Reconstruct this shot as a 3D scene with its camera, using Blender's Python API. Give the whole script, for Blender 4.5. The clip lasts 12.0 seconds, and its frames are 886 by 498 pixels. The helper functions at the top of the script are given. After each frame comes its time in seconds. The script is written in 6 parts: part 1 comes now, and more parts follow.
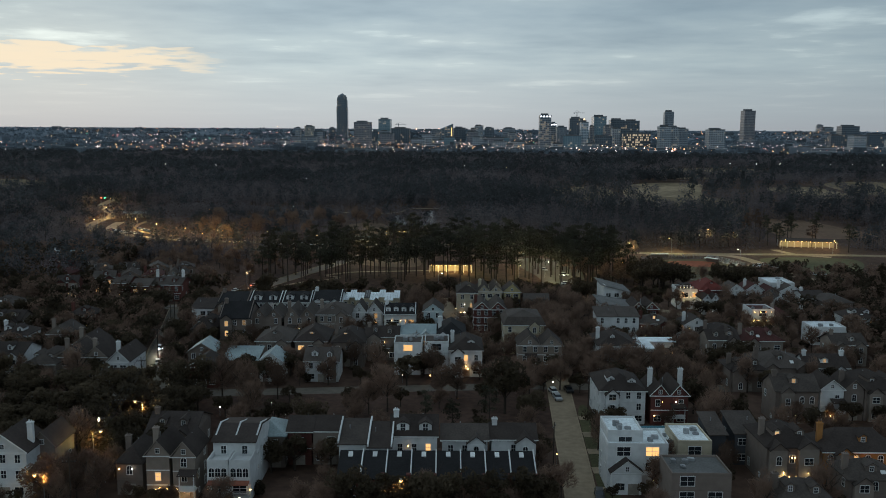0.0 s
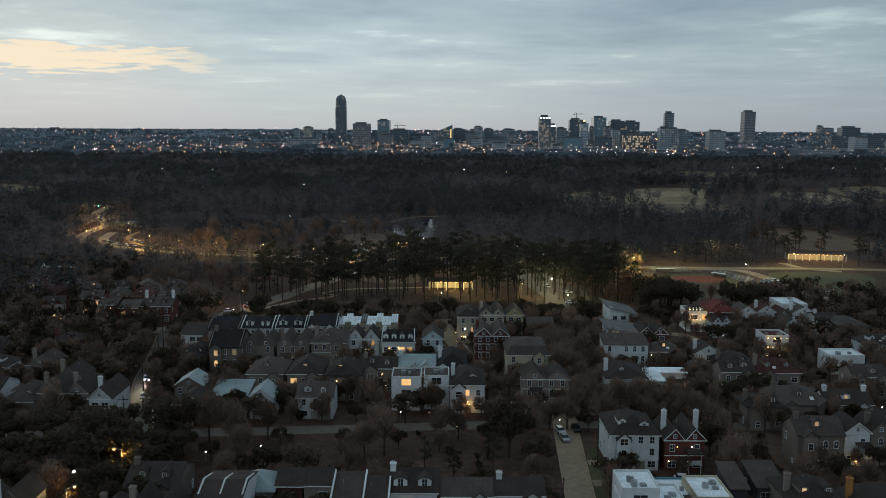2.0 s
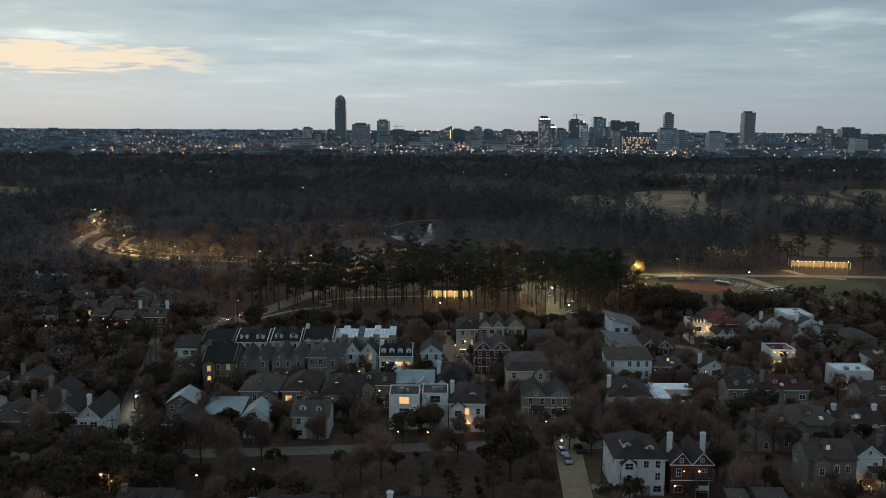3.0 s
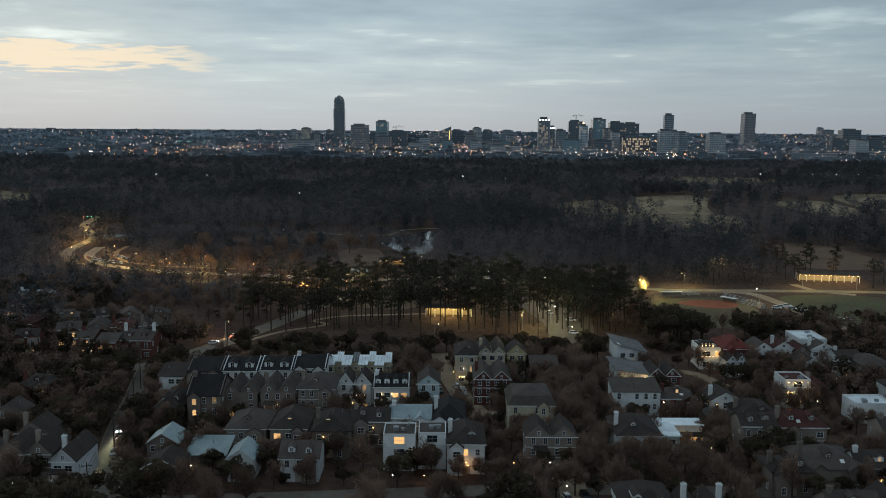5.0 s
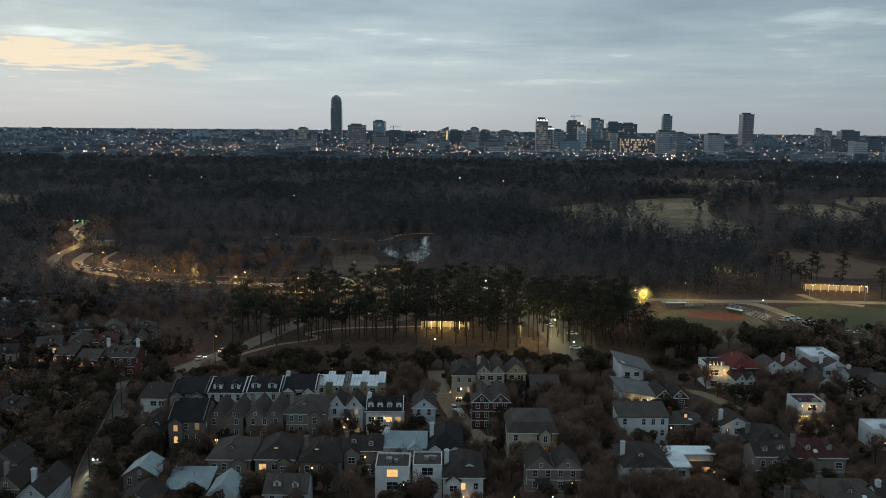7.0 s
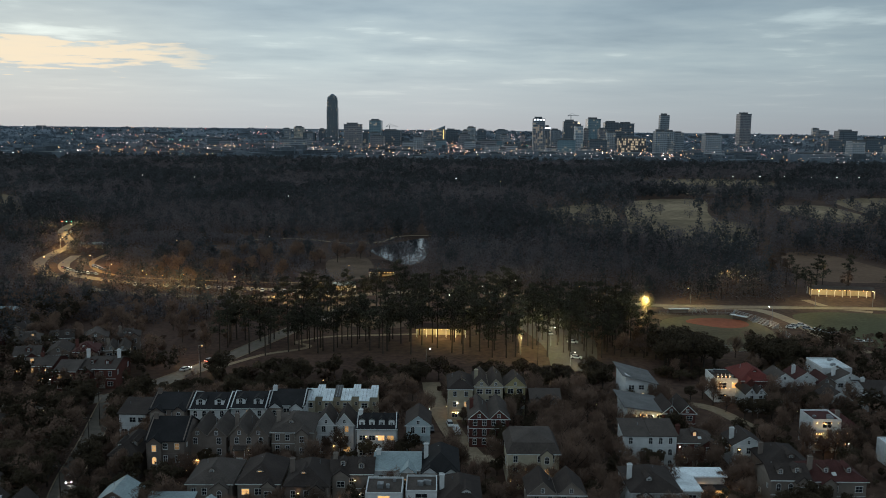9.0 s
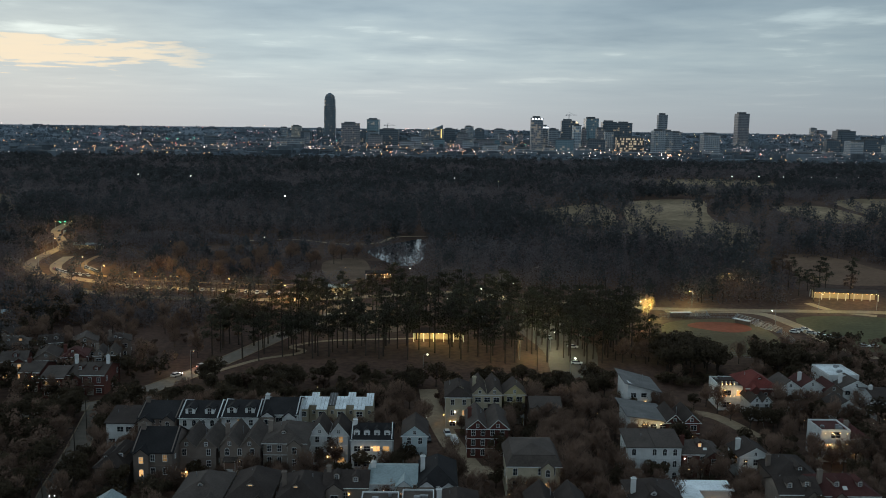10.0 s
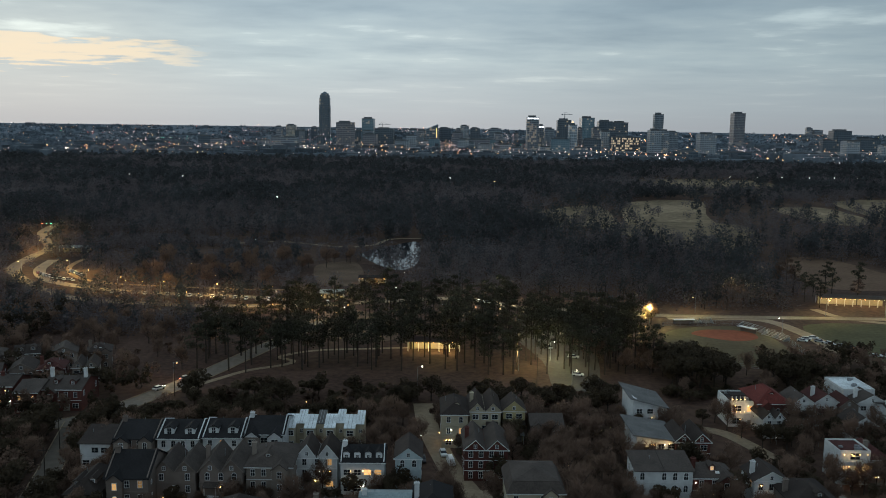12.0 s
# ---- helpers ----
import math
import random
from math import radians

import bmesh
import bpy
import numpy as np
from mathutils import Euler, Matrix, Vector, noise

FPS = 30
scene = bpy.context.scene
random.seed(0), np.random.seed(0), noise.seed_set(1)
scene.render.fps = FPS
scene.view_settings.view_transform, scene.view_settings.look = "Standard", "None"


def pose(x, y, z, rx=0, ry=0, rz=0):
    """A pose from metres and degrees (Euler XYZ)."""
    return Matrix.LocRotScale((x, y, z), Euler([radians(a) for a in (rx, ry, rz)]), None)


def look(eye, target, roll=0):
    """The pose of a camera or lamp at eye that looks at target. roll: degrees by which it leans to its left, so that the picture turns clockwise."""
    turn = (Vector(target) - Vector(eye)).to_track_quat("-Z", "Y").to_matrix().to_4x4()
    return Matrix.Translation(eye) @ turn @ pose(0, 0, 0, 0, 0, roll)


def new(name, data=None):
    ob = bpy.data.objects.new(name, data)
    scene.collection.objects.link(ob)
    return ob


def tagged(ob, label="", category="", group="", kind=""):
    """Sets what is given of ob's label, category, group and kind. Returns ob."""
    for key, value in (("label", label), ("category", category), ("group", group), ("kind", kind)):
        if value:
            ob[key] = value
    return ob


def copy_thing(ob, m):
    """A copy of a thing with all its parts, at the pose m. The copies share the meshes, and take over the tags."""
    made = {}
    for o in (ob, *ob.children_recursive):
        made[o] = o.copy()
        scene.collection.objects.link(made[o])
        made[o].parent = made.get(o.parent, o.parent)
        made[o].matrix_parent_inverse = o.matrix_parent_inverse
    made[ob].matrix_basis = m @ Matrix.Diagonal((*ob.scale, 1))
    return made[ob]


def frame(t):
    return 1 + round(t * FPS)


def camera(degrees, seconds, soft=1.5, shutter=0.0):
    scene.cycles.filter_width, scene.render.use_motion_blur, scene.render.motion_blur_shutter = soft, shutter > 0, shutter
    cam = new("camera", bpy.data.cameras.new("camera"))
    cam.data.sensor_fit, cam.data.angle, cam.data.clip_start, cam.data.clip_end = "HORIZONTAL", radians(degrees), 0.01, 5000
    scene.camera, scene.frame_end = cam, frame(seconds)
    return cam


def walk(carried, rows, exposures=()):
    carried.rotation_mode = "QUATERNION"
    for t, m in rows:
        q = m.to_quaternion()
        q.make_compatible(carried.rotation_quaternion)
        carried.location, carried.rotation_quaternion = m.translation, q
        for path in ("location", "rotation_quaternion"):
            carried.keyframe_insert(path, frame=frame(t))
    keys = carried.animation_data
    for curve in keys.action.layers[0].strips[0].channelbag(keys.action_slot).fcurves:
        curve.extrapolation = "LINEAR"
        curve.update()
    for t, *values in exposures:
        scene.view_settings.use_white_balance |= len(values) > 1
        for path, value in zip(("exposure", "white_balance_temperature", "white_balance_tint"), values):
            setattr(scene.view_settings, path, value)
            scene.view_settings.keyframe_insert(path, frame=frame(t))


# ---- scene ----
cam = camera(54.0, 12.0, soft=0.92)
# seconds, x, y, z, yaw, pitch, roll
ROWS = [
    (0, 0.00, -0.00, 72.00, -0.001, -7.888, 0.332),
    (0.5, -0.10, 3.78, 73.60, -0.006, -7.909, 0.326),
    (1, -0.24, 7.36, 75.14, -0.034, -7.901, 0.298),
    (1.5, -0.29, 10.82, 76.62, -0.041, -7.889, 0.321),
    (2, -0.30, 14.18, 78.22, -0.052, -7.902, 0.315),
    (2.5, -0.24, 17.70, 79.71, -0.067, -7.897, 0.340),
    (3, -0.21, 21.22, 81.19, -0.091, -7.900, 0.368),
    (5, 0.15, 35.73, 87.32, -0.150, -7.946, 0.426),
    (5.5, 0.15, 39.33, 88.79, -0.192, -7.952, 0.483),
    (6, 0.14, 42.89, 89.94, -0.235, -7.974, 0.523),
    (6.5, 0.27, 46.56, 90.37, -0.291, -7.988, 0.522),
    (7, 0.39, 49.96, 90.40, -0.330, -7.989, 0.554),
    (9, 0.72, 63.98, 91.09, -0.568, -8.047, 0.642),
    (9.5, 0.78, 67.88, 91.31, -0.646, -8.071, 0.682),
    (10, 0.79, 71.59, 91.56, -0.728, -8.103, 0.747),
    (10.5, 0.69, 75.20, 91.74, -0.831, -8.116, 0.776),
    (11, 0.69, 78.92, 91.89, -0.913, -8.141, 0.836),
    (11.5, 0.73, 82.56, 92.12, -0.976, -8.150, 0.847),
    (12, 0.82, 86.36, 92.26, -1.048, -8.162, 0.833),
]
walk(cam, [(t, pose(x, y, z, 0, 0, yaw) @ pose(0, 0, 0, 90 + pitch) @ pose(0, 0, 0, 0, 0, roll)) for t, x, y, z, yaw, pitch, roll in ROWS])
scene.view_settings.exposure = 0.0


# ---- world: dusk sky under a broken cloud deck ----
def link(nt, a, b):
    nt.links.new(a, b)


def sky():
    world = bpy.data.worlds.new("dusk_sky")
    scene.world = world
    world.use_nodes = True
    nt = world.node_tree
    nt.nodes.clear()
    N = nt.nodes.new

    def math_node(op, a, b=None, clamp=False):
        n = N("ShaderNodeMath")
        n.operation, n.use_clamp = op, clamp
        for i, v in enumerate((a, b)):
            if v is None:
                continue
            if isinstance(v, (int, float)):
                n.inputs[i].default_value = v
            else:
                link(nt, v, n.inputs[i])
        return n.outputs[0]

    def ramp(fac, stops):
        n = N("ShaderNodeValToRGB")
        cr = n.color_ramp
        while len(cr.elements) < len(stops):
            cr.elements.new(0.5)
        for e, (p, c) in zip(cr.elements, stops):
            e.position, e.color = p, (*c, 1)
        link(nt, fac, n.inputs[0])
        return n.outputs[0]

    def mix(fac, a, b, mode="MIX"):
        n = N("ShaderNodeMix")
        n.data_type, n.blend_type = "RGBA", mode
        for s, v in ((0, fac), (6, a), (7, b)):
            if isinstance(v, (int, float)):
                n.inputs[s].default_value = v
            elif isinstance(v, tuple):
                n.inputs[s].default_value = (*v, 1)
            else:
                link(nt, v, n.inputs[s])
        return n.outputs[2]

    tc = N("ShaderNodeTexCoord")
    sep = N("ShaderNodeSeparateXYZ")
    link(nt, tc.outputs["Generated"], sep.inputs[0])
    x, y, z = sep.outputs
    el = math_node("MAXIMUM", z, 0.0)
    nishita = N("ShaderNodeTexSky")
    nishita.sky_type, nishita.sun_disc = "NISHITA", False
    nishita.sun_elevation, nishita.sun_rotation = radians(7), radians(-24)
    nishita.air_density, nishita.dust_density = 1.5, 2.0
    # height gradient of the cloud layer, in the sine of elevation
    grad = ramp(math_node("MULTIPLY", el, 4.0), [
        (0.0, (0.44, 0.475, 0.505)), (0.08, (0.465, 0.525, 0.555)), (0.28, (0.47, 0.57, 0.608)),
        (0.50, (0.36, 0.465, 0.53)), (1.0, (0.31, 0.40, 0.47))])
    # warmer and brighter towards the sunset on the left, duller to the right
    side = math_node("MULTIPLY_ADD", x, 0.95)
    side.node.inputs[2].default_value = 0.5
    grad = mix(1.0, grad, ramp(side, [(0.0, (1.10, 1.10, 1.07)), (0.30, (1.07, 1.09, 1.09)), (0.5, (1.08, 1.06, 1.05)), (0.75, (0.85, 0.86, 0.87)), (1.0, (0.71, 0.735, 0.76))]), "MULTIPLY")
    # streaks on a flat deck seen at a low angle
    deck = math_node("ADD", el, 0.045)
    comb = N("ShaderNodeCombineXYZ")
    link(nt, math_node("DIVIDE", x, deck), comb.inputs[0])
    link(nt, math_node("DIVIDE", y, deck), comb.inputs[1])
    n1 = N("ShaderNodeTexNoise")
    n1.inputs["Scale"].default_value, n1.inputs["Detail"].default_value, n1.inputs["Roughness"].default_value = 0.55, 6, 0.52
    link(nt, comb.outputs[0], n1.inputs["Vector"])
    n2 = N("ShaderNodeTexNoise")
    n2.inputs["Scale"].default_value, n2.inputs["Detail"].default_value = 3.0, 6
    link(nt, comb.outputs[0], n2.inputs["Vector"])
    both = math_node("ADD", math_node("MULTIPLY", n1.outputs[0], 0.84), math_node("MULTIPLY", n2.outputs[0], 0.16))
    fade = ramp(math_node("MULTIPLY", el, 4.0), [(0.0, (0.0,) * 3), (0.12, (0.15,) * 3), (0.35, (1.0,) * 3)])
    streak = mix(fade, (1.0, 1.0, 1.0), ramp(both, [(0.35, (0.77, 0.81, 0.85)), (0.48, (0.96, 0.975, 0.985)), (0.57, (1.09, 1.08, 1.06)), (0.66, (1.65, 1.55, 1.43))]))
    clouds = mix(1.0, grad, streak, "MULTIPLY")
    # gap of clear sunset sky low on the left
    gx = math_node("DIVIDE", math_node("ADD", x, 0.46), 0.225)
    wob = math_node("MULTIPLY", math_node("SUBTRACT", math_node("ADD", math_node("MULTIPLY", n1.outputs[0], 0.55), math_node("MULTIPLY", n2.outputs[0], 0.45)), 0.5), 0.115)
    gz = math_node("DIVIDE", math_node("ADD", math_node("SUBTRACT", math_node("SUBTRACT", z, 0.073), math_node("MULTIPLY", math_node("ADD", x, 0.43), -0.035)), wob), 0.0185)
    rr = math_node("ADD", math_node("MULTIPLY", gx, gx), math_node("MULTIPLY", gz, gz))
    gap = ramp(rr, [(0.0, (1.0,) * 3), (0.55, (0.9,) * 3), (1.0, (0.0,) * 3)])
    ahead = math_node("GREATER_THAN", y, 0.0)
    gapf = math_node("MULTIPLY", gap, ahead)
    clouds = mix(gapf, clouds, (0.84, 0.76, 0.60))
    total = mix(0.0018, clouds, nishita.outputs[0])
    bg = N("ShaderNodeBackground")
    bg.inputs["Strength"].default_value = 1.0
    link(nt, total, bg.inputs["Color"])
    out = N("ShaderNodeOutputWorld")
    link(nt, bg.outputs[0], out.inputs[0])


sky()
sun = new("sun", bpy.data.lights.new("sun", "SUN"))
sun.data.energy, sun.data.angle, sun.data.color = 0.12, radians(25), (1.0, 0.86, 0.7)
sun.matrix_world = look((0, 0, 100), (53, -123, 85))

# ---- materials ----
MATS = {}


def mat(name, base, rough=0.85, var=0.25, fine=1.2, broad=0.07, bump=0.2, metal=0.0, rnd=0.15, island=False, leaf=0.0):
    """Plain surface with grain and stains at two scales, in world metres."""
    if name in MATS:
        return MATS[name]
    m = MATS[name] = bpy.data.materials.new(name)
    m.use_nodes = True
    nt = m.node_tree
    N, b = nt.nodes.new, nt.nodes["Principled BSDF"]
    geo = N("ShaderNodeNewGeometry")
    a, c = N("ShaderNodeTexNoise"), N("ShaderNodeTexNoise")
    a.inputs["Scale"].default_value, a.inputs["Detail"].default_value = fine, 6
    c.inputs["Scale"].default_value, c.inputs["Detail"].default_value = broad, 4
    link(nt, geo.outputs["Position"], a.inputs["Vector"])
    link(nt, geo.outputs["Position"], c.inputs["Vector"])
    s = N("ShaderNodeMath")
    s.operation = "ADD"
    link(nt, a.outputs[0], s.inputs[0])
    link(nt, c.outputs[0], s.inputs[1])
    r = N("ShaderNodeMapRange")
    r.inputs[1].default_value, r.inputs[2].default_value = 0.7, 1.3
    r.inputs[3].default_value, r.inputs[4].default_value = 1 - var, 1 + var
    link(nt, s.outputs[0], r.inputs[0])
    info = N("ShaderNodeObjectInfo")
    q = N("ShaderNodeMapRange")
    q.inputs[3].default_value, q.inputs[4].default_value = 1 - rnd, 1 + rnd
    link(nt, geo.outputs["Random Per Island"] if island else info.outputs["Random"], q.inputs[0])
    k = N("ShaderNodeMath")
    k.operation = "MULTIPLY"
    link(nt, r.outputs[0], k.inputs[0])
    link(nt, q.outputs[0], k.inputs[1])
    v = N("ShaderNodeVectorMath")
    v.operation = "SCALE"
    v.inputs[0].default_value = base
    link(nt, k.outputs[0], v.inputs["Scale"])
    link(nt, v.outputs[0], b.inputs["Base Color"])
    b.inputs["Roughness"].default_value, b.inputs["Metallic"].default_value = rough, metal
    if rough >= 0.7:
        b.inputs["Specular IOR Level"].default_value = 0.12
    if leaf:
        # thin leaves and twigs let part of the light through
        tl, mx = N("ShaderNodeBsdfTranslucent"), N("ShaderNodeMixShader")
        mx.inputs[0].default_value = leaf
        link(nt, v.outputs[0], tl.inputs["Color"])
        link(nt, b.outputs[0], mx.inputs[1])
        link(nt, tl.outputs[0], mx.inputs[2])
        link(nt, mx.outputs[0], nt.nodes["Material Output"].inputs[0])
    if bump:
        bu = N("ShaderNodeBump")
        bu.inputs["Strength"].default_value, bu.inputs["Distance"].default_value = bump, 0.05
        link(nt, a.outputs[0], bu.inputs["Height"])
        link(nt, bu.outputs[0], b.inputs["Normal"])
    return m


def glow(name, color, strength, rnd=0.0):
    if name in MATS:
        return MATS[name]
    m = MATS[name] = bpy.data.materials.new(name)
    m.use_nodes = True
    nt = m.node_tree
    b = nt.nodes["Principled BSDF"]
    b.inputs["Base Color"].default_value = (*[0.3 * c for c in color], 1)
    b.inputs["Emission Color"].default_value = (*color, 1)
    b.inputs["Emission Strength"].default_value = strength
    if rnd:
        info = nt.nodes.new("ShaderNodeObjectInfo")
        q = nt.nodes.new("ShaderNodeMapRange")
        q.inputs[3].default_value, q.inputs[4].default_value = strength * (1 - rnd), strength * (1 + rnd)
        link(nt, info.outputs["Random"], q.inputs[0])
        link(nt, q.outputs[0], b.inputs["Emission Strength"])
    return m


WALLS = {
    "white": (0.62, 0.63, 0.63), "beige": (0.245, 0.205, 0.175), "greige": (0.185, 0.150, 0.130), "cream": (0.44, 0.385, 0.285), "brick": (0.115, 0.046, 0.038),
    "teal": (0.10, 0.23, 0.28), "slate": (0.07, 0.074, 0.084), "orange": (0.36, 0.17, 0.06), "yellow": (0.40, 0.335, 0.18), "paleblue": (0.42, 0.49, 0.51)}
ROOFS = {
    "dark": (0.046, 0.036, 0.032), "black": (0.022, 0.021, 0.022), "slate": (0.072, 0.059, 0.052), "teal": (0.23, 0.29, 0.30), "white": (0.66, 0.71, 0.73),
    "redroof": (0.070, 0.028, 0.025), "redtile": (0.135, 0.036, 0.030), "greige": (0.13, 0.128, 0.125)}


def wallmat(k):
    return mat("wall_" + k, WALLS[k], 0.85, 0.14, 0.8, 0.12, 0.15)


def roofmat(k):
    return mat("roof_" + k, ROOFS[k], 0.8 if k != "teal" else 0.5, 0.28, 2.5, 0.25, 0.4)


M_TRIM = mat("trim_paint", (0.66, 0.67, 0.66), 0.6, 0.08, 1.0, 0.1, 0.0)
M_GLASS = mat("window_glass", (0.018, 0.022, 0.027), 0.08, 0.2, 0.6, 0.1, 0.0)
M_LIT = glow("lit_window", (1.0, 0.55, 0.20), 0.75, 0.8)
M_BULB = glow("warm_bulb", (1.0, 0.52, 0.18), 9.0, 0.6)
M_WBULB = glow("white_bulb", (1.0, 0.92, 0.75), 12.0, 0.4)
M_RED = glow("red_lamp", (1.0, 0.08, 0.04), 22.0)
M_GREEN = glow("green_lamp", (0.08, 1.0, 0.45), 22.0)
M_GROUND = mat("winter_ground", (0.076, 0.047, 0.035), 0.95, 0.45, 0.35, 0.025, 0.3)
M_GRASS = mat("dormant_grass", (0.070, 0.042, 0.032), 0.95, 0.5, 0.5, 0.03, 0.3)
M_GOLF = mat("golf_grass", (0.225, 0.170, 0.108), 0.95, 0.5, 0.12, 0.012, 0.2)
M_ROAD = mat("street_concrete", (0.29, 0.225, 0.155), 0.85, 0.22, 0.6, 0.06, 0.2)
M_ASPH = mat("park_asphalt", (0.105, 0.093, 0.08), 0.85, 0.22, 0.6, 0.06, 0.2)
M_STREET = mat("worn_asphalt", (0.165, 0.142, 0.118), 0.85, 0.25, 0.5, 0.05, 0.2)
M_CLAY = mat("infield_clay", (0.26, 0.085, 0.05), 0.95, 0.2, 0.4, 0.06, 0.2)
M_BARK = mat("bark", (0.055, 0.044, 0.036), 0.95, 0.3, 2.0, 0.3, 0.3)
M_OAK = mat("oak_leaves", (0.094, 0.072, 0.047), 0.7, 0.35, 0.8, 0.1, 0.0, 0.0, 0.35, leaf=0.55)
M_PINE = mat("pine_needles", (0.060, 0.058, 0.040), 0.7, 0.35, 0.8, 0.1, 0.0, 0.0, 0.3, leaf=0.55)
M_TWIG = mat("bare_twigs", (0.176, 0.118, 0.090), 0.9, 0.3, 0.8, 0.1, 0.0, 0.0, 0.3, leaf=0.55)
M_METAL = mat("dull_metal", (0.30, 0.31, 0.32), 0.45, 0.2, 1.5, 0.3, 0.1, 0.6)
M_WATER = mat("pond_water", (0.015, 0.020, 0.024), 0.06, 0.1, 0.3, 0.05, 0.06)


# ---- mesh helpers ----
def mesh(name, verts, faces, *mats):
    me = bpy.data.meshes.new(name)
    me.from_pydata(verts, [], faces)
    me.update()
    for m in mats:
        me.materials.append(m)
    return me


def part(name, me, parent, label="", loc=(0, 0, 0), scale=(1, 1, 1), rz=0.0):
    ob = new(name, me)
    ob.parent = parent
    ob.location, ob.scale, ob.rotation_euler = loc, scale, (0, 0, rz)
    if label:
        ob["label"] = label
    return ob


class Solid:
    """Collects boxes and prisms into one mesh."""

    def __init__(self):
        self.v, self.f = [], []

    def poly(self, verts, faces):
        n = len(self.v)
        self.v += [tuple(p) for p in verts]
        self.f += [tuple(n + i for i in f) for f in faces]
        return self

    def box(self, x0, y0, z0, x1, y1, z1):
        return self.poly([(x0, y0, z0), (x1, y0, z0), (x1, y1, z0), (x0, y1, z0), (x0, y0, z1), (x1, y0, z1), (x1, y1, z1), (x0, y1, z1)],
                         [(3, 2, 1, 0), (4, 5, 6, 7), (0, 1, 5, 4), (1, 2, 6, 5), (2, 3, 7, 6), (3, 0, 4, 7)])

    def slab(self, quad, t):
        """A sheet of thickness t below a ring of corners."""
        n = len(quad)
        low = [(p[0], p[1], p[2] - t) for p in quad]
        sides = [(i, n + i, n + (i + 1) % n, (i + 1) % n) for i in range(n)]
        return self.poly(list(quad) + low, [tuple(range(n)), tuple(reversed(range(n, 2 * n)))] + sides)

    def tube(self, a, b, r0, r1, n=6):
        a, b = Vector(a), Vector(b)
        q = (b - a).to_track_quat("Z", "Y")
        ring = [q @ Vector((math.cos(k * math.tau / n), math.sin(k * math.tau / n), 0)) for k in range(n)]
        return self.poly([a + r0 * p for p in ring] + [b + r1 * p for p in ring],
                         [(k, (k + 1) % n, n + (k + 1) % n, n + k) for k in range(n)] + [tuple(range(n, 2 * n))])

    def mesh(self, name, *mats):
        return mesh(name, self.v, self.f, *mats)


def thing(name, x, y, z=0.0, rz=0.0, label="", category="", group="", kind=""):
    e = new(name)
    e.empty_display_size = 0.5
    e.location, e.rotation_euler = (x, y, z), (0, 0, rz)
    return tagged(e, label, category, group, kind)


# ---- ground ----
def rise(y, x=0.0):
    d = math.hypot(x, y)
    return 68.0 * (max(0.0, d - 3600.0) / 1330.0) ** 1.5


def ground():
    rings = [0, 60, 140, 260, 420, 650, 1000, 1500, 2200, 2900, 3600, 3800, 4000, 4200, 4400, 4600, 4800, 4930]
    n = 96
    v, f = [(0, 0, 0)], []
    for r in rings[1:]:
        for k in range(n):
            a = math.tau * k / n
            v.append((r * math.cos(a), r * math.sin(a), rise(r)))
    for k in range(n):
        f.append((0, 1 + k, 1 + (k + 1) % n))
    for j in range(len(rings) - 2):
        for k in range(n):
            a, b = 1 + j * n + k, 1 + j * n + (k + 1) % n
            f.append((a, a + n, b + n, b))
    # second slot: outer rings painted blue-grey as if seen through haze
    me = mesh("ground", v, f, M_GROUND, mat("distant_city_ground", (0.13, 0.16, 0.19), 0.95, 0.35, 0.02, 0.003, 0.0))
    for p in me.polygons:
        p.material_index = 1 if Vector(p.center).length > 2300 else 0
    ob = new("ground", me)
    tagged(ob, "dark winter ground of lawns, leaf litter and soil, haze-tinted far off", "ground", kind="structure")


def patch(name, ring, m, z, label, category):
    """A flat area with a rounded, uneven border."""
    pts = []
    n = len(ring)
    for i in range(n):
        p0, p1, p2, p3 = (Vector(ring[(i + k - 1) % n]) for k in range(4))
        for k in range(6):
            t = k / 6
            q = 0.5 * (2 * p1 + (p2 - p0) * t + (2 * p0 - 5 * p1 + 4 * p2 - p3) * t * t + (3 * p1 - p0 - 3 * p2 + p3) * t ** 3)
            pts.append((q.x, q.y, z))
    s = Solid().slab(pts, 0.02)
    return tagged(new(name, s.mesh(name, m)), label, category, kind="structure")


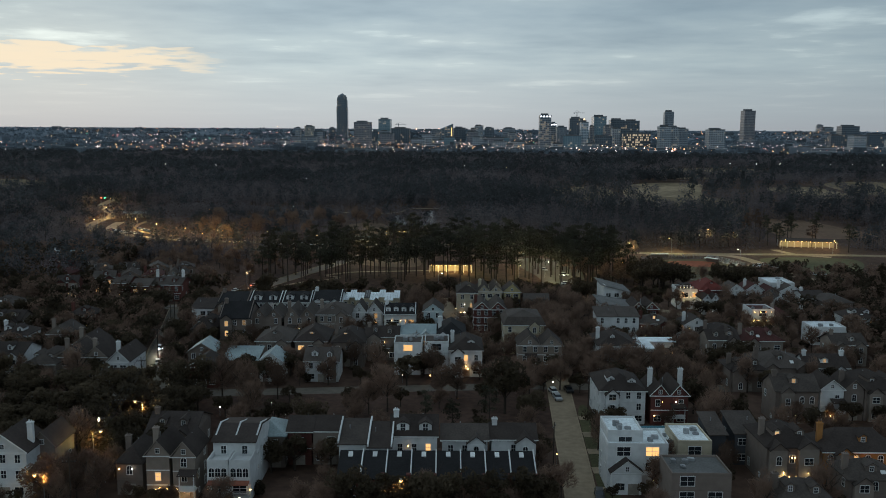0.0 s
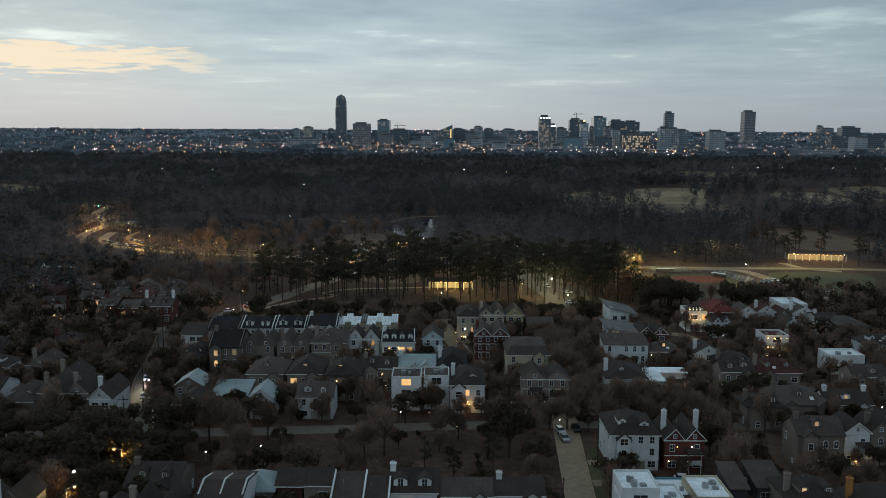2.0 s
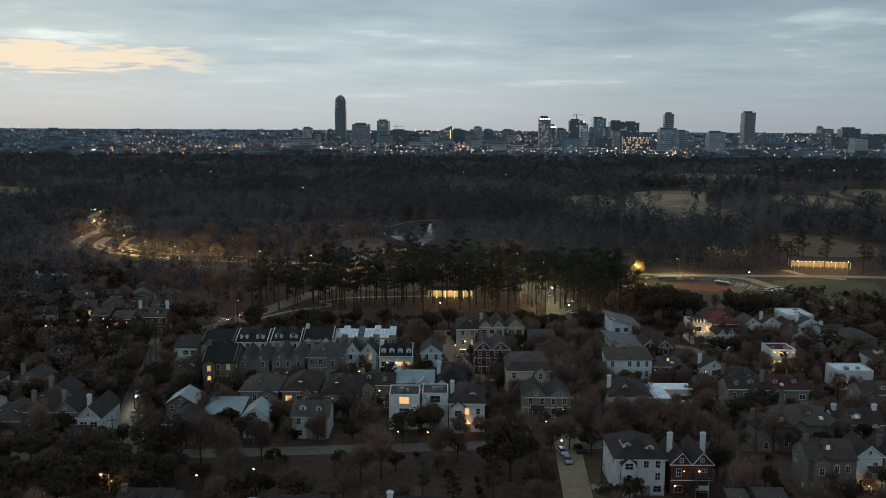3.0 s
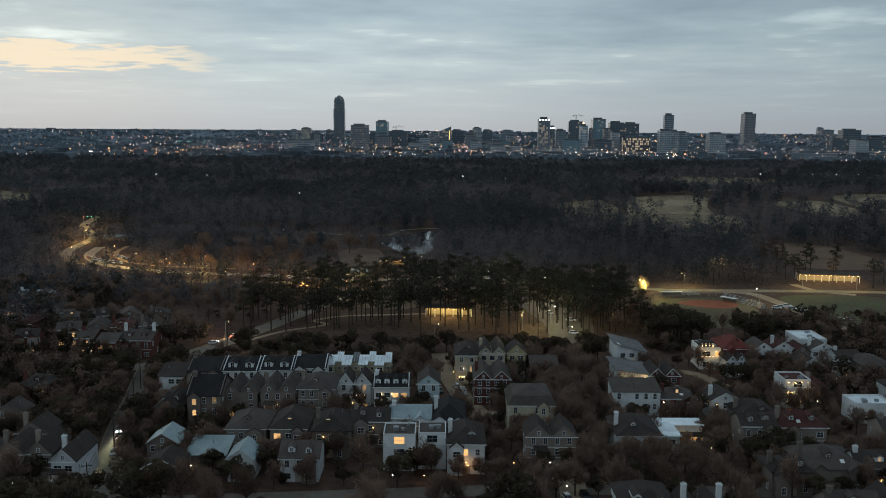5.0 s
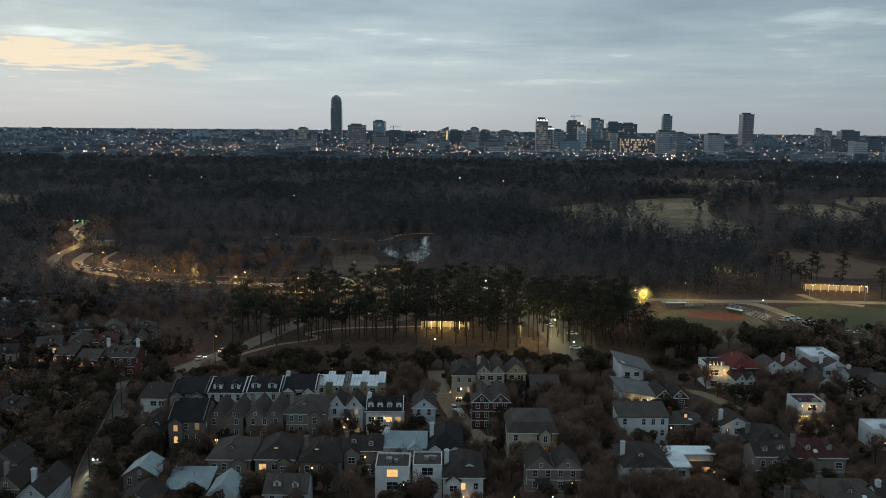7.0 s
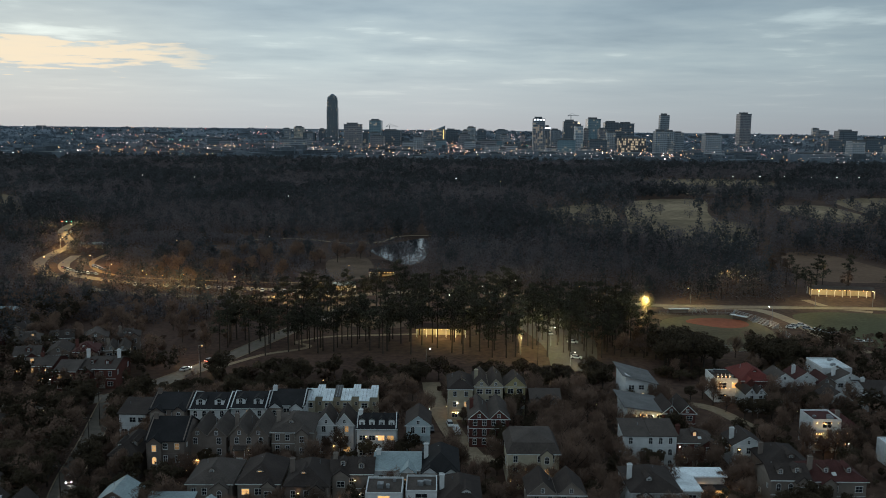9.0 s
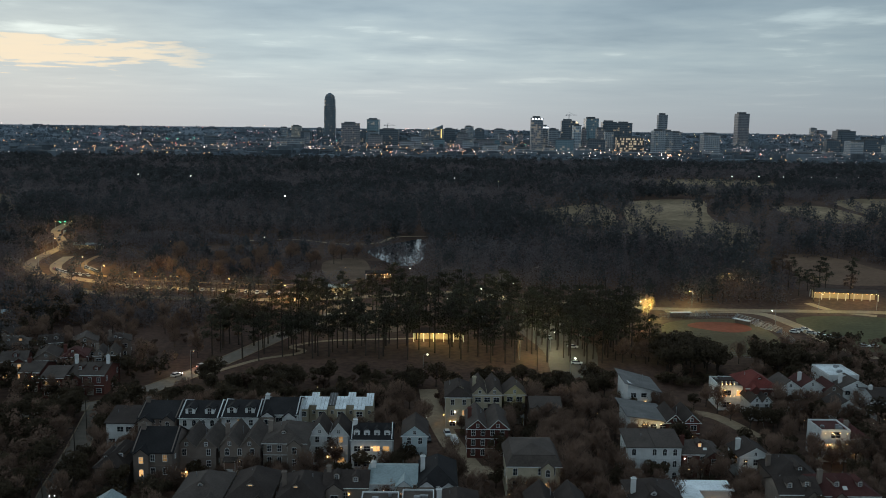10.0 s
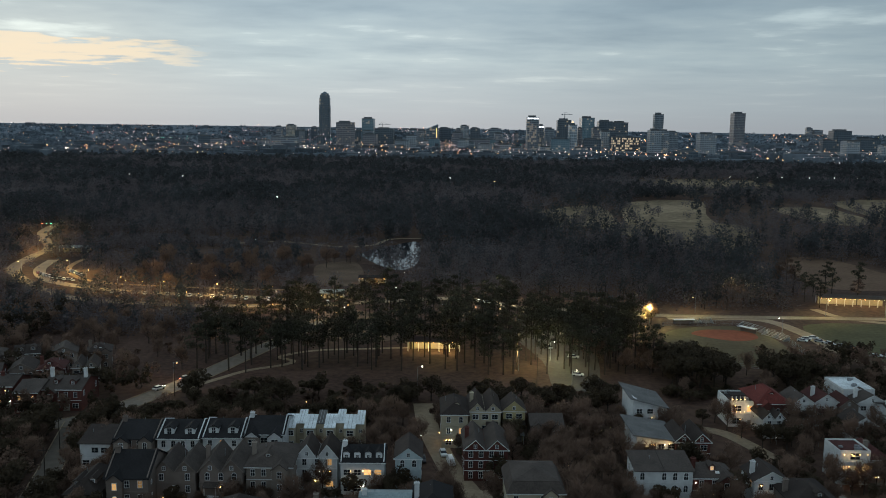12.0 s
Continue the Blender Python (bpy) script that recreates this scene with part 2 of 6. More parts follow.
def strip(name, line, width, m, z, label, category="road", kerb=False):
    """A road along a smooth line; with kerbs it has a raised concrete edge on both sides."""
    pts = []
    n = len(line)
    for i in range(n - 1):
        p0, p1, p2, p3 = (Vector(line[min(max(i + k - 1, 0), n - 1)]) for k in range(4))
        for k in range(6):
            t = k / 6
            pts.append(0.5 * (2 * p1 + (p2 - p0) * t + (2 * p0 - 5 * p1 + 4 * p2 - p3) * t * t + (3 * p1 - p0 - 3 * p2 + p3) * t ** 3))
    pts.append(Vector(line[-1]))

    def band(a, b, z0, z1):
        v, f = [], []
        for i, p in enumerate(pts):
            d = (pts[min(i + 1, len(pts) - 1)] - pts[max(i - 1, 0)]).normalized()
            s = Vector((d.y, -d.x))
            for off, zz in ((a, z0), (a, z1), (b, z1), (b, z0)):
                q = p + s * off
                v.append((q.x, q.y, zz))
        for i in range(len(pts) - 1):
            for k in range(3):
                f.append((4 * i + k, 4 * i + k + 1, 4 * i + k + 5, 4 * i + k + 4))
        return v, f

    ob = new(name, mesh(name, *band(-width / 2, width / 2, z - 0.05, z), m))
    tagged(ob, label, category, kind="structure")
    if kerb:
        s = Solid()
        s.poly(*band(-width / 2 - 0.3, -width / 2, 0, z + 0.14))
        s.poly(*band(width / 2, width / 2 + 0.3, 0, z + 0.14))
        part("kerb", s.mesh("kerb", M_ROAD), ob, "raised concrete kerb")
    return ob


ground()


# ---- houses ----
FOOT = []
R = random.Random(7)


def window_meshes(w, h, arched=False):
    top = [(-w / 2 + w * k / 6, h - w / 2 + math.sin(math.pi * k / 6) * w / 2) for k in range(7)] if arched else [(-w / 2, h), (w / 2, h)]
    if arched:
        top = [(-w / 2 * math.cos(math.pi * k / 6), h - w / 2 + math.sin(math.pi * k / 6) * w / 2) for k in range(7)]
    ring = [(-w / 2, 0)] + top + [(w / 2, 0)]
    e = 0.10
    outer = [(x * (1 + 2 * e / w), z + (e if z > 0 else -e)) for x, z in ring]
    s, n = Solid(), len(ring)
    v = [(x, -0.09, z) for x, z in outer] + [(x, -0.09, z) for x, z in ring] + [(x, 0.02, z) for x, z in outer] + [(x, 0.0, z) for x, z in ring]
    f = []
    for i in range(n):
        j = (i + 1) % n
        f += [(i, n + i, n + j, j), (i, j, 2 * n + j, 2 * n + i), (n + i, 3 * n + i, 3 * n + j, n + j)]
    s.poly(v, f)
    s.box(-0.03, -0.06, 0, 0.03, 0.0, h - 0.02)
    s.box(-w / 2, -0.06, h * 0.48, w / 2, 0.0, h * 0.48 + 0.06)
    frame_me = s.mesh("window", M_TRIM)
    pane = [mesh("pane", [(x, -0.03, z) for x, z in ring], [tuple(range(n))], m) for m in (M_GLASS, M_LIT)]
    return frame_me, pane


WINDOWS = {"tall": window_meshes(1.0, 1.6), "wide": window_meshes(1.7, 1.4), "big": window_meshes(2.6, 1.8), "arch": window_meshes(1.0, 1.8, True), "small": window_meshes(0.7, 0.9)}


def octa(r):
    return [(r, 0, 0), (0, r, 0), (-r, 0, 0), (0, -r, 0), (0, 0, r), (0, 0, -r)], [(0, 1, 4), (1, 2, 4), (2, 3, 4), (3, 0, 4), (1, 0, 5), (2, 1, 5), (3, 2, 5), (0, 3, 5)]


BULBS = {k: mesh("bulb", *octa(r), m) for k, r, m in (("warm", 0.18, M_BULB), ("white", 0.19, M_WBULB), ("red", 0.22, M_RED), ("green", 0.3, M_GREEN))}
ARMS = Solid().box(-0.05, 0.0, -0.05, 0.05, 0.3, 0.05).mesh("bracket", M_METAL)


def add_window(parent, kind, x, y, z, rz, lit):
    fr, panes = WINDOWS[kind]
    w = part("window", fr, parent, "", (x, y, z), (1, 1, 1), rz)
    part("pane", panes[1 if lit else 0], w, "warm lit pane" if lit else "")
    return w


def lamp_on(parent, x, y, z, kind="warm", rz=0.0):
    a = part("wall_lamp", ARMS, parent, "small lit wall lamp", (x, y - 0.3, z), (1, 1, 1), rz)
    part("bulb", BULBS[kind], a, "", (0, -0.1, 0))


def pool(x, y, z, watts, color=(1.0, 0.55, 0.2), r=0.25):
    """The light of a real lamp that stands or hangs at this place."""
    ob = new("lamp_light", bpy.data.lights.new("lamp_light", "POINT"))
    ob.data.energy, ob.data.color, ob.data.shadow_soft_size = watts, color, r
    ob.location = (x, y, z)


def shell(verts, faces, t=0.2):
    """A sheet of faces that share corners, made t thick downwards, as one piece."""
    n = len(verts)
    edges = {}
    for f in faces:
        for i in range(len(f)):
            k = (f[i], f[(i + 1) % len(f)])
            edges[k] = 1
    rim = [k for k in edges if (k[1], k[0]) not in edges]
    s = Solid()
    s.poly(list(verts) + [(x, y, z - t) for x, y, z in verts], list(faces) + [tuple(n + i for i in reversed(f)) for f in faces] + [(a, n + a, n + b, b) for a, b in rim])
    return s


def tri_wall(p, q, top, t):
    """A gable wall: a triangle t thick along its normal."""
    d = (Vector(q) - Vector(p)).normalized()
    off = Vector((-d.y, d.x, 0)) * t
    low = [tuple(Vector(k) + off) for k in (p, q, top)]
    return Solid().poly([p, q, top] + low, [(0, 1, 2), (5, 4, 3), (0, 3, 4, 1), (1, 4, 5, 2), (2, 5, 3, 0)])


def roofs(e, kind, w, d, h, rise_, m, wm):
    """Adds roof parts, and the gable or parapet walls that go with them."""
    o = 0.45
    x0, x1, y0, y1, z = -w / 2 - o, w / 2 + o, -o, d + o, h + 0.12

    def roof(verts, faces):
        part("roof", shell(verts, faces).mesh("roof", m), e)

    if kind in ("hip", "mansard"):
        if kind == "mansard":
            k, zt = 1.6, z + rise_ * 0.8
            roof([(x0, y0, z), (x1, y0, z), (x1, y1, z), (x0, y1, z), (x0 + k, y0 + k, zt), (x1 - k, y0 + k, zt), (x1 - k, y1 - k, zt), (x0 + k, y1 - k, zt)],
                 [(0, 1, 5, 4), (1, 2, 6, 5), (2, 3, 7, 6), (3, 0, 4, 7)])
            x0, x1, y0, y1, z, rise_ = x0 + k - 0.1, x1 - k + 0.1, y0 + k - 0.1, y1 - k + 0.1, zt + 0.02, rise_ * 0.45
        c = [(x0, y0, z), (x1, y0, z), (x1, y1, z), (x0, y1, z)]
        if x1 - x0 >= y1 - y0:
            k = (y1 - y0) * 0.45
            roof(c + [(x0 + k, (y0 + y1) / 2, z + rise_), (x1 - k, (y0 + y1) / 2, z + rise_)], [(0, 1, 5, 4), (1, 2, 5), (2, 3, 4, 5), (3, 0, 4)])
        else:
            k = (x1 - x0) * 0.45
            roof(c + [(0, y0 + k, z + rise_), (0, y1 - k, z + rise_)], [(0, 1, 4), (1, 2, 5, 4), (2, 3, 5), (3, 0, 4, 5)])
    elif kind in ("gablex", "dormer"):
        ym = d / 2
        roof([(x0, y0, z - 0.15), (x1, y0, z - 0.15), (x1, ym, z + rise_), (x0, ym, z + rise_), (x1, y1, z - 0.15), (x0, y1, z - 0.15)], [(0, 1, 2, 3), (3, 2, 4, 5)])
        for a, b, t in (((-w / 2, d, h), (-w / 2, 0, h), 0.2), ((w / 2, 0, h), (w / 2, d, h), 0.2)):
            part("gable", tri_wall(a, b, (a[0], ym, h + rise_ - 0.12), t).mesh("gable", wm), e)
    elif kind in ("gabley", "twin"):
        for c, ww in (((0.0, w),) if kind == "gabley" else ((-w / 4, w / 2), (w / 4, w / 2))):
            a0, a1 = c - ww / 2 - (o if c <= 0 else 0.0), c + ww / 2 + (o if c >= 0 else -0.02)
            roof([(a0, y0, z - 0.15), (c, y0, z + rise_), (a1, y0, z - 0.15), (a1, y1, z - 0.15), (c, y1, z + rise_), (a0, y1, z - 0.15)], [(0, 1, 4, 5), (1, 2, 3, 4)])
            part("gable", tri_wall((c - ww / 2, 0, h), (c + ww / 2, 0, h), (c, 0, h + rise_ - 0.1), 0.2).mesh("gable", wm), e)
            part("gable", tri_wall((c + ww / 2, d, h), (c - ww / 2, d, h), (c, d, h + rise_ - 0.1), 0.2).mesh("gable", wm), e)
            part("bargeboard", shell([(a0, y0 - 0.06, z - 0.1), (c, y0 - 0.06, z + rise_ + 0.05), (a1, y0 - 0.06, z - 0.1), (a1, y0 + 0.02, z - 0.1), (c, y0 + 0.02, z + rise_ + 0.05), (a0, y0 + 0.02, z - 0.1)], [(0, 1, 4, 5), (1, 2, 3, 4)], 0.22).mesh("bargeboard", M_TRIM if wm.name in ("wall_white", "wall_brick") else wm), e)
    elif kind in ("shedb", "shedf", "shedr"):
        for a, b in (((x0, x1),) if kind != "shedr" else ((x0, -0.05), (0.05, x1))):
            roof([(a, y0, z), (b, y0, z), (b, y1, z + rise_), (a, y1, z + rise_)], [(0, 1, 2, 3)])
        part("upper_wall", Solid().poly([(-w / 2, 0, h), (w / 2, 0, h), (w / 2, d, h), (-w / 2, d, h), (w / 2, d, h + rise_ - 0.15), (-w / 2, d, h + rise_ - 0.15)], [(1, 2, 4), (0, 5, 3), (2, 3, 5, 4), (0, 1, 4, 5)]).mesh("upper_wall", wm), e)
        if kind == "shedb":
            for xx in (-w / 2 - 0.32, w / 2 + 0.02):
                p = Solid().poly([(xx, -0.2, h - 0.5), (xx, d, h - 0.5), (xx, d, h + rise_ + 0.7), (xx, -0.2, h + 0.7), (xx + 0.3, -0.2, h - 0.5), (xx + 0.3, d, h - 0.5), (xx + 0.3, d, h + rise_ + 0.7), (xx + 0.3, -0.2, h + 0.7)],
                                 [(0, 3, 2, 1), (4, 5, 6, 7), (0, 4, 7, 3), (3, 7, 6, 2), (1, 2, 6, 5)])
                part("parapet", p.mesh("parapet", wm), e)
    elif kind == "tilt":
        roof([(x0 - 1.0, y0 - 1.2, z + rise_), (x1, y0 - 0.6, z), (x1, y1, z + 0.2), (x0 - 1.0, y1, z + rise_ + 0.2)], [(0, 1, 2, 3)])
        part("upper_wall", Solid().poly([(-w / 2, 0, h), (w / 2, 0, h), (w / 2, d, h), (-w / 2, d, h), (-w / 2, 0, h + rise_ - 0.2), (-w / 2, d, h + rise_ - 0.2)], [(0, 1, 4), (2, 3, 5), (3, 0, 4, 5), (1, 2, 5, 4)]).mesh("upper_wall", wm), e)
    else:
        part("roof", Solid().box(-w / 2 + 0.25, 0.25, h - 0.3, w / 2 - 0.25, d - 0.25, h - 0.05).mesh("roof", m), e)
        for bx in ((-w / 2, 0, w / 2, 0.25), (-w / 2, d - 0.25, w / 2, d), (-w / 2, 0.25, -w / 2 + 0.25, d - 0.25), (w / 2 - 0.25, 0.25, w / 2, d - 0.25)):
            part("parapet", Solid().box(bx[0], bx[1], h - 0.3, bx[2], bx[3], h + 0.35).mesh("parapet", wm), e)


def chimney(parent, x, y, z0, z1, m):
    s = Solid().box(x - 0.55, y - 0.4, z0, x + 0.55, y + 0.4, z1).box(x - 0.65, y - 0.5, z1, x + 0.65, y + 0.5, z1 + 0.2)
    s.tube((x - 0.2, y, z1 + 0.2), (x - 0.2, y, z1 + 0.6), 0.16, 0.14).tube((x + 0.25, y, z1 + 0.2), (x + 0.25, y, z1 + 0.55), 0.16, 0.14)
    part("chimney", s.mesh("chimney", m), parent)


def house(x, y, w, d, h, roof, rise_, wall, roofc, floors, lit, label, rz=0.0):
    d = min(max(d, 9.0), 15.0 if roof != "terrace" else 19.0)
    w *= R.uniform(0.91, 0.97)
    e = thing("house", x, y, 0, rz, label, "house", "houses of the neighbourhood")
    FOOT.append((x, y + d / 2, w / 2 + 0.8, d / 2 + 0.8))
    wm, rm = wallmat(wall), roofmat(roofc)
    body = Solid()
    if roof == "terrace":
        body.box(-w / 2, 0, 0, -0.12, d, h - 3).box(0.12, 0, 0, w / 2, d, h - 3).box(-0.12, 0.4, 0, 0.12, d, h - 3.2)
        body.box(-w / 2, 5, h - 3, w / 2, d, h)
        for a, b in ((-w / 2, -0.12), (0.12, w / 2)):
            body.box(a, 0, h - 3, b, 0.25, h - 2.0).box(a, 0.25, h - 3, a + 0.25, 5, h - 2.0).box(b - 0.25, 0.25, h - 3, b, 5, h - 2.0)
        part("wall", body.mesh("wall", wm), e)
        s = Solid()
        s.slab([(-w / 2 - 0.3, 4.6, h), (w / 2 + 0.3, 4.6, h), (w / 2 + 0.3, 11, h + rise_), (-w / 2 - 0.3, 11, h + rise_)], 0.25)
        s.slab([(w / 2 + 0.3, d + 0.4, h), (-w / 2 - 0.3, d + 0.4, h), (-w / 2 - 0.3, 11, h + rise_), (w / 2 + 0.3, 11, h + rise_)], 0.25)
        part("roof", s.mesh("roof", rm), e)
        g = Solid()
        for xx in (-w / 2, w / 2 - 0.2, -0.15):
            g.poly([(xx, 5, h), (xx, d, h), (xx, 11, h + rise_ + 0.25), (xx + 0.3, 5, h), (xx + 0.3, d, h), (xx + 0.3, 11, h + rise_ + 0.25)], [(0, 2, 1), (3, 4, 5), (0, 3, 5, 2), (1, 2, 5, 4)])
        part("gable", g.mesh("gable", wm), e)
        for c in (-w / 4, w / 4):
            for k in (-1.2, 0, 1.2):
                add_window(e, "arch", c + k, 0, h - 5.4, 0, False)
            add_window(e, "big", c, 0, h - 8.6, 0, False)
            part("awning", Solid().slab([(c - 1.9, -1.3, h - 6.5), (c + 1.9, -1.3, h - 6.5), (c + 1.9, 0, h - 6.1), (c - 1.9, 0, h - 6.1)], 0.15).mesh("awning", mat("terracotta_awning", (0.24, 0.09, 0.06))), e)
            rail = Solid().box(c - 2.1, -1.3, h - 9.0, c + 2.1, 0, h - 8.8)
            for k in range(15):
                rail.box(c - 2.1 + 0.29 * k, -1.3, h - 8.8, c - 2.04 + 0.29 * k, -1.24, h - 7.9)
            rail.box(c - 2.1, -1.32, h - 7.9, c + 2.1, -1.22, h - 7.8)
            part("balcony", rail.mesh("balcony", M_METAL), e, "balcony with thin metal railing")
            add_window(e, "tall", c, 5, h - 2.6, 0, False)
            lamp_on(e, c, -0.1, h - 9.4, "white")
        for yy in (7, 10, 14):
            for zz in (h - 3.5, h - 6.5):
                add_window(e, "small", w / 2, yy, zz, math.pi / 2, False)
        for xx in (-w / 2 - 0.1, w / 2 + 0.1):
            lamp_on(e, xx, 0, 2.6)
        return e
    body.box(-w / 2, 0, 0, w / 2, d, h if roof != "flat" else h - 0.3)
    part("wall", body.mesh("wall", wm), e)
    # plinth and string courses break up the wall
    for k in range(1, floors):
        z = h * k / floors
        part("string_course", Solid().box(-w / 2 - 0.06, -0.06, z - 0.12, w / 2 + 0.06, 0.0, z + 0.06).mesh("string_course", M_TRIM if wall in ("brick", "beige") else wm), e)
    roofs(e, roof, w, d, h, rise_, rm, wm)
    fh = h / floors
    cols = max(1, int(w / 2.6))
    style = R.choice(("tall", "tall", "arch", "wide")) if wall not in ("slate",) else "wide"
    if roof == "flat" and w > 7:
        style, cols = "big", max(1, int(w / 4.2))
    for k in range(floors):
        z = k * fh + min(1.0, fh * 0.3)
        for c in range(cols):
            xx = (c + 0.5) / cols * (w - 0.6) - (w - 0.6) / 2
            if k == 0 and floors > 1 and c == cols // 2:
                continue
            if R.random() < 0.1:
                continue
            add_window(e, style if k else ("wide" if style == "tall" else style), xx, 0, z, 0, lit and R.random() < 0.17)
        side = 1 if x < 0 else -1
        for c in range(max(1, int(d / 4.5))):
            if R.random() < 0.5:
                continue
            yy = (c + 0.5) / max(1, int(d / 4.5)) * d
            add_window(e, "tall" if R.random() < 0.6 else "small", side * w / 2, yy, z, side * math.pi / 2, lit and R.random() < 0.09)
    if roof in ("gabley", "twin"):
        for c in ((0,) if roof == "gabley" else (-w / 4, w / 4)):
            add_window(e, "small", c, 0, h + rise_ * 0.15, 0, False)
    if roof == "dormer":
        n = 4 if "four" in label else 2
        for k in range(n):
            c = (k + 0.5) / n * w - w / 2
            dw = 0.8 if n == 4 else 1.3
            yd = d / 2 * 0.22
            zd = h + 0.1 + rise_ * 0.22
            dm = Solid().box(c - dw, yd, zd - 0.3, c + dw, yd + d * 0.25, zd + 1.5)
            dob = part("dormer", dm.mesh("dormer", wm), e)
            rs = Solid()
            rs.slab([(c - dw - 0.2, yd + d * 0.3, zd + 1.4), (c - dw - 0.2, yd - 0.3, zd + 1.4), (c, yd - 0.3, zd + 2.3), (c, yd + d * 0.3, zd + 2.3)], 0.15)
            rs.slab([(c + dw + 0.2, yd - 0.3, zd + 1.4), (c + dw + 0.2, yd + d * 0.3, zd + 1.4), (c, yd + d * 0.3, zd + 2.3), (c, yd - 0.3, zd + 2.3)], 0.15)
            part("dormer_roof", rs.mesh("dormer_roof", rm), dob)
            add_window(e, "tall" if n == 2 else "small", c, yd, zd - 0.1, 0, False)
    # projecting front bays and rear cross gables
    if roof in ("hip", "gablex", "mansard") and w > 8:
        for c in R.choice(((-w / 4,), (w / 4,), (-w / 3.4, w / 3.4))):
            bw, bd = R.uniform(1.5, 2.1), R.uniform(0.8, 1.6)
            zb = h - R.uniform(0.0, 0.8)
            bay = part("bay", Solid().box(c - bw, -bd, 0, c + bw, 0.0, zb).mesh("bay", wm if R.random() < 0.6 else wallmat("beige")), e)
            yr = d * 0.28
            part("bay_roof", shell([(c - bw - 0.3, -bd - 0.35, zb + 0.05), (c, -bd - 0.35, zb + 1.7), (c + bw + 0.3, -bd - 0.35, zb + 0.05), (c + bw + 0.3, 0.3, zb + 0.05), (c, yr, zb + 1.7), (c - bw - 0.3, 0.3, zb + 0.05)], [(0, 1, 4, 5), (1, 2, 3, 4)]).mesh("bay_roof", rm), bay)
            part("bay_gable", tri_wall((c - bw, -bd, zb), (c + bw, -bd, zb), (c, -bd, zb + 1.5), 0.2).mesh("bay_gable", wm), bay)
            for k in range(floors):
                add_window(e, R.choice(("wide", "arch", "tall")), c, -bd, k * fh + 0.9, 0, lit and R.random() < 0.2)
    if roof in ("gabley", "twin") and d > 8 and R.random() < 0.6:
        c = R.choice((-1, 1)) * w * 0.22
        zb = h * 0.62
        por = part("porch", Solid().box(c - 1.5, -1.9, zb * 0.5, c + 1.5, -1.75, zb * 0.5 + 0.9).box(c - 1.6, -1.9, zb * 0.5 - 0.2, c + 1.6, 0, zb * 0.5).mesh("porch", M_TRIM), e, "small balcony with a solid rail")
        for a in (-1.45, 1.33):
            part("post", Solid().box(c + a, -1.86, 0, c + a + 0.14, -1.72, zb + 0.3).mesh("post", M_TRIM), por)
        part("porch_roof", shell([(c - 1.8, -2.1, zb + 0.2), (c + 1.8, -2.1, zb + 0.2), (c + 1.8, 0, zb + 0.8), (c - 1.8, 0, zb + 0.8)], [(0, 1, 2, 3)], 0.15).mesh("porch_roof", rm), por)
    if roof in ("hip", "gablex", "gabley", "twin", "dormer", "mansard") and wall != "greige":
        part("fascia", Solid().box(-w / 2 - 0.45, -0.53, h - 0.16, w / 2 + 0.45, -0.46, h + 0.06).mesh("fascia", M_TRIM), e, "white painted eaves board")
    if roof == "hip" and R.random() < 0.6:
        a = R.uniform(-w / 4, w / 4)
        t = 0.30
        part("skylight", Solid().slab([(a - 0.5, d * 0.10, h + rise_ * 0.24 + t), (a + 0.5, d * 0.10, h + rise_ * 0.24 + t), (a + 0.5, d * 0.17, h + rise_ * 0.40 + t), (a - 0.5, d * 0.17, h + rise_ * 0.40 + t)], 0.25).mesh("skylight", M_TRIM), e, "pale roof skylight")
    if "balcon" in label and roof == "flat":
        for k in range(1, floors):
            z = k * fh
            bal = part("balcony", Solid().box(-w / 2, -1.6, z - 0.15, w / 2, 0, z + 0.05).box(-w / 2, -1.6, z + 0.05, w / 2, -1.5, z + 0.95).mesh("balcony", wm), e, "deep balcony with a solid white rail")
            for c in range(4):
                part("column", Solid().box(-w / 2 + 0.2 + c * (w - 0.6) / 3, -1.5, z - fh, -w / 2 + 0.4 + c * (w - 0.6) / 3, -1.3, z - 0.15).mesh("column", wm), bal)
        for k in range(floors):
            for c in range(4):
                lamp_on(e, -w / 2 + 1 + c * (w - 2) / 3, 0, k * fh + 2.4)
    if "floodlit upper columns" in label:
        for c in range(4):
            part("column", Solid().tube((-w / 2 + 0.5 + c * 1.3, -0.6, h - 0.3), (-w / 2 + 0.5 + c * 1.3, -0.6, h + 2.2), 0.2, 0.18, 8).mesh("column", wm), e)
            lamp_on(e, -w / 2 + 0.5 + c * 1.3, -0.7, h + 1.2)
            lamp_on(e, -w / 2 + 0.9 + c * 1.3, 0, h - 3.0)
        part("loggia_roof", Solid().box(-w / 2, -1.0, h + 2.2, 0, 3.0, h + 2.45).mesh("loggia_roof", rm), e)
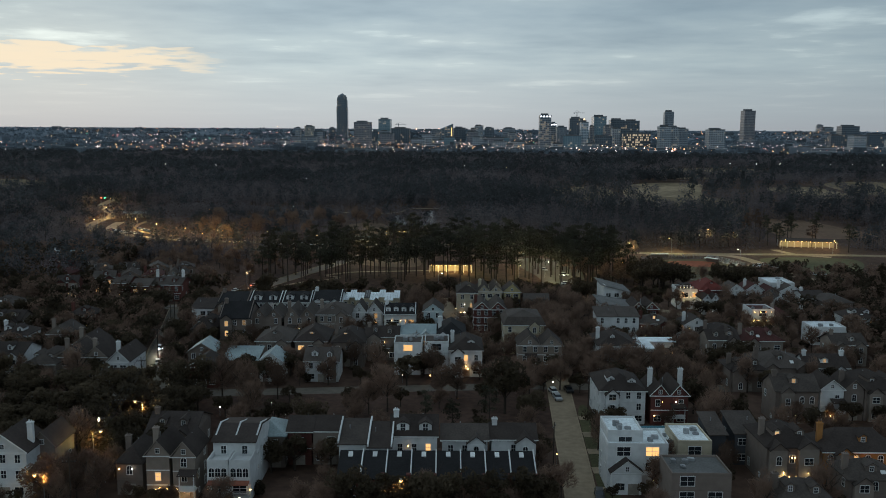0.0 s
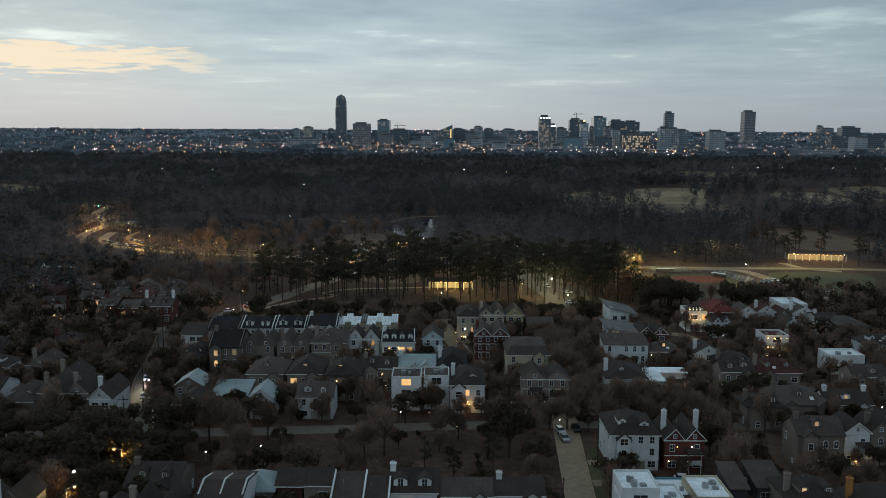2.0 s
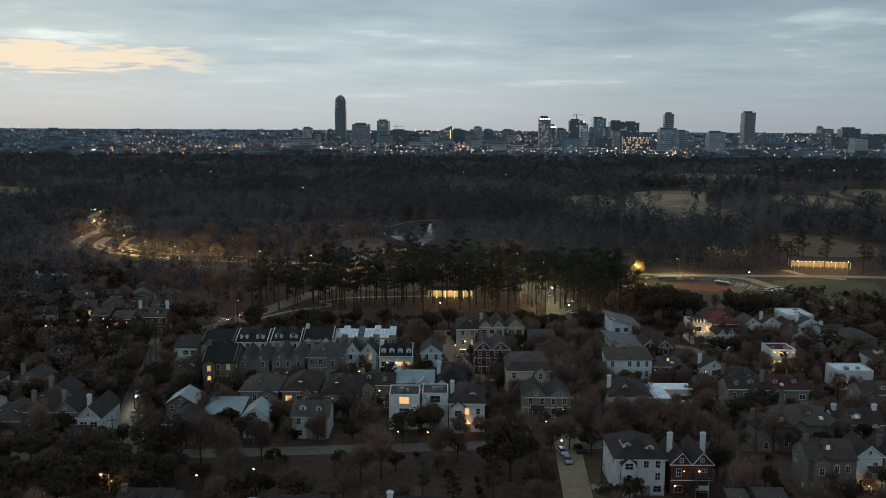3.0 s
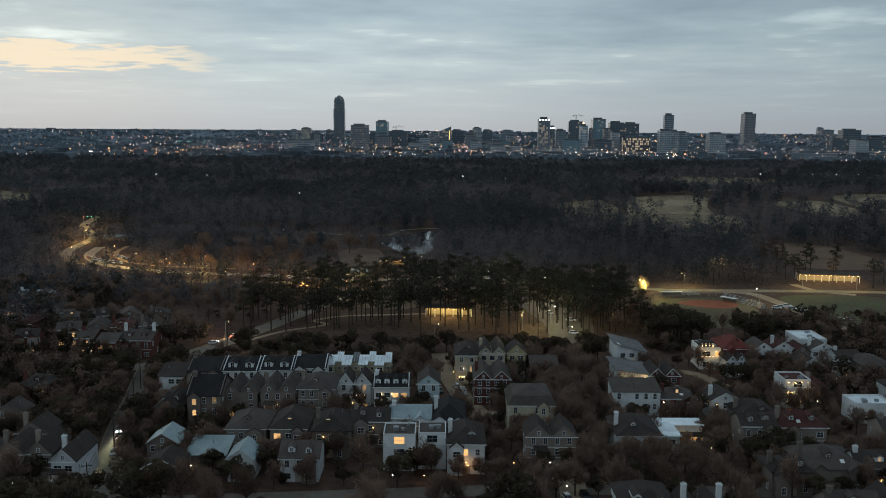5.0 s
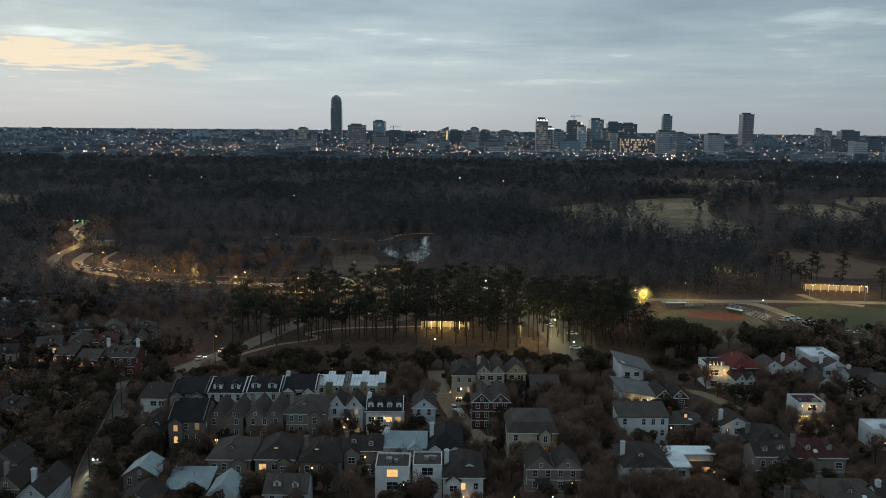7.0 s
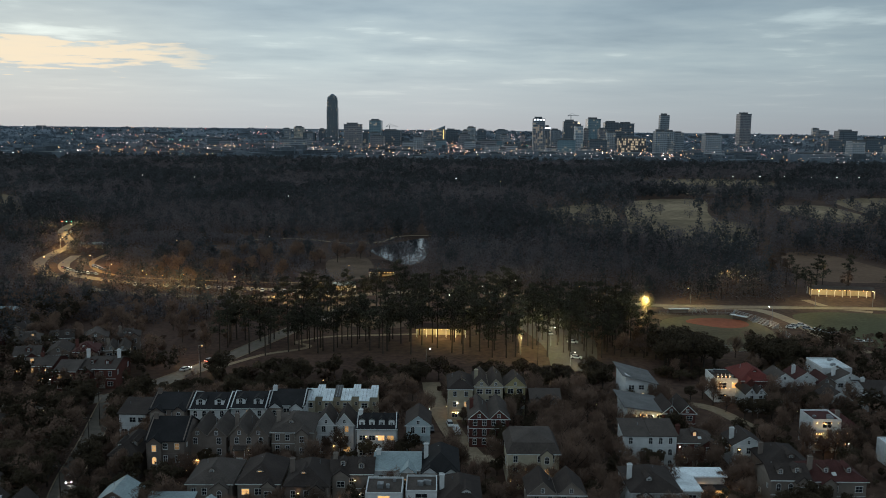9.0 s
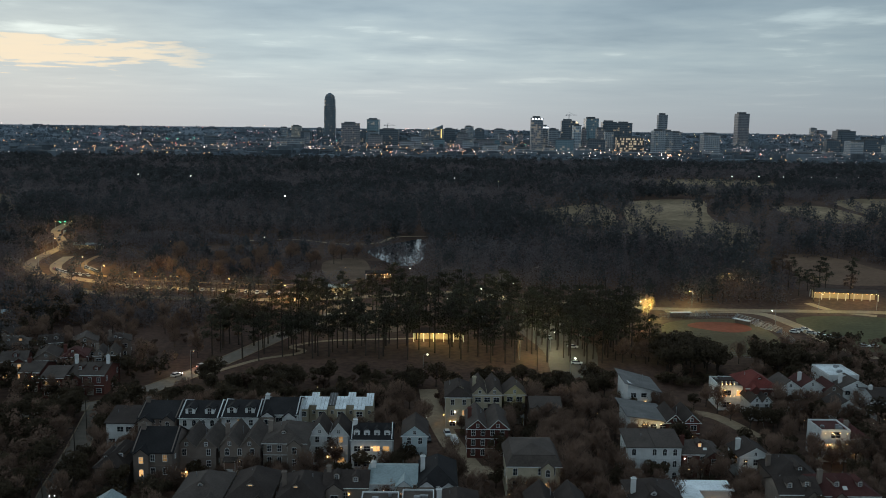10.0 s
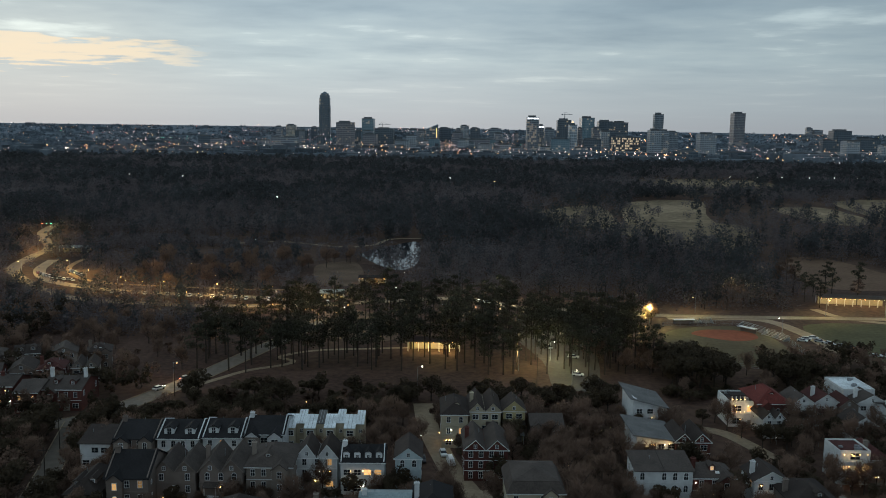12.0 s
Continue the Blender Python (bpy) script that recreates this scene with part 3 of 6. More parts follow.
    if roof in ("hip", "gablex") and w > 7.5 and rise_ >= 2.2 and roofc != "black":
        # a small dormer or cross gable breaks the front slope
        run = d / 2 + 0.45
        for c in ((R.uniform(-w / 6, w / 6),) if R.random() < 0.5 else (-w / 4.5, w / 4.5)):
            yd = d * R.uniform(0.14, 0.22)
            zd, dw = h + rise_ * (yd + 0.45) / run, R.uniform(0.7, 1.1)
            back = min(d * 0.5, yd + 2.2 * run / max(rise_, 1.0))
            dob = part("dormer", Solid().box(c - dw, yd, zd - 0.4, c + dw, back, zd + 1.2).mesh("dormer", wm), e)
            part("dormer_roof", shell([(c - dw - 0.2, yd - 0.3, zd + 1.15), (c, yd - 0.3, zd + 1.9), (c + dw + 0.2, yd - 0.3, zd + 1.15), (c + dw + 0.2, back, zd + 1.15), (c, back, zd + 1.9), (c - dw - 0.2, back, zd + 1.15)], [(0, 1, 4, 5), (1, 2, 3, 4)], 0.12).mesh("dormer_roof", rm), dob)
            part("dormer_gable", tri_wall((c - dw, yd, zd + 1.2), (c + dw, yd, zd + 1.2), (c, yd, zd + 1.8), 0.15).mesh("dormer_gable", wm), dob)
            add_window(e, "small", c, yd, zd + 0.15, 0, lit and R.random() < 0.2)
    if roof in ("gablex", "dormer") and roofc == "black" and floors >= 2:
        # raised fire walls between neighbours
        for xx in (-w / 2 - 0.04, w / 2 - 0.21):
            fire = Solid().poly([(xx, -0.1, h - 0.4), (xx, d + 0.1, h - 0.4), (xx, d / 2, h + rise_ + 0.45), (xx, -0.1, h + 0.4), (xx, d + 0.1, h + 0.4), (xx + 0.25, -0.1, h - 0.4), (xx + 0.25, d + 0.1, h - 0.4), (xx + 0.25, d / 2, h + rise_ + 0.45), (xx + 0.25, -0.1, h + 0.4), (xx + 0.25, d + 0.1, h + 0.4)],
                                [(0, 3, 2, 4, 1), (5, 6, 9, 7, 8), (0, 5, 8, 3), (3, 8, 7, 2), (2, 7, 9, 4), (1, 4, 9, 6)])
            part("fire_wall", fire.mesh("fire_wall", wm), e, "raised wall end above the roof")
    # entrance or garage
    dx = (cols // 2 + 0.5) / cols * (w - 0.6) - (w - 0.6) / 2
    door = Solid().box(dx - 1.1, -0.07, 0.05, dx + 1.1, 0.0, 2.3)
    for k in range(4):
        door.box(dx - 1.0, -0.1, 0.15 + 0.54 * k, dx + 1.0, -0.07, 0.6 + 0.54 * k)
    part("garage_door", door.mesh("garage_door", mat("door_paint", (0.30, 0.27, 0.23), 0.6)), e)
    if lit:
        for k in range(R.randint(2, 4)):
            lamp_on(e, R.uniform(-w / 2 + 0.4, w / 2 - 0.4), 0, R.choice((2.4, 2.5, fh + 2.2 if floors > 1 else 2.4)), R.choice(("warm", "warm", "warm", "white")))
    if roof in ("gablex", "gabley", "twin", "hip", "dormer") and R.random() < 0.55 or "chimney" in label:
        n = 2 if "chimneys" in label else 1
        for k in range(n):
            sx = (-1 if k == 0 else 1) * (w / 2 - 0.8)
            chimney(e, sx, d * 0.45, h - 1, h + rise_ + (2.6 if "tall chimneys" in label else 1.0), wm if wall != "brick" or "tall" not in label else wallmat("white"))
    if roof == "flat":
        for k in range(4):
            a, b = R.uniform(-w / 2 + 1.2, w / 2 - 2.2), R.uniform(1, d - 2)
            hh = R.uniform(0.4, 1.0)
            s = Solid().box(a, b, h - 0.05, a + R.uniform(0.7, 1.4), b + 0.9, h + hh).tube((a + 0.4, b + 0.45, h + hh), (a + 0.4, b + 0.45, h + hh + 0.12), 0.3, 0.3, 8)
            part("roof_unit", s.mesh("roof_unit", M_METAL), e, "grey rooftop air conditioner unit")
    else:
        for k in range(1):
            a = R.uniform(-w / 3, w / 3)
            part("vent_pipe", Solid().tube((a, d * 0.6, h + 0.2), (a, d * 0.6, h + rise_ * 0.8 + 0.5), 0.09, 0.09).mesh("vent_pipe", M_METAL), e)
    return e


def ell_house(x, y, w, d):
    """A low modern house with an l shaped white roof round a lit terrace."""
    e = thing("house", x, y, 0, 0, "modern house with an l shaped white roof and a glowing terrace", "house", "houses of the neighbourhood")
    FOOT.append((x, y + d / 2, w / 2 + 0.8, d / 2 + 0.8))
    wm, rm = wallmat("white"), roofmat("white")
    part("wall", Solid().box(-w / 2, d - 5, 0, w / 2, d, 5).mesh("wall", wm), e)
    part("side_wing", Solid().box(-w / 2, 0, 0, -w / 2 + 4.2, d - 5, 4.9).mesh("side_wing", wm), e)
    part("roof", shell([(-w / 2 - 0.5, -0.6, 5.2), (-w / 2 + 4.6, -0.6, 5.2), (-w / 2 + 4.6, d - 5.6, 5.2), (w / 2 + 0.5, d - 5.6, 5.2), (w / 2 + 0.5, d + 0.5, 5.2), (-w / 2 - 0.5, d + 0.5, 5.2)], [(0, 1, 2, 5), (2, 3, 4, 5)], 0.3).mesh("roof", rm), e)
    part("terrace_roof", Solid().box(-w / 2 + 5.2, d - 9, 3.0, w / 2, d - 5.7, 3.2).mesh("terrace_roof", roofmat("dark")), e)
    for k in range(3):
        add_window(e, "big", -w / 2 + 6.0 + 2.9 * k, d - 5, 0.6, 0, True)
    add_window(e, "wide", -w / 2 + 2.1, 0, 2.6, 0, False)
    for k in (0.3, 0.7):
        part("post", Solid().box(-w / 2 + 5.2 + (w - 5.4) * k, d - 8.9, 0, -w / 2 + 5.35 + (w - 5.4) * k, d - 8.75, 3.0).mesh("post", M_METAL), e)
    lamp_on(e, 1.0, d - 5, 2.4)
    pool(x + 1.5, y + d - 7.2, 2.2, 160, (1.0, 0.5, 0.13))


def brick_row(x0, x1, y, d, h, rise_):
    """A terrace of dark roofed brick houses with white party walls, one thing a unit."""
    n = 8
    w = (x1 - x0) / n
    for k in range(n):
        e = thing("townhouse", x0 + (k + 0.5) * w, y, 0, 0, "red brick townhouse with black roof and white party wall", "house", "brick terrace")
        part("wall", Solid().box(-w / 2, 0, 0, w / 2 - 0.01, d, h).mesh("wall", wallmat("brick")), e)
        s = Solid().slab([(-w / 2 + 0.1, -0.4, h), (w / 2 - 0.25, -0.4, h), (w / 2 - 0.25, d * 0.62, h + rise_), (-w / 2 + 0.1, d * 0.62, h + rise_)], 0.25)
        s.slab([(w / 2 - 0.25, d, h + 0.6), (-w / 2 + 0.1, d, h + 0.6), (-w / 2 + 0.1, d * 0.62, h + rise_), (w / 2 - 0.25, d * 0.62, h + rise_)], 0.25)
        part("roof", s.mesh("roof", roofmat("black")), e)
        p = Solid()
        p.poly([(w / 2 - 0.25, -0.5, h - 0.6), (w / 2 - 0.25, d, h - 0.6), (w / 2 - 0.25, d * 0.62, h + rise_ + 0.35), (w / 2 - 0.25, -0.5, h + 0.35), (w / 2 - 0.02, -0.5, h - 0.6), (w / 2 - 0.02, d, h - 0.6), (w / 2 - 0.02, d * 0.62, h + rise_ + 0.35), (w / 2 - 0.02, -0.5, h + 0.35)],
               [(0, 3, 2, 1), (4, 5, 6, 7), (0, 4, 7, 3), (3, 7, 6, 2), (1, 2, 6, 5)])
        part("party_wall", p.mesh("party_wall", M_TRIM), e, "white coped party wall")
        part("brick_pier", Solid().box(w / 2 - 0.9, -0.9, 0, w / 2 - 0.02, 0, h + 1.1).mesh("brick_pier", wallmat("brick")), e)
        part("skylight", Solid().slab([(-0.6, d * 0.46, h + rise_ * 0.75 + 0.25), (0.3, d * 0.46, h + rise_ * 0.75 + 0.25), (0.3, d * 0.56, h + rise_ * 0.92 + 0.25), (-0.6, d * 0.56, h + rise_ * 0.92 + 0.25)], 0.2).mesh("skylight", M_TRIM), e)
        for c in (-1.1, 0.9):
            add_window(e, "tall", c, 0, h - 2.3, 0, False)
            add_window(e, "tall", c, 0, h - 5.2, 0, False)
    FOOT.append(((x0 + x1) / 2, y + d / 2, (x1 - x0) / 2 + 0.5, d / 2 + 0.5))


def white_roof_row(x0, x1, y):
    """Narrow modern houses, stepped back and forth, with bright tilted roofs."""
    n = 8
    w = (x1 - x0) / n
    for k in range(n):
        back = k % 2
        ww = w * (1.16 if not back else 0.82)
        e = thing("townhouse", x0 + (k + 0.5) * w, y + back * 2.6, 0, 0, "cream modern townhouse with a bright tilted metal roof" if k != 3 else "cream modern townhouse with a weathered grey roof", "house", "white roofed terrace")
        h0 = 8.6 + 0.5 * back + R.uniform(-0.2, 0.2)
        part("wall", Solid().box(-ww / 2, 0, 0, ww / 2, 7.2, h0).poly([(-ww / 2, 0, h0), (ww / 2, 0, h0), (ww / 2, 7.2, h0), (-ww / 2, 7.2, h0), (-ww / 2, 7.2, h0 + 1.3), (ww / 2, 7.2, h0 + 1.3)], [(0, 1, 5, 4), (1, 2, 5), (0, 4, 3), (2, 3, 4, 5)]).mesh("wall", wallmat("cream")), e)
        part("roof", shell([(-ww / 2, -0.35, h0 + 0.15), (ww / 2, -0.35, h0 + 0.15), (ww / 2, 7.3, h0 + 1.55), (-ww / 2, 7.3, h0 + 1.55)], [(0, 1, 2, 3)], 0.18).mesh("roof", roofmat("white" if k != 3 else "greige")), e)
        for j in range(2):
            part("roof_seam", Solid().slab([(-ww / 6 + j * ww / 3 - 0.04, -0.3, h0 + 0.24), (-ww / 6 + j * ww / 3 + 0.04, -0.3, h0 + 0.24), (-ww / 6 + j * ww / 3 + 0.04, 7.25, h0 + 1.63), (-ww / 6 + j * ww / 3 - 0.04, 7.25, h0 + 1.63)], 0.08).mesh("roof_seam", M_METAL), e)
        for z in (6.4, 3.3):
            add_window(e, "wide" if not back else "small", 0.1, 0, z, 0, k == 4 and z < 5)
    FOOT.append(((x0 + x1) / 2, y + 5, (x1 - x0) / 2 + 0.5, 6))


house(-41.2, 160.5, 9.0, 19.0, 10.4, "terrace", 1.7, "white", "dark", 3, 1, "pair of white stucco townhouses with arched windows and dark roofs")
house(-55.1, 161.3, 4.9, 7.0, 9, "gabley", 3, "beige", "dark", 3, 1, "beige townhouse with a front gable and lit porch")
house(-49.9, 160.8, 4.7, 7.0, 9, "gabley", 3, "beige", "dark", 3, 1, "beige townhouse with balconies and a lit garage")
house(-61.4, 163.4, 5.3, 11.1, 6.5, "hip", 2.8, "greige", "dark", 2, 1, "grey rendered house with a dark hipped roof")
house(-85.1, 161.3, 9.6, 7.0, 9.5, "gabley", 3.5, "white", "dark", 3, 0, "large white house with steep dark gables and chimneys")
house(-80.1, 167.1, 5.4, 7.0, 8.5, "gabley", 3, "greige", "dark", 3, 0, "grey side wing of a tall house with a dark gable")
house(-18.1, 170.6, 6.2, 7.1, 8, "shedb", 2.2, "white", "slate", 2, 0, "townhouse with slate roof between white parapet walls")
house(-12.6, 168.8, 4.6, 8.0, 8, "shedb", 2.2, "white", "dark", 2, 0, "townhouse with dark roof between white parapet walls")
house(-5.8, 174.1, 10.1, 7.0, 8.5, "dormer", 3.2, "white", "dark", 2, 1, "white house with two gabled dormers and a dark roof")
house(4.8, 174.7, 10.2, 7.0, 7.5, "gablex", 2, "white", "slate", 2, 0, "white rear terrace with grey shingle roof")
house(15.1, 175.2, 10.1, 7.0, 7.5, "gablex", 2, "white", "dark", 2, 0, "white rear terrace with dark shingle roof")
house(-30.5, 179.2, 5.3, 7.0, 7.5, "gablex", 2, "brick", "dark", 2, 0, "brick townhouse with a dark low roof")
house(-25.0, 179.6, 5.8, 7.0, 7.5, "gablex", 2, "beige", "dark", 2, 0, "beige townhouse with a dark low roof")
house(-37.1, 177.7, 7.9, 7.0, 7, "hip", 2.2, "greige", "teal", 2, 0, "house with a pale weathered metal roof")
house(-59.4, 182.1, 11.0, 14.1, 5.5, "gablex", 3, "greige", "dark", 1, 0, "long low house with a dark roof")
house(39.3, 166.9, 12.9, 7.0, 9.5, "flat", 0, "white", "white", 3, 1, "white modern house with flat membrane roof and railings")
house(37.1, 168.9, 7.8, 7.2, 11.5, "flat", 0, "white", "white", 3, 0, "upper block of a white modern house")
house(36.8, 164.7, 6.3, 7.0, 4.5, "gabley", 2.5, "white", "dark", 1, 0, "small white cottage with a dark gabled roof")
house(48.0, 153.1, 12.1, 9.2, 9, "flat", 0, "greige", "greige", 3, 0, "grey modern block with wide dark windows")
house(52.8, 174.1, 7.6, 10.9, 7.5, "flat", 0, "cream", "white", 2, 0, "cream modern house with flat white roof and vents")
house(47.0, 178.4, 7.0, 7.0, 6, "flat", 0, "teal", "white", 2, 0, "teal painted house with a flat roof")
house(44.4, 206.6, 12.0, 16.2, 8.5, "hip", 3, "white", "dark", 3, 0, "white stucco house with a rounded bay and dark roof")
house(55.8, 206.3, 9.7, 11.5, 7.5, "twin", 2.6, "brick", "dark", 2, 1, "red brick house with two gables and tall chimneys")
house(59.5, 180.0, 3.7, 7.0, 7, "shedf", 2, "slate", "slate", 2, 0, "dark clad house with a skylight")
house(66.3, 180.8, 6.1, 7.0, 7, "shedf", 2, "slate", "slate", 2, 0, "dark clad house with a pale skylight")
house(71.0, 168.8, 10.9, 12.9, 8.5, "hip", 3, "greige", "dark", 2, 1, "grey stone house with a broad hipped roof")
house(86.0, 170.5, 17.2, 9.5, 7, "hip", 3.5, "orange", "dark", 2, 1, "orange lit house with a dark hipped roof")
house(96.7, 236.9, 15.5, 19.5, 6, "hip", 3.2, "greige", "slate", 1, 0, "low house with a broad grey hipped roof")
house(85.2, 234.9, 11.1, 9.9, 6, "hip", 2.4, "greige", "dark", 1, 0, "low house with a dark hipped roof")
house(109.0, 239.0, 12.9, 7.1, 5.5, "gablex", 3, "white", "dark", 1, 1, "house with white gable ends and two chimneys")
house(87.5, 207.4, 10.9, 7.1, 8.5, "gablex", 3, "greige", "slate", 2, 1, "house with a grey roof and a lit carport")
house(97.4, 210.2, 6.0, 7.0, 8, "gabley", 2.5, "white", "dark", 2, 0, "white townhouse with a front gable")
house(103.0, 210.3, 5.0, 7.0, 8, "gabley", 2.5, "greige", "dark", 2, 0, "grey townhouse with a front gable")
house(110.5, 210.4, 10.0, 15.2, 8, "hip", 2.5, "greige", "dark", 2, 0, "grey house with dark shingle roof")
house(82.9, 158.4, 10.9, 8.6, 6, "hip", 2.6, "greige", "slate", 2, 0, "house with a wide slate grey roof")
house(65.4, 148.0, 10.7, 10.0, 6, "hip", 2.6, "greige", "slate", 2, 0, "house with a plain slate grey roof")
house(-105.8, 240.8, 8.0, 11.2, 7, "gabley", 3, "beige", "dark", 2, 0, "tall house with a steep front gable")
house(-98.6, 241.0, 6.4, 11.3, 7, "gabley", 3, "beige", "dark", 2, 0, "tall beige house with a steep roof")
house(-90.6, 236.3, 6.0, 14.0, 7, "gabley", 3, "white", "dark", 2, 1, "white house with a steep dark roof")
house(-125.7, 243.5, 9.6, 12.4, 6.5, "gablex", 2.6, "white", "dark", 2, 0, "white house with a low dark roof")
house(-112.6, 236.5, 9.1, 21.5, 6, "hip", 2.6, "beige", "slate", 1, 0, "low house with a grey shingle roof")
house(-68.3, 279.6, 10.3, 24.0, 10, "gablex", 4, "greige", "black", 3, 1, "tall townhouse with a long black roof")
house(-63.7, 305.2, 11.7, 18.6, 10, "dormer", 2.6, "white", "black", 3, 1, "townhouse with arched dormers and a black roof")
house(-52.5, 306.2, 10.7, 18.8, 10, "dormer", 2.6, "white", "black", 3, 1, "townhouse with arched dormers and lit windows")
house(-42.0, 308.9, 10.8, 15.4, 10, "gablex", 2.6, "white", "black", 3, 0, "white townhouse with four small windows")
house(-59.1, 285.8, 10.7, 12.5, 9, "twin", 2.6, "greige", "slate", 3, 1, "grey brick townhouse with lit windows")
house(-48.1, 286.1, 10.9, 13.3, 9, "twin", 3, "greige", "slate", 3, 1, "grey townhouse with two steep gables")
house(-36.9, 287.9, 11.5, 16.3, 9.5, "hip", 2.6, "beige", "slate", 3, 0, "beige townhouse with tall arched windows")
house(-26.4, 296.7, 10.5, 7.0, 8.5, "twin", 3.4, "white", "dark", 3, 1, "white house with two steep gables")
house(-14.7, 293.7, 11.6, 7.0, 8.5, "dormer", 3, "white", "black", 2, 1, "white house with four arched dormers")
house(-3.3, 294.1, 7.1, 11.2, 9.5, "gabley", 2.6, "paleblue", "dark", 3, 0, "pale blue townhouse with a long dark roof")
house(-51.5, 258.5, 11.5, 14.1, 7.5, "hip", 2.8, "beige", "slate", 2, 0, "house with a pale grey hipped roof and arched windows")
house(-40.1, 258.8, 10.6, 15.2, 7.5, "hip", 3.4, "beige", "dark", 2, 1, "beige house with a steep roof and lit porch")
house(-28.7, 257.4, 10.6, 17.1, 7.5, "hip", 3, "greige", "dark", 2, 1, "brick house with a dark hipped roof")
house(-18.8, 265.0, 10.8, 7.0, 7.5, "gablex", 2.5, "beige", "dark", 2, 1, "beige house with a dark roof and lit upper room")
house(-7.9, 266.4, 11.5, 12.0, 8, "gablex", 2, "white", "teal", 2, 1, "white house with a pale standing seam roof")
house(2.7, 265.4, 9.0, 19.6, 8, "hip", 3.4, "white", "black", 2, 0, "house with a black hipped roof and white trim")
house(-58.8, 246.0, 10.4, 7.0, 5, "shedf", 1.8, "greige", "teal", 1, 1, "low house with a pale metal shed roof")
house(-49.0, 241.1, 7.0, 7.0, 6, "gabley", 2.4, "white", "teal", 1, 0, "house with a pale blue metal gable roof")
house(-34.5, 241.3, 10.2, 10.8, 6, "gablex", 2.8, "white", "slate", 2, 0, "white house with a slate roof and small gable")
house(-10.1, 248.8, 8.8, 7.0, 9.5, "flat", 0, "white", "slate", 3, 1, "white modern house with lit upper windows")
house(-1.7, 250.1, 7.4, 7.0, 9.5, "flat", 0, "white", "slate", 3, 0, "white modern house with dark square windows")
house(6.9, 247.0, 10.3, 16.5, 8, "hip", 3, "white", "dark", 2, 1, "white house with a dark hipped roof and lit porch")
house(-78.4, 278.0, 8.2, 21.8, 6.5, "hip", 3, "greige", "dark", 2, 0, "house with a steep dark pyramid roof")
house(-71.4, 251.2, 8.7, 7.0, 6, "gabley", 2.6, "greige", "teal", 2, 0, "house with a pale teal gable and dark roof")
house(-66.7, 234.9, 9.4, 7.0, 6, "gabley", 2.4, "brick", "dark", 1, 0, "red brick cottage with a dark gable")
house(-86.9, 309.1, 8.5, 7.0, 7, "shedf", 2, "white", "dark", 2, 0, "white house with stepped dark roofs")
house(-107.1, 255.5, 8.5, 8.3, 7, "gabley", 3, "beige", "dark", 2, 1, "house with a steep dark roof")
house(-135.0, 358.4, 7.0, 13.2, 7, "gablex", 2, "brick", "slate", 2, 1, "brick townhouse with lit garage lamps")
house(-124.8, 352.2, 7.9, 17.5, 7, "gablex", 2, "brick", "slate", 2, 1, "brick townhouse with a red porch lamp")
house(-115.1, 355.7, 13.0, 18.4, 7, "gablex", 2.4, "brick", "slate", 2, 0, "brick house with tall chimneys")
house(-172.4, 386.3, 9.0, 23.1, 6, "hip", 2, "brick", "redroof", 1, 0, "house with a red tile roof")
house(9.3, 326.0, 8.2, 20.1, 10, "hip", 2.6, "cream", "dark", 3, 1, "cream apartment house with arched windows")
house(18.2, 329.0, 9.4, 20.7, 10, "twin", 2.4, "cream", "dark", 3, 0, "cream apartment house with a row of gables")
house(26.8, 331.0, 6.8, 7.0, 9.5, "gabley", 3, "yellow", "dark", 3, 0, "yellow gabled townhouse with square windows")
house(16.8, 302.8, 12.3, 23.0, 8.5, "twin", 2.6, "brick", "slate", 3, 0, "red brick house with gables and a grey roof")
house(26.3, 273.7, 13.4, 14.3, 9.5, "mansard", 3, "cream", "slate", 3, 1, "cream mansion with dormers and arched windows")
house(29.1, 251.4, 13.9, 9.3, 8.5, "twin", 3, "beige", "dark", 3, 1, "beige house with tall arched windows")
house(35.9, 326.3, 9.9, 8.0, 7, "gablex", 2, "greige", "slate", 2, 0, "grey clad house with a low roof")
house(69.1, 339.8, 11.2, 16.4, 8, "tilt", 3.2, "white", "greige", 3, 1, "white modern house with a tilted metal roof")
house(65.0, 315.9, 12.2, 15.7, 6.5, "tilt", 2, "white", "greige", 2, 1, "modern house with a metal roof and lit loggia")
house(59.2, 287.2, 15.2, 7.0, 9.5, "shedr", 1.6, "white", "slate", 3, 0, "tall white stucco house with a plain grey roof")
house(52.8, 255.2, 12.2, 14.9, 7.5, "hip", 3, "white", "dark", 2, 1, "house with a dark hipped roof and lit porch")
house(72.7, 290.3, 10.8, 7.0, 6.5, "hip", 2.4, "brick", "slate", 2, 1, "brick house with a tan hipped roof")
house(74.7, 314.9, 10.5, 12.0, 6.5, "twin", 2.4, "brick", "dark", 2, 1, "house with dark gables and warm lamps")
house(108.3, 342.9, 11.0, 24.0, 8.5, "hip", 3.4, "brick", "redtile", 2, 0, "large house with a red tile hipped roof")
house(118.4, 345.1, 7.0, 10.1, 8, "gabley", 2.4, "white", "slate", 2, 0, "pale house with a slate roof")
house(126.4, 346.8, 7.4, 10.3, 8, "gabley", 2.4, "white", "redroof", 2, 0, "white house with a square window")
house(100.2, 346.0, 10.0, 11.2, 8, "flat", 0, "white", "dark", 2, 1, "white house with floodlit upper columns")
house(132.8, 345.3, 6.2, 7.0, 7, "gabley", 2.4, "greige", "redroof", 2, 0, "house with a dull red roof")
house(142.3, 349.4, 9.6, 7.0, 7, "gabley", 2.4, "white", "slate", 2, 0, "white gabled house with dark roof")
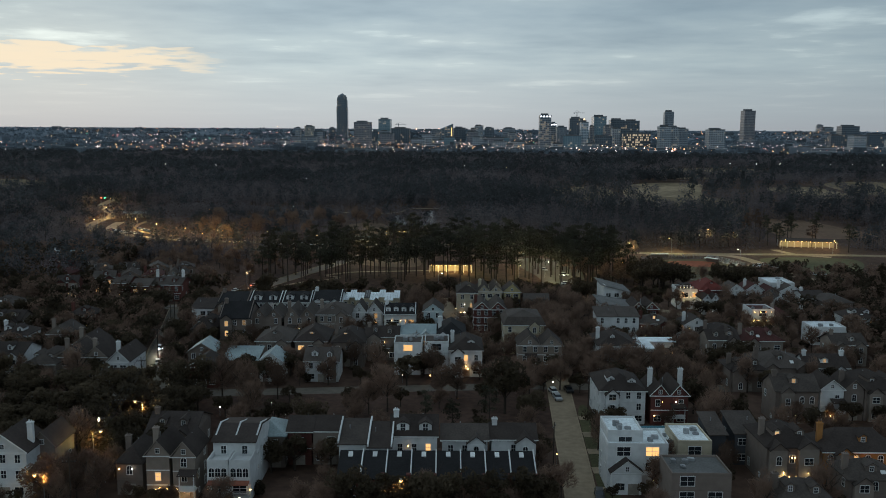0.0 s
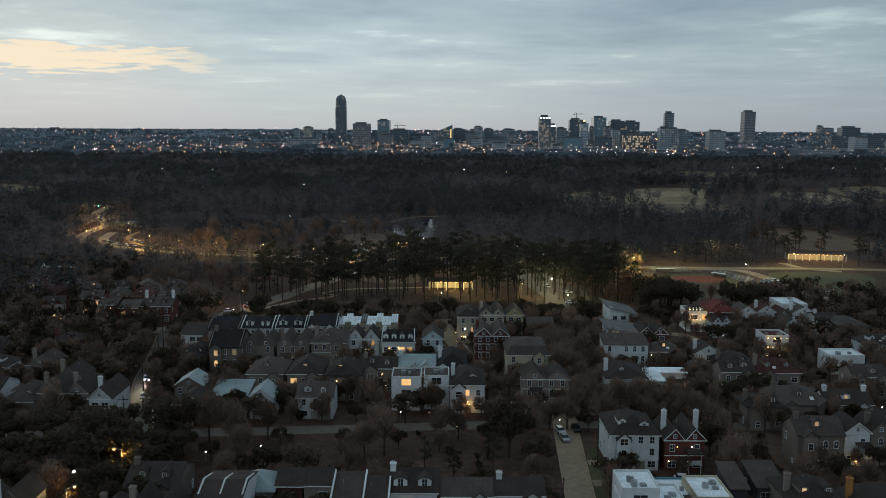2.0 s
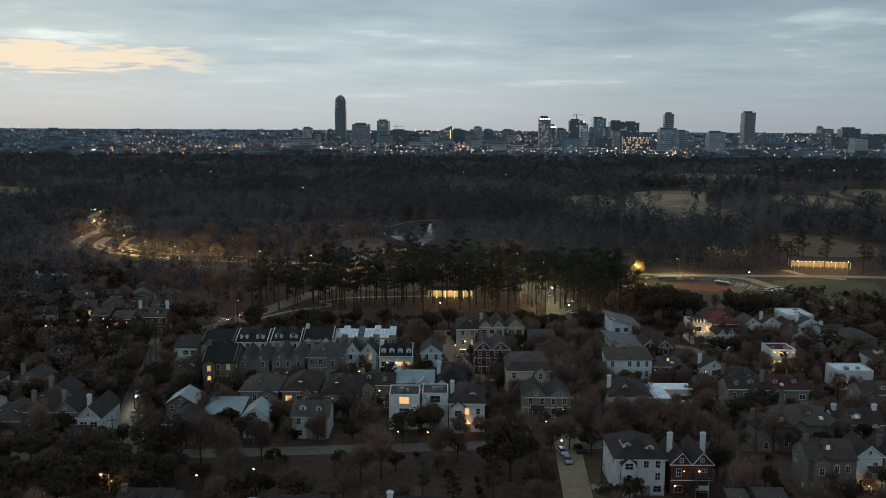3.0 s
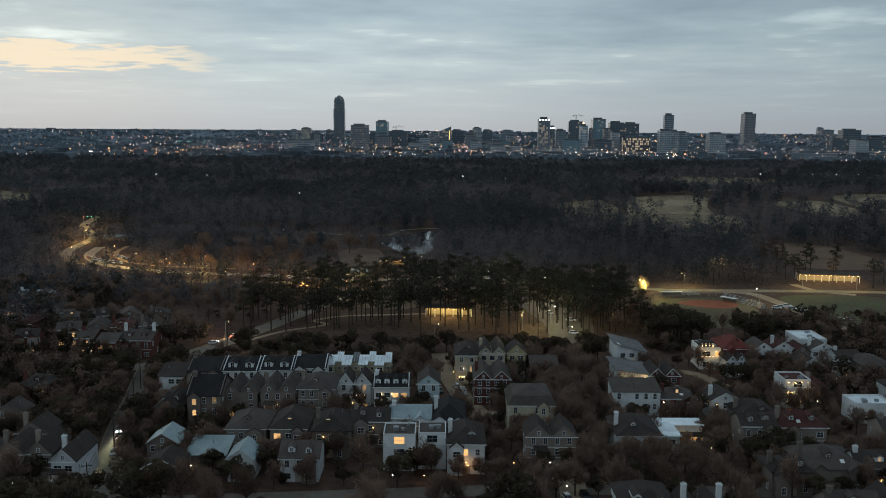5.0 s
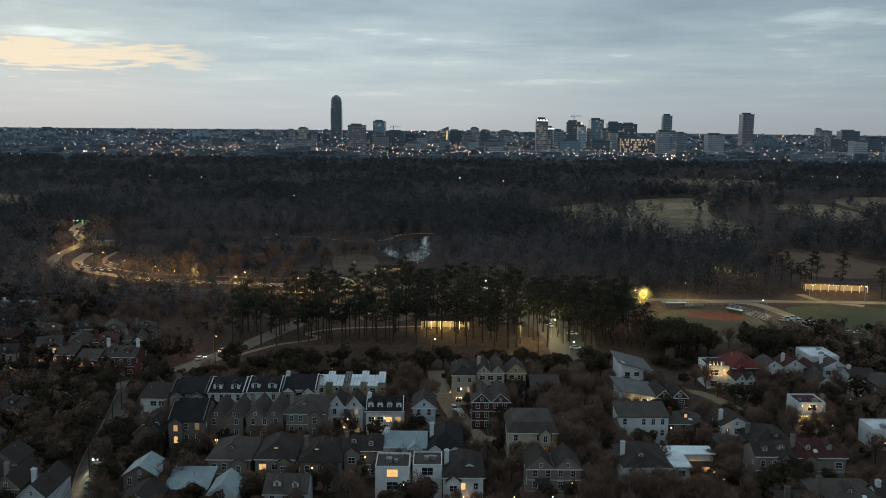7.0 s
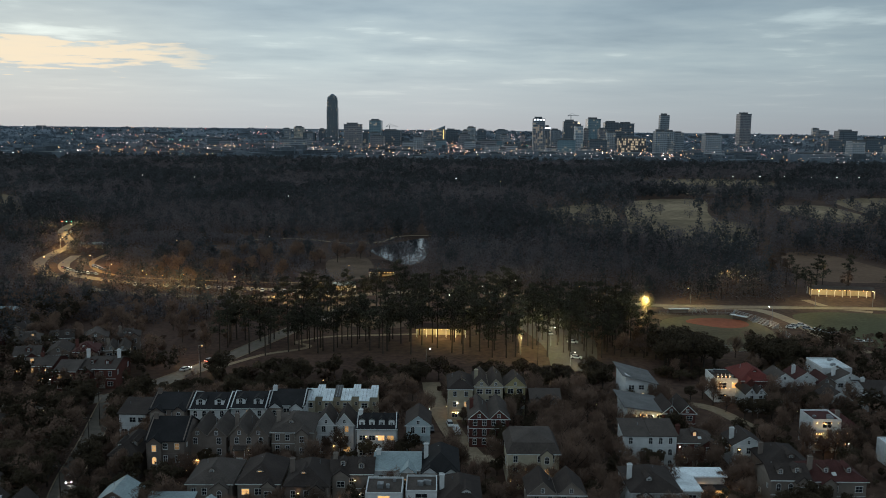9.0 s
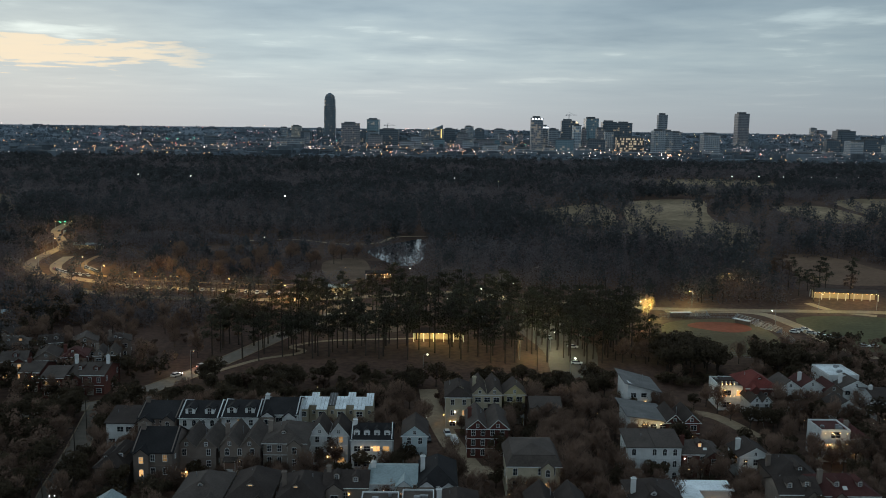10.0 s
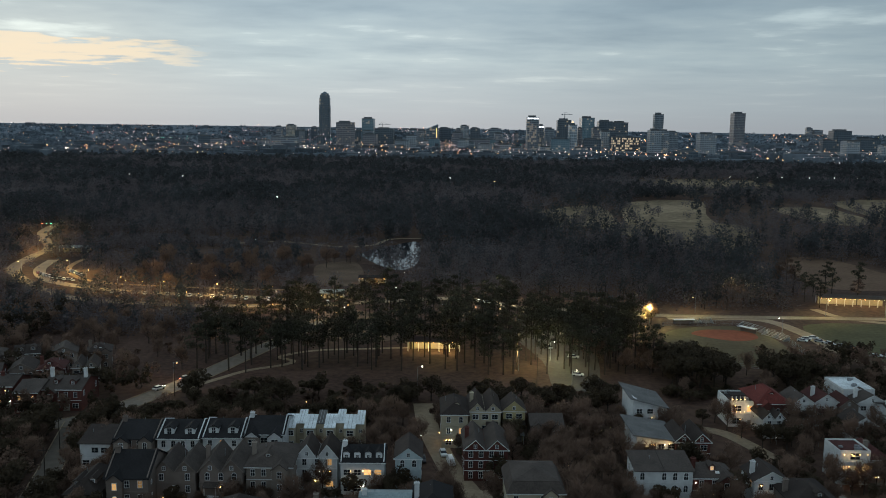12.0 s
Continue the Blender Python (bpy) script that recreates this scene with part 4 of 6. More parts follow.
house(141.2, 356.2, 10.6, 13.9, 9, "flat", 0, "white", "white", 2, 0, "white flat roofed building")
house(147.2, 336.6, 9.0, 15.2, 6.5, "gablex", 2, "white", "dark", 1, 0, "long white low building")
house(152.5, 328.5, 11.7, 24.0, 6.5, "hip", 2, "greige", "slate", 2, 0, "house with a grey hipped roof")
house(113.4, 302.0, 8.8, 8.3, 9, "flat", 0, "white", "redroof", 3, 1, "white villa with floodlit balconies")
house(120.2, 301.7, 4.9, 12.9, 7, "hip", 2, "beige", "redroof", 2, 1, "beige villa wing with a tile roof")
house(86.2, 288.6, 8.7, 7.0, 6.5, "gabley", 2.4, "white", "dark", 2, 1, "white house with a dark roof and lit window")
house(92.6, 277.3, 12.0, 15.0, 5.5, "hip", 2.4, "greige", "dark", 1, 1, "low house with a dark roof and lit glazed corner")
house(87.3, 263.1, 10.1, 9.2, 7.5, "gablex", 2.4, "beige", "dark", 2, 0, "beige house with wide windows")
house(99.1, 262.5, 13.1, 12.0, 7.5, "hip", 3, "beige", "redroof", 2, 0, "beige house with a dark red tile roof")
house(129.7, 329.3, 7.8, 7.0, 6.5, "gabley", 2.4, "white", "dark", 2, 0, "small white cottage with a gabled roof")
house(130.8, 287.6, 11.7, 7.7, 6, "flat", 0, "white", "white", 1, 1, "low house with a bright white flat roof")
house(105.6, 335.8, 6.8, 10.4, 6, "twin", 2, "white", "dark", 2, 0, "white house with a small gable")
house(-75, 305, 11.0, 15.0, 10, "gablex", 2.6, "greige", "black", 3, 0, "grey townhouse with a plain black roof")
house(-147, 372, 9.0, 11.0, 7, "gablex", 2.2, "brick", "slate", 2, 1, "brick townhouse with a red porch lamp", 0.25)
house(-137.5, 377, 8.5, 11.0, 7, "gabley", 2.4, "greige", "dark", 2, 0, "grey townhouse with a steep dark gable", 0.25)
house(-128, 378.5, 9.0, 10.0, 7, "hip", 2.4, "brick", "redroof", 2, 1, "brick townhouse with a dull red hipped roof", 0.25)
house(-117.5, 381, 9.0, 10.0, 7, "twin", 2.2, "beige", "dark", 2, 0, "beige townhouse with two dark gables", 0.25)
house(-158, 396, 10.0, 10.0, 6.5, "hip", 2.4, "greige", "slate", 2, 1, "grey house with a slate hipped roof", 0.3)
house(-146, 400, 9.0, 10.0, 6.5, "gablex", 2.2, "beige", "dark", 2, 0, "beige house with a low dark roof", 0.3)
house(-133.5, 402, 9.5, 10.0, 6.5, "gabley", 2.2, "greige", "slate", 2, 0, "grey house with a weathered slate roof", 0.3)
house(-121, 404, 9.0, 9.0, 6.5, "hip", 2.2, "greige", "dark", 2, 1, "grey house with a dark hipped roof", 0.3)
house(-158, 360, 9.0, 10.0, 7, "gablex", 2.2, "brick", "dark", 2, 1, "brick townhouse with lit garage lamps", 0.2)
house(-186, 410, 11.0, 11.0, 6.5, "hip", 2.4, "brick", "redroof", 2, 1, "house with a dull red hipped roof")
house(-170, 412, 9.0, 10.0, 6.5, "gabley", 2.4, "beige", "dark", 2, 0, "beige gabled house with dark roof")
house(-136, 268, 10.0, 10.0, 6.5, "hip", 2.6, "white", "dark", 2, 1, "white house with a dark hipped roof")
house(-122, 270, 9.0, 10.0, 6.5, "gabley", 2.8, "beige", "slate", 2, 0, "beige house with a steep slate roof")
house(-150, 292, 11.0, 10.0, 6, "gablex", 2.6, "greige", "dark", 2, 1, "grey house with a long dark roof")
house(-128, 300, 10.0, 10.0, 6, "hip", 2.6, "brick", "dark", 2, 1, "brick house with a dark hipped roof")
house(-165, 318, 11.0, 11.0, 6, "hip", 2.6, "beige", "slate", 2, 0, "beige house with a slate hipped roof")
house(-200, 455, 16.0, 10.0, 4.5, "gablex", 1.8, "white", "teal", 1, 0, "long low building with a pale metal roof")
house(140, 232, 12.0, 11.0, 6.5, "hip", 2.6, "greige", "dark", 2, 1, "grey house with a dark hipped roof")
house(126, 262, 11.0, 10.0, 6.5, "gablex", 2.6, "beige", "slate", 2, 1, "beige house with a slate roof and warm lamps")
house(148, 300, 11.0, 11.0, 6.5, "hip", 2.6, "white", "dark", 2, 1, "white house with a dark hipped roof")
ell_house(67.6, 262.0, 12.8, 14.0)
brick_row(-20.5, 18.5, 160.0, 13.0, 5.2, 2.5)
white_roof_row(-38.0, -16.0, 318.0)


# ---- streets, fields and water ----
strip("street", [(24.5, 130), (27.8, 166), (32.2, 230), (34, 250), (36, 262)], 6.0, M_ROAD, 0.06, "pale concrete residential street lined with parked cars", kerb=True)
strip("street", [(-74, 214), (-78, 230), (-91, 270), (-98, 305), (-104, 332), (-107, 346)], 6.0, M_STREET, 0.06, "pale concrete street with a car's headlights on it", kerb=True)
strip("street", [(-150, 226), (-77, 229), (11, 237), (32, 238), (120, 236)], 6.0, M_STREET, 0.05, "grey cross street beside a dormant lawn")
strip("street", [(-150, 331), (-125, 337), (-106, 347), (-97, 361), (-88, 380), (-80, 398), (-72, 420), (-60, 452), (-45, 490)], 8.0, M_STREET, 0.055, "grey through road leading into the park", kerb=True)
strip("lane", [(14, 290), (8, 310), (3, 335), (1, 352), (0, 366)], 6.5, M_ROAD, 0.05, "concrete lane with parked cars between houses")
strip("lane", [(8, 296), (20, 294), (30, 296)], 5.0, M_ROAD, 0.055, "concrete driveway apron")
strip("lane", [(78, 345), (92, 340), (100, 318)], 5.0, M_ROAD, 0.05, "pale concrete drive by a building plot")
for y, w in ((158, 3.2), (167, 2.6), (177, 3.4), (188, 3.0), (199, 3.4), (211, 3.0)):
    x = 31.4 + (y - 166) * 0.068
    drive = Solid().slab([(x, y - w / 2, 0.09), (x + 5.2, y - w / 2 + 0.2, 0.09), (x + 5.2, y + w / 2 + 0.2, 0.09), (x, y + w / 2, 0.09)], 0.09)
    tagged(new("driveway", drive.mesh("driveway", M_ROAD)), "short pale concrete driveway off the street", "driveway", kind="structure")
patch("verge", [(31.2, 152), (34.6, 152), (38.2, 214), (34.8, 214)], mat("verge_grass", (0.085, 0.080, 0.042), 0.95, 0.4), 0.035, "dull green verge beside the street", "lawn")
patch("lawn", [(-66, 186), (0, 190), (24, 195), (26, 230), (-20, 231), (-68, 221)], M_GRASS, 0.03, "dormant brown lawn with scattered trees", "lawn")
patch("meadow", [(-90, 378), (20, 366), (130, 372), (140, 398), (20, 404), (-70, 400)], M_GRASS, 0.03, "dormant reddish brown meadow below the pines", "meadow")
patch("meadow", [(-160, 400), (-70, 400), (-62, 470), (-120, 480), (-175, 450)], M_GRASS, 0.03, "brown winter meadow with scrub", "meadow")
patch("meadow", [(-150, 562), (-30, 545), (0, 620), (-60, 660), (-160, 640)], M_GRASS, 0.03, "brown winter picnic ground", "meadow")
patch("meadow", [(-71.3, 647.3), (-46.7, 660.8), (-37.4, 588.1), (-59.2, 577.7)], mat("sandy_slope", (0.13, 0.088, 0.060), 0.95, 0.4), 0.04, "tan grass slope by the pond", "meadow")
patch("meadow", [(-55.0, 478.6), (-45.7, 512.4), (-19.6, 498.2), (-12.4, 453.8), (-36.8, 452.8)], mat("sandy_path", (0.17, 0.12, 0.085), 0.95), 0.045, "sandy worn ground by a path", "meadow")
patch("parking_lot", [(47.1, 382.7), (63.5, 390.0), (71.6, 457.3), (55.2, 483.6), (38.2, 471.6), (46.9, 419.7)], M_ASPH, 0.04, "grey asphalt car park with lamps", "car park")
patch("ball_field", [(110.4, 471.5), (146.0, 484.3), (155.4, 460.7), (149.8, 423.3), (128.2, 414.4), (105.9, 421.8)], mat("outfield_grass", (0.105, 0.085, 0.05), 0.95, 0.25, 0.5, 0.04), 0.03, "worn green outfield of a ball field", "ball field")
patch("infield", [(120.9, 467.6), (130.2, 476.8), (147.1, 474.2), (148.6, 461.5), (136.0, 455.9)], M_CLAY, 0.06, "red clay infield", "infield")
patch("playing_field", [(178.8, 485.7), (221.6, 491.2), (231.8, 474.5), (203.6, 425.2), (182.3, 428.8)], mat("sports_grass", (0.085, 0.082, 0.045), 0.95, 0.25, 0.5, 0.04), 0.03, "green playing field beside the road", "playing field")
strip("park_road", [(-330.2, 877.7), (-313.5, 796.2), (-272.5, 714.2), (-265.8, 673.8), (-258.0, 629.4), (-237.1, 590.2), (-190.3, 537.4), (-140.4, 521.2), (-100.2, 517.7), (-55.4, 522.8), (-18.5, 534.9), (20.4, 543.0), (48.5, 521.3), (82.3, 516.2), (111.6, 507.1), (152.9, 503.9), (227.5, 502.5), (287.4, 494.2)], 7.0, M_ROAD, 0.07, "park road lit by warm street lamps", kerb=True)
strip("park_road", [(-245.8, 657.9), (-237.5, 618.0), (-217.4, 584.1), (-189.2, 564.6), (-150.3, 550.5), (-106.2, 543.6), (-69.0, 536.6), (-61.5, 525.3)], 7.0, M_ROAD, 0.06, "loop drive with parked cars")
strip("park_road", [(-227.9, 664.2), (-223.4, 627.5), (-203.3, 592.4), (-177.5, 575.7), (-143.6, 569.1), (-104.4, 563.0), (-60.5, 562.2)], 3.5, mat("gravel_path", (0.30, 0.20, 0.11), 0.95, 0.25, 0.6), 0.05, "tan gravel path under warm lamps")
strip("park_road", [(118.4, 501.0), (162.4, 499.4), (172.9, 472.0), (174.5, 441.9), (180.1, 412.2)], 7.0, M_ROAD, 0.065, "pale access road by the ball field")
strip("park_road", [(201.5, 524.9), (206.9, 505.3), (222.9, 493.6)], 5.0, M_ROAD, 0.06, "pale drive to a long building")
strip("path", [(-83, 379), (-75, 391), (-66, 403), (-54, 411), (-51, 417), (-57, 423), (-44, 433), (-20, 437), (0, 440)], 2.4, M_ROAD, 0.05, "pale jogging path under the pines")
strip("path", [(-152.0, 742.8), (-111.9, 759.2), (-65.5, 734.9), (-40.8, 746.3), (-29.3, 780.3), (-2.1, 789.8)], 4.0, M_ROAD, 0.05, "pale path along the pond", "path")
patch("pond", [(-37.8, 668.7), (-19.2, 633.1), (-6.9, 651.9), (-3.9, 731.1), (-8.7, 768.6), (-27.6, 741.2), (-46.2, 704.6)], M_WATER, 0.08, "still pond reflecting the pale sky", "water")
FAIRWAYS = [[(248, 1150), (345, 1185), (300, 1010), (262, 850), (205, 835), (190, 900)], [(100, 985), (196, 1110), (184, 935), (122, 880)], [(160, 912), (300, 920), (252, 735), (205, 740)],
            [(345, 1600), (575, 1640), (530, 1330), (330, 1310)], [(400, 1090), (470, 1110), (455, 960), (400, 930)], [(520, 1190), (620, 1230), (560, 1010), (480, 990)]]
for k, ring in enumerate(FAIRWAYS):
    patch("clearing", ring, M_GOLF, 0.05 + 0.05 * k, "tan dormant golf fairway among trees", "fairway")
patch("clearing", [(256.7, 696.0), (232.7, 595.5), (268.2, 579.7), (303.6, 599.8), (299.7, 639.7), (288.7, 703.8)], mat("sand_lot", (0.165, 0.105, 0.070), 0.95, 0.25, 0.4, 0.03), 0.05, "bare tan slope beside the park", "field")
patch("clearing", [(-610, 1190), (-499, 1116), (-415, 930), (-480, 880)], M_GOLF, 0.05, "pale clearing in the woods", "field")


# ---- trees ----
def leaf_tris(centres, size, rng, flat=0.6):
    n = len(centres)
    a = rng.normal(size=(n, 3))
    b = rng.normal(size=(n, 3))
    a[:, 2] *= flat
    b[:, 2] *= flat
    a /= np.linalg.norm(a, axis=1)[:, None]
    b -= a * (a * b).sum(1)[:, None]
    b /= np.linalg.norm(b, axis=1)[:, None] + 1e-9
    s = size * rng.uniform(0.6, 1.4, (n, 1))
    v = np.concatenate([centres + a * s, centres - a * s * 0.5 + b * s * 0.8, centres - a * s * 0.5 - b * s * 0.8], 1).reshape(-1, 3)
    return v, np.arange(3 * n).reshape(-1, 3)


def crown_points(rng, n, r, z0, z1, lumps):
    """Points gathered in lumps that together make an uneven crown."""
    c = rng.normal(size=(lumps, 3))
    c /= np.linalg.norm(c, axis=1)[:, None]
    c *= rng.uniform(0.35, 0.85, (lumps, 1))
    rad = rng.uniform(0.22, 0.42, lumps)
    k = rng.integers(0, lumps, n)
    p = rng.normal(size=(n, 3))
    p /= np.linalg.norm(p, axis=1)[:, None]
    p = c[k] + p * (rad[k] * rng.uniform(0.6, 1.0, n) ** 0.5)[:, None]
    return np.stack([p[:, 0] * r, p[:, 1] * r, (z0 + z1) / 2 + p[:, 2] * (z1 - z0) / 2], 1)


def np_mesh(name, v, f, m):
    me = bpy.data.meshes.new(name)
    me.from_pydata(v.tolist(), [], f.tolist())
    me.materials.append(m)
    return me


def limbs(rng, h, r, spread, n):
    s = Solid()
    s.tube((0, 0, 0), (0, 0, h * 0.35), r, r * 0.75, 7)
    s.tube((0, 0, h * 0.35), (0.2, 0.1, h * 0.7), r * 0.75, r * 0.3, 6)
    for k in range(n):
        a = math.tau * k / n + rng.uniform(-0.3, 0.3)
        z = h * rng.uniform(0.25, 0.55)
        p = (spread * 0.55 * math.cos(a), spread * 0.55 * math.sin(a), z + h * 0.2)
        s.tube((0, 0, z), p, r * 0.5, r * 0.22, 5)
        for q in (-0.5, 0.4):
            s.tube(p, (spread * 0.95 * math.cos(a + q), spread * 0.95 * math.sin(a + q), min(h * 0.95, p[2] + h * rng.uniform(0.1, 0.3))), r * 0.22, r * 0.06, 4)
    return s


def make_trees():
    rng = np.random.default_rng(3)
    kinds = {"oak_tree": [], "bare_tree": [], "pine_tree": [], "shrub": []}
    for k in range(4):
        h = 8.5 + k * 0.9
        tr = limbs(rng, h, 0.28, 4.4, 6).mesh("trunk", M_BARK)
        v, f = leaf_tris(crown_points(rng, 1300, 4.6 + 0.3 * k, 2.6, h + 0.6, 12), 0.42, rng)
        kinds["oak_tree"].append((tr, np_mesh("crown", v, f, M_OAK)))
    for k in range(4):
        h = 8.5 + k * 1.0
        tr = limbs(rng, h, 0.22, 3.8, 7).mesh("trunk", M_BARK)
        p = crown_points(rng, 1300, 4.2, 2.4, h + 0.8, 14)
        n = len(p)
        d = p - np.array([0, 0, h * 0.35])
        d = d / np.linalg.norm(d, axis=1)[:, None] + rng.normal(size=(n, 3)) * 0.5
        d /= np.linalg.norm(d, axis=1)[:, None]
        side = np.cross(d, rng.normal(size=(n, 3)))
        side /= np.linalg.norm(side, axis=1)[:, None]
        L = rng.uniform(0.5, 1.2, (n, 1))
        v = np.concatenate([p - d * L - side * 0.06, p - d * L + side * 0.06, p + d * L], 1).reshape(-1, 3)
        kinds["bare_tree"].append((tr, np_mesh("crown", v, np.arange(3 * n).reshape(-1, 3), M_TWIG)))
    for k in range(4):
        h = 17.0 + k * 1.6
        s = Solid().tube((0, 0, 0), (0.15, 0.1, h * 0.6), 0.30, 0.2, 7).tube((0.15, 0.1, h * 0.6), (0.1, -0.1, h), 0.2, 0.05, 6)
        pts = []
        for j in range(17):
            z = h * (0.48 + 0.5 * j / 17)
            a, L = rng.uniform(0, math.tau), (3.4 * (1 - ((j / 17 - 0.35) / 0.8) ** 2) + 0.5) * rng.uniform(0.6, 1.1)
            tip = np.array([L * math.cos(a), L * math.sin(a), z + rng.uniform(-0.2, 0.9)])
            s.tube((0.1, 0, z - 0.4), tuple(tip), 0.07, 0.02, 4)
            for c, n_ in ((tip, 34), (tip * [0.6, 0.6, 1], 22)):
                pts.append(c + rng.normal(size=(n_, 3)) * [0.75, 0.75, 0.38])
        v, f = leaf_tris(np.concatenate(pts), 0.36, rng)
        kinds["pine_tree"].append((s.mesh("trunk", M_BARK), np_mesh("crown", v, f, M_PINE)))
    for k in range(3):
        tr = Solid().tube((0, 0, 0), (0, 0, 0.9), 0.08, 0.05, 5).tube((0, 0, 0.4), (0.5, 0.2, 1.1), 0.05, 0.02, 4).mesh("stem", M_BARK)
        v, f = leaf_tris(crown_points(rng, 260, 1.5, 0.1, 2.2, 6), 0.3, rng)
        kinds["shrub"].append((tr, np_mesh("foliage", v, f, M_OAK)))
    return kinds


TREES = make_trees()
LABELS = {"oak_tree": ("dark evergreen live oak with a dense spreading crown", "tree"), "bare_tree": ("leafless winter tree with fine brown twigs", "tree"),
          "pine_tree": ("tall dark pine with a bare lower trunk", "tree"), "shrub": ("low dark evergreen shrub", "shrub")}


COUNT, REST = {}, {}


def tree(kind, x, y, s=1.0, z=0.0):
    k = R.randrange(len(TREES[kind]))
    COUNT[kind] = COUNT.get(kind, 0) + 1
    if COUNT[kind] > 180:
        REST.setdefault(kind, []).append((k, x, y, s, R.uniform(0, math.tau)))
        return
    tr, cr = TREES[kind][k]
    e = thing(kind, x, y, z, R.uniform(0, math.tau), *LABELS[kind])
    e.scale = (s, s, s * R.uniform(0.9, 1.1))
    part(tr.name.split(".")[0], tr, e)
    part(cr.name.split(".")[0], cr, e)


ROADS = [((24.5, 130), (27.6, 166)), ((27.6, 166), (32, 230)), ((-77, 225), (-91, 270)), ((-91, 270), (-97, 305)), ((-97, 305), (-107, 346)),
         ((-150, 226), (-77, 229)), ((-77, 229), (11, 237)), ((-150, 331), (-106, 347)), ((-106, 347), (-88, 380)), ((-88, 380), (-72, 420)), ((14, 290), (3, 335)), ((3, 335), (0, 366)), ((8, 296), (30, 296)), ((78, 345), (100, 318))]


def seg_dist(x, y, a, b):
    p, a, b = Vector((x, y)), Vector(a), Vector(b)
    t = max(0, min(1, (p - a).dot(b - a) / (b - a).length_squared))
    return (p - a - t * (b - a)).length


def is_free(x, y, r):
    if any(abs(x - a) < w + r and abs(y - b) < d + r for a, b, w, d in FOOT):
        return False
    return all(seg_dist(x, y, a, b) > 3.6 + r * 0.5 for a, b in ROADS)


placed = []


def scatter(kind, n, x0, x1, y0, y1, s0, s1, r, gap):
    got = 0
    for _ in range(n * 12):
        if got >= n:
            return
        x, y = R.uniform(x0, x1), R.uniform(y0, y1)
        if not is_free(x, y, r) or any((x - a) ** 2 + (y - b) ** 2 < gap * gap for a, b in placed):
            continue
        placed.append((x, y))
        tree(kind, x, y, R.uniform(s0, s1))
        got += 1


# lawn trees seen one by one
for x, y, k, s in ((-4, 199, "pine_tree", 0.5), (2.5, 195, "pine_tree", 0.48), (11, 196, "pine_tree", 0.55), (16, 214, "oak_tree", 1.35), (22, 205, "oak_tree", 0.95), (4, 226, "bare_tree", 0.8), (-14, 215, "bare_tree", 1.1),
                   (-50, 216, "bare_tree", 1.2), (-58, 222, "bare_tree", 1.1), (-44, 225, "bare_tree", 1.0), (-40, 200, "oak_tree", 0.9), (-31, 196, "oak_tree", 0.8), (-22, 210, "bare_tree", 0.9), (-10, 238, "oak_tree", 0.95)):
    placed.append((x, y))
    tree(k, x, y, s)

# front garden trees, one or two a house, where there is room
yards = list(FOOT)
for a, b, hw, hd in yards:
    for k in range(2):
        x, y = a + R.uniform(-hw, hw) * 0.9, b - hd - R.uniform(1.2, 3.4)
        if all(not (abs(x - p) < u + 0.3 and abs(y - q) < v + 0.3) for p, q, u, v in FOOT) and all(seg_dist(x, y, p, q) > 3.2 for p, q in ROADS) and R.random() < 0.8:
            placed.append((x, y))
            tree("bare_tree" if R.random() < 0.62 else "oak_tree", x, y, R.uniform(0.5, 0.85) if y > 172 else R.uniform(0.3, 0.45))
for k in range(15):
    tree("oak_tree" if k % 3 else "bare_tree", -19 + 2.7 * k + R.uniform(-0.8, 0.8), R.uniform(151, 156.5), R.uniform(0.65, 0.95))
scatter("oak_tree", 22, -74, -60, 176, 214, 0.7, 1.0, 0.2, 4.6)
scatter("bare_tree", 8, -76, -64, 150, 180, 0.6, 0.9, 0.2, 4.6)
scatter("oak_tree", 58, -140, -62, 182, 235, 0.75, 1.15, 0.4, 5.0)
scatter("bare_tree", 26, -140, -62, 165, 235, 0.75, 1.15, 0.2, 5.0)
scatter("oak_tree", 48, -130, -60, 235, 345, 0.6, 1.0, 0.4, 5.5)
scatter("bare_tree", 26, -130, -60, 235, 345, 0.6, 1.0, 0.2, 5.0)
scatter("bare_tree", 80, -60, 60, 146, 345, 0.6, 1.0, -0.4, 3.6)
scatter("oak_tree", 40, -60, 60, 146, 345, 0.45, 0.8, 0.0, 4.0)
scatter("bare_tree", 34, 28, 52, 232, 345, 0.8, 1.15, 0.3, 4.0)
scatter("oak_tree", 40, 48, 180, 165, 345, 0.55, 0.95, 0.0, 5.0)
scatter("bare_tree", 70, 30, 180, 146, 345, 0.65, 1.05, -0.4, 4.4)
scatter("shrub", 120, -90, 130, 146, 330, 0.6, 1.3, -0.3, 2.5)
scatter("oak_tree", 22, 0, 62, 354, 372, 0.6, 0.9, 0.2, 4.0)
scatter("oak_tree", 40, -82, 0, 338, 374, 0.55, 0.95, 0.2, 3.4)
scatter("oak_tree", 22, 88, 112, 384, 408, 0.95, 1.3, 0.2, 4.0)
scatter("oak_tree", 10, 127, 143, 384, 402, 0.95, 1.25, 0.2, 4.0)
scatter("bare_tree", 16, 84, 190, 372, 408, 0.6, 0.9, 0.2, 5.0)
scatter("shrub", 40, 84, 190, 370, 384, 1.3, 2.2, 0.0, 3.0)
scatter("shrub", 60, -84, 62, 340, 374, 1.5, 2.6, 0.0, 2.6)
scatter("pine_tree", 78, -86, 58, 400, 432, 0.85, 1.15, 0.0, 3.8)
scatter("pine_tree", 30, 62, 88, 400, 455, 0.8, 1.15, 0.0, 4.0)
scatter("bare_tree", 18, 62, 95, 398, 440, 0.6, 1.0, 0.0, 4.0)
